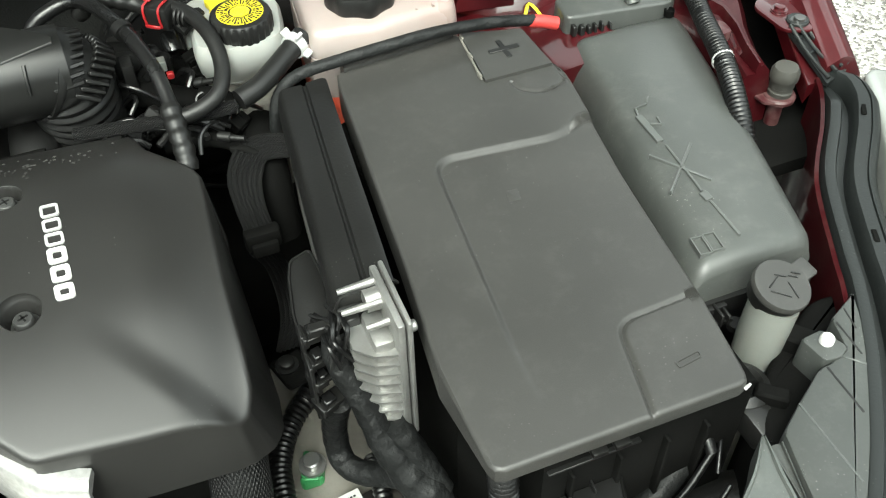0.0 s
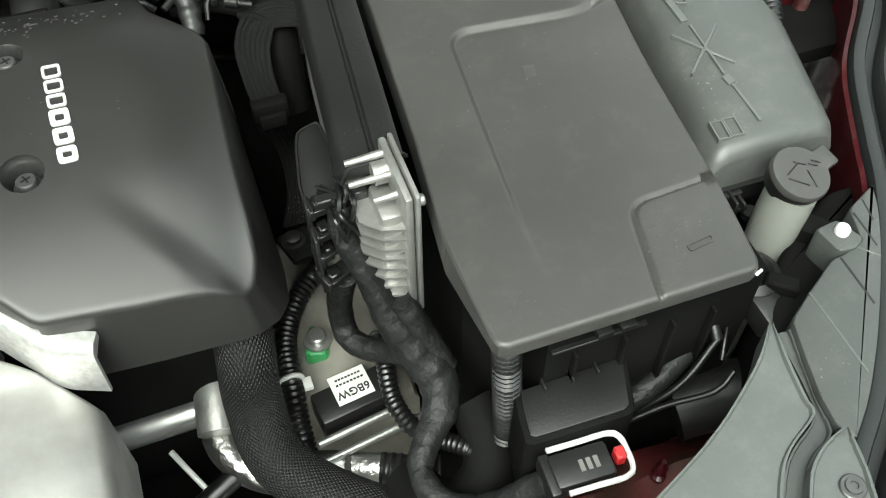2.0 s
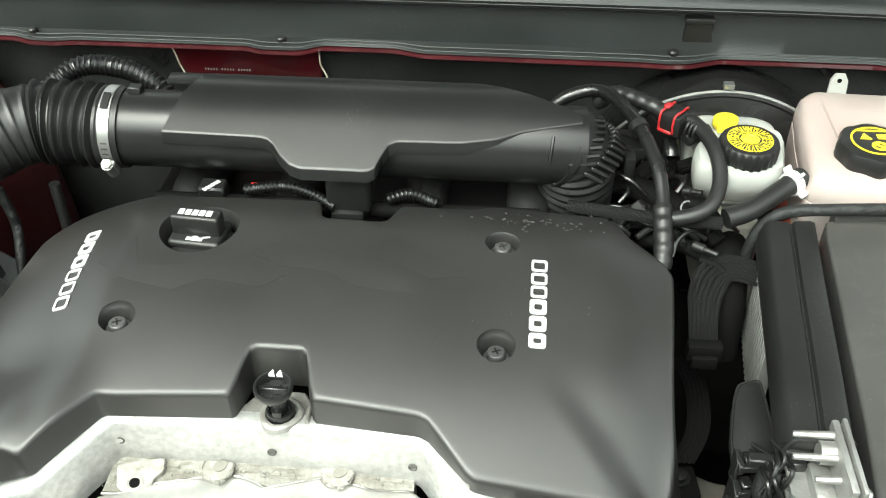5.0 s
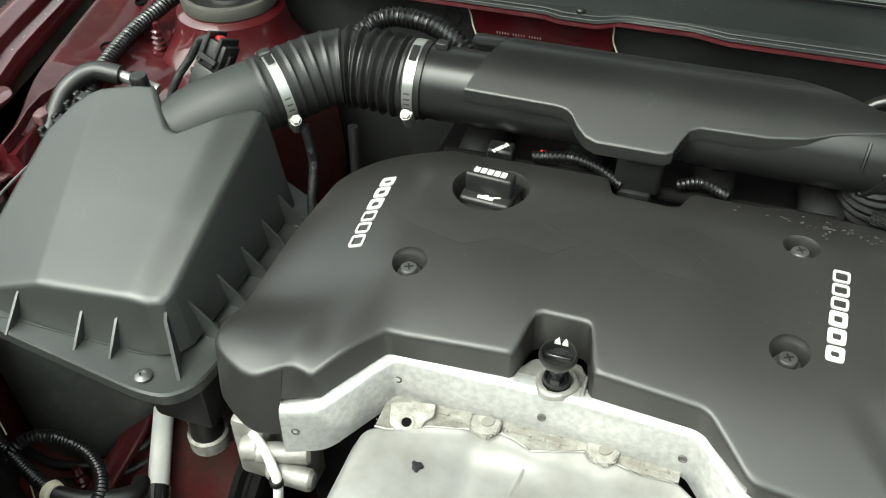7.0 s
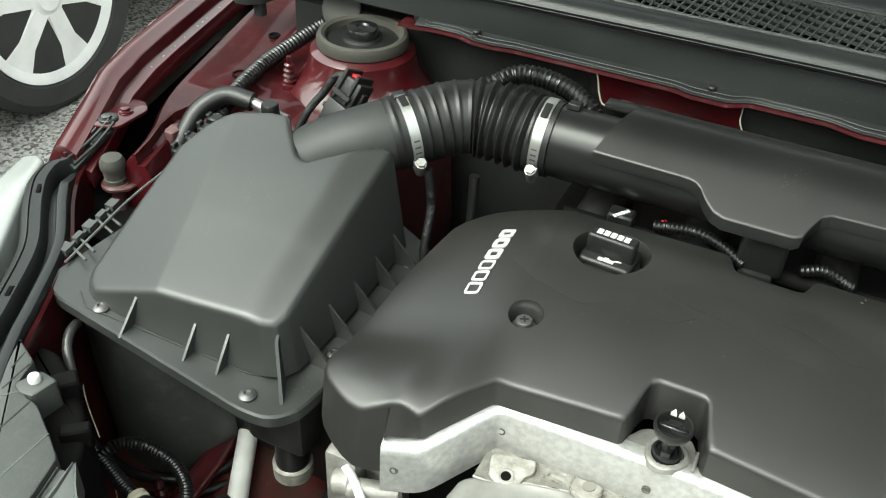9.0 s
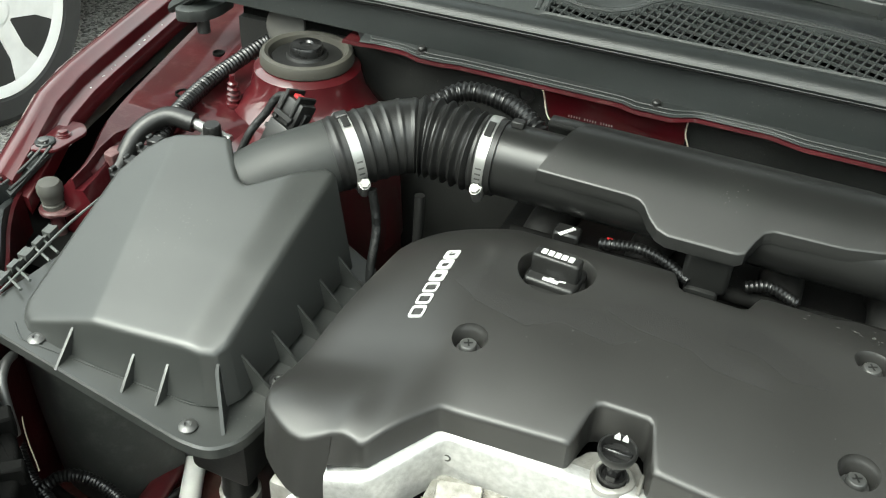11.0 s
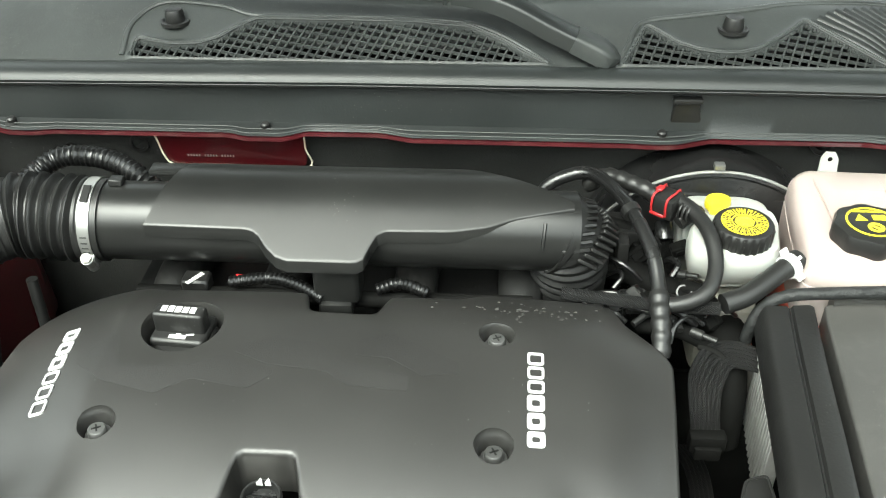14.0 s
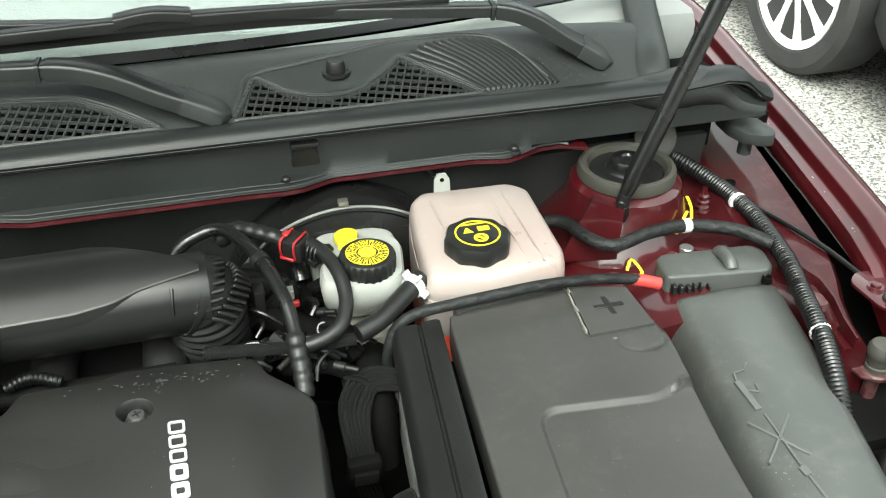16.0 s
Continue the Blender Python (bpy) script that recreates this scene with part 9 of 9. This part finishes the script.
bm = bm_new()
lathe(bm, [(0.008, 0), (0.008, 0.004), (0.004, 0.006), (0.007, 0.010), (0.004, 0.014), (0.006, 0.020), (0.003, 0.028)], pose(-0.762, 0.348, 0.597), 14)
single("pine_stud", bm, "redraw", "small dark red barbed stud", "stud", "studs")
bm = bm_new()
lathe(bm, [(0.0165, 0), (0.0172, 0.012), (0.0160, 0.016), (0.0155, 0.05), (0.016, 0.10)], pose(-0.641, 0.408, 0.655), 28)
cyl_ = thing("drain_cup", "black funnel in a pale metal cup under the box corner", "funnel", (-0.641, 0.408, 0.64))
part("funnel", bm, "black", cyl_)
bm = bm_new()
lathe(bm, [(0.0160, 0), (0.0195, 0.003), (0.0198, 0.018), (0.0172, 0.020)], pose(-0.641, 0.408, 0.640), 28)
part("cup", bm, "grimelight", cyl_, "worn pale metal cup")
bm = bm_new()
box(bm, -0.66, -0.60, 0.37, 0.46, 0.72, 0.795, 0.006)
single("box_bracket", bm, "black", "black bracket below the air box", "bracket")
hk = thing("drain_pipe", "short bent bare metal pipe under the air box edge", "pipe", (-0.81, 0.33, 0.74))
bm = bm_new()
tube(bm, [(-0.828, 0.356, 0.798), (-0.822, 0.342, 0.802), (-0.813, 0.327, 0.797), (-0.803, 0.318, 0.78), (-0.80, 0.315, 0.75)], 0.0045, 12)
part("pipe", bm, "darkbolt", hk)
# thermostat casting at the end of the head
tc_ = thing("thermostat_housing", "pale cast thermostat housing at the end of the engine", "casting", (-0.53, 0.36, 0.66))
bm = bm_new()
rod(bm, (-0.540, 0.344, 0.750), (-0.494, 0.357, 0.750), 0.0092, n=20, bev=0.003)
rod(bm, (-0.528, 0.340, 0.738), (-0.486, 0.341, 0.738), 0.0088, n=20, bev=0.003)
rod(bm, (-0.552, 0.346, 0.748), (-0.535, 0.349, 0.752), 0.0115, n=16, bev=0.002)
box(bm, -0.566, -0.535, 0.352, 0.372, 0.70, 0.772, 0.004)
box(bm, -0.56, -0.51, 0.37, 0.42, 0.66, 0.79, 0.008)
part("casting", bm, "dirtyalu", tc_)
bm = bm_new()
tube(bm, [(-0.545, 0.352, 0.765), (-0.531, 0.345, 0.757), (-0.518, 0.333, 0.752), (-0.514, 0.330, 0.735), (-0.520, 0.328, 0.69), (-0.530, 0.325, 0.62), (-0.535, 0.32, 0.56)], 0.0042, 10)
part("sensor_wire", bm, "barepipe", tc_, "pale sensor wire")
bm = bm_new()
lathe(bm, [(0.0058, -0.003), (0.0058, 0.003)], Matrix.Translation((-0.5150, 0.3302, 0.738)), 14)
part("tie", bm, "black", tc_)
bm = bm_new()
lathe(bm, [(0.06, 0), (0.068, 0.004), (0.068, 0.012), (0.062, 0.016), (0.062, 0.020), (0.068, 0.024), (0.068, 0.03), (0.03, 0.03)], Matrix.Translation((-0.56, 0.40, 0.60)) @ Matrix.Rotation(radians(-90), 4, "Y"), 40)
single("belt_pulley", bm, "dark", "dark grooved belt pulley at the engine end", "pulley")
# vertical stays behind the airbox neck
hose("wiring_strand", [(-0.598, 0.600, 0.90), (-0.592, 0.597, 0.86), (-0.588, 0.575, 0.82), (-0.583, 0.572, 0.78)], 0.0045, "tape", "taped wire hanging below the hose", "wire")
hose("wiring_strand", [(-0.560, 0.625, 0.89), (-0.560, 0.620, 0.82), (-0.562, 0.61, 0.76)], 0.005, "rubber", "black pipe hanging below the hose", "pipe")

# ---- bonnet stay ----
bs = thing("bonnet_stay", "black bonnet prop rod standing at the strut tower", "prop rod", (0.335, 0.728, 0.895))
bm = bm_new()
rod(bm, (0.3385, 0.7285, 0.924), (0.345, 0.7295, 0.940), 0.0070, 0.0094, n=24)
rod(bm, (0.345, 0.7295, 0.940), (0.560, 0.7620, 1.47), 0.0094, n=24)
part("rod", bm, "blackgloss", bs)
bm = bm_new()
rod(bm, (0.3350, 0.7280, 0.910), (0.3395, 0.7287, 0.926), 0.0074, n=20, bev=0.002)
rod(bm, (0.3300, 0.7190, 0.917), (0.3330, 0.7240, 0.917), 0.0045, n=14, bev=0.001)
lathe(bm, [(0.007, 0.895), (0.009, 0.902), (0.008, 0.912), (0.004, 0.916)], pose(0.335, 0.7280, 0), 18)
part("ball_socket", bm, "black", bs, "black ball socket")
bm = bm_new()
rings(bm, [[(0.272, 0.731, 0.85), (0.326, 0.706, 0.86), (0.332, 0.714, 0.912), (0.304, 0.732, 0.922)], [(0.278, 0.741, 0.85), (0.332, 0.716, 0.86), (0.337, 0.722, 0.912), (0.308, 0.741, 0.922)]])
part("bracket", bm, "red", bs)

# ---- wipers ----
def beam(bm, pts, width, high):
    """A flat moulded bar of square-edged section along a line."""
    c = spline(pts, 0.008)
    rows = []
    for i, p in enumerate(c):
        t = (c[min(i + 1, len(c) - 1)] - c[max(i - 1, 0)]).normalized()
        n = Vector((-t.y, t.x, 0)).normalized()
        u = t.cross(n) * (-1 if t.cross(n).z < 0 else 1)
        k = i / (len(c) - 1)
        w, h = width(k) / 2, high(k) / 2
        rows.append([p - n * w - u * h, p + n * w - u * h, p + n * w + u * h * 0.5, p + n * w * 0.92 + u * h * 0.85, p + n * w * 0.78 + u * h, p - n * w * 0.78 + u * h, p - n * w * 0.92 + u * h * 0.85, p - n * w + u * h * 0.5])
    rings(bm, rows)


def wiper(pivot, elbow, tip, blade_a, blade_b):
    w = thing("wiper", "black windscreen wiper arm parked on the cowl", "wiper", pivot, "wipers")
    P, E, T = Vector(pivot), Vector(elbow), Vector(tip)
    bm = bm_new()
    beam(bm, [P, P.lerp(E, 0.12) + Vector((0, 0, 0.003)), P.lerp(E, 0.35) + Vector((0, 0, 0.005)), P.lerp(E, 0.6) + Vector((0, 0, 0.009)), P.lerp(E, 0.82) + Vector((0, 0, 0.007)), E], lambda k: 0.030 - 0.007 * k, lambda k: 0.016)
    arm = part("arm", bm, "armplastic", w)
    bm = bm_new()
    beam(bm, [P - (E - P).normalized() * 0.014, P + Vector((0, 0, 0.002)), P.lerp(E, 0.2) + Vector((0, 0, 0.0045))], lambda k: 0.032 * math.sqrt(max(0.08, 1 - (1 - min(1.0, k / 0.35)) ** 2)), lambda k: 0.0175 * (0.45 + 0.55 * min(1.0, k / 0.4)))
    part("end_cap", bm, "cowl", arm, "smooth rounded cap over the pivot")
    bm = bm_new()
    beam(bm, [E, E.lerp(T, 0.5), T], lambda k: 0.019 - 0.006 * k, lambda k: 0.013 - 0.004 * k)
    part("link", bm, "armplastic", w)
    A, B = Vector(blade_a), Vector(blade_b)
    bm = bm_new()
    beam(bm, [A, A.lerp(B, 0.5) + Vector((0, 0.004, 0.004)), B], lambda k: 0.017 - 0.008 * abs(k - 0.5), lambda k: 0.012 - 0.006 * abs(k - 0.5))
    bl = part("blade", bm, "black", w)
    bm = bm_new()
    beam(bm, [A + Vector((0, 0.003, -0.010)), A.lerp(B, 0.5) + Vector((0, 0.007, -0.007)), B + Vector((0, 0.003, -0.010))], lambda k: 0.005, lambda k: 0.012)
    part("rubber_lip", bm, "rubber", bl)
    bm = bm_new()
    beam(bm, [A.lerp(B, 0.44) + Vector((0, -0.002, 0.010)), A.lerp(B, 0.5) + Vector((0, -0.002, 0.014)), A.lerp(B, 0.56) + Vector((0, -0.002, 0.010))], lambda k: 0.020, lambda k: 0.010)
    part("blade_holder", bm, "black", bl)
    bm = bm_new()
    J = E.lerp(T, 0.02)
    d = (T - E).normalized()
    beam(bm, [J - d * 0.002, J, J + d * 0.002], lambda k: 0.0245, lambda k: 0.0168)
    part("joint", bm, "seal", arm, "dark joint between arm and link")
    return w


wiper((-0.054, 0.845, 1.010), (-0.200, 0.868, 1.062), (-0.56, 0.893, 1.072), (-0.72, 0.985, 1.085), (-0.16, 0.958, 1.068))
wiper((0.360, 0.866, 1.014), (0.250, 0.900, 1.068), (-0.03, 0.925, 1.080), (-0.40, 0.905, 1.078), (0.20, 0.915, 1.078))

# ---- cars parked beside ----
def wheel(car, x, y, facing, r, rim_r, spokes):
    m = Matrix.Translation((x, y, r)) @ Matrix.Rotation(radians(90 * facing), 4, "Y")
    bm = bm_new()
    lathe(bm, [(rim_r, -0.20), (r - 0.03, -0.215), (r - 0.004, -0.195), (r, -0.17), (r, -0.045), (r - 0.004, -0.02), (r - 0.03, 0.0), (rim_r + 0.01, -0.006), (rim_r, -0.02)], m, 72)
    w = part("wheel", bm, "tyre", car, "black tyre on a silver alloy wheel")
    bm = bm_new()
    lathe(bm, [(rim_r + 0.001, -0.19), (rim_r + 0.001, -0.01), (rim_r - 0.010, -0.010), (rim_r - 0.034, -0.022), (rim_r - 0.040, -0.05), (rim_r - 0.042, -0.18)], m, 64)
    part("rim", bm, "rim", w, "silver painted rim")
    for k in range(spokes):
        a = 2 * math.pi * k / spokes + 0.3
        mm = m @ Matrix.Rotation(a, 4, "Z")
        bm = bm_new()
        hw = 0.042 if spokes < 8 else 0.022
        rings(bm, [[mm @ Vector((0.04, -hw * 0.8, -0.035)), mm @ Vector((0.04, hw * 0.8, -0.035)), mm @ Vector((0.04, hw * 0.6, -0.012)), mm @ Vector((0.04, -hw * 0.6, -0.012))],
                   [mm @ Vector((rim_r * 0.6, -hw * 0.9, -0.04)), mm @ Vector((rim_r * 0.6, hw * 0.9, -0.04)), mm @ Vector((rim_r * 0.6, hw * 0.7, -0.018)), mm @ Vector((rim_r * 0.6, -hw * 0.7, -0.018))],
                   [mm @ Vector((rim_r - 0.012, -hw * 1.6, -0.05)), mm @ Vector((rim_r - 0.012, hw * 1.6, -0.05)), mm @ Vector((rim_r - 0.012, hw * 1.4, -0.02)), mm @ Vector((rim_r - 0.012, -hw * 1.4, -0.02))]])
        part("spoke", bm, "rim", w)
    bm = bm_new()
    lathe(bm, [(0.065, -0.05), (0.06, -0.015), (0.040, -0.010), (0.036, -0.006), (0.01, -0.004)], m, 32)
    part("hub_cap", bm, "rim", w)
    bm = bm_new()
    lathe(bm, [(rim_r - 0.03, -0.14), (0.05, -0.13)], m, 40)
    part("brake_disc", bm, "dark", w)
    return w


pc = thing("parked_car", "dark grey car on silver alloy wheels parked on gravel", "car", (2.6, 2.2, 0.2))
wheel(pc, 2.05, 2.84, -1, 0.345, 0.25, 10)
bm = bm_new()
rows = []
for y in (0.2, 1.4, 2.25, 2.40, 2.46):
    k = 0 if y < 2.3 else (y - 2.3) * 0.5
    rows.append([(2.08 + k, y, 0.24), (2.03 + k, y, 0.32), (2.03 + k, y, 0.62), (2.10, y, 0.95), (2.5, y, 1.4), (3.4, y, 1.4), (3.8, y, 0.3)])
rings(bm, rows)
part("body_side", bm, "darkcar", pc)
bm = bm_new()
rows = []
for y in (2.46, 3.24, 3.26, 6.0):
    z = 0.76 if y < 3.25 else 0.25
    rows.append([(2.08, y, z), (2.05, y, z + 0.08), (2.10, y, 1.0), (2.5, y, 1.45), (3.4, y, 1.45), (3.8, y, 0.3)])
rings(bm, rows)
part("body_rear", bm, "darkcar", pc)
pl_ = thing("parked_car", "dark car on wide silver six-spoke wheels parked beside", "car", (-2.8, 2.2, 0.3))
wheel(pl_, -2.29, 1.67, 1, 0.335, 0.245, 6)
bm = bm_new()
rows = []
for y in (-0.5, 1.18, 1.22, 2.10, 2.14, 4.5):
    z = 0.36 if y < 1.2 or y > 2.12 else 0.82
    rows.append([(-2.26, y, z), (-2.22, y, z + 0.05), (-2.26, y, 1.2), (-2.7, y, 1.6), (-3.4, y, 1.6), (-3.7, y, 0.4)])
rings(bm, rows)
part("body_side", bm, "darkcar", pl_)
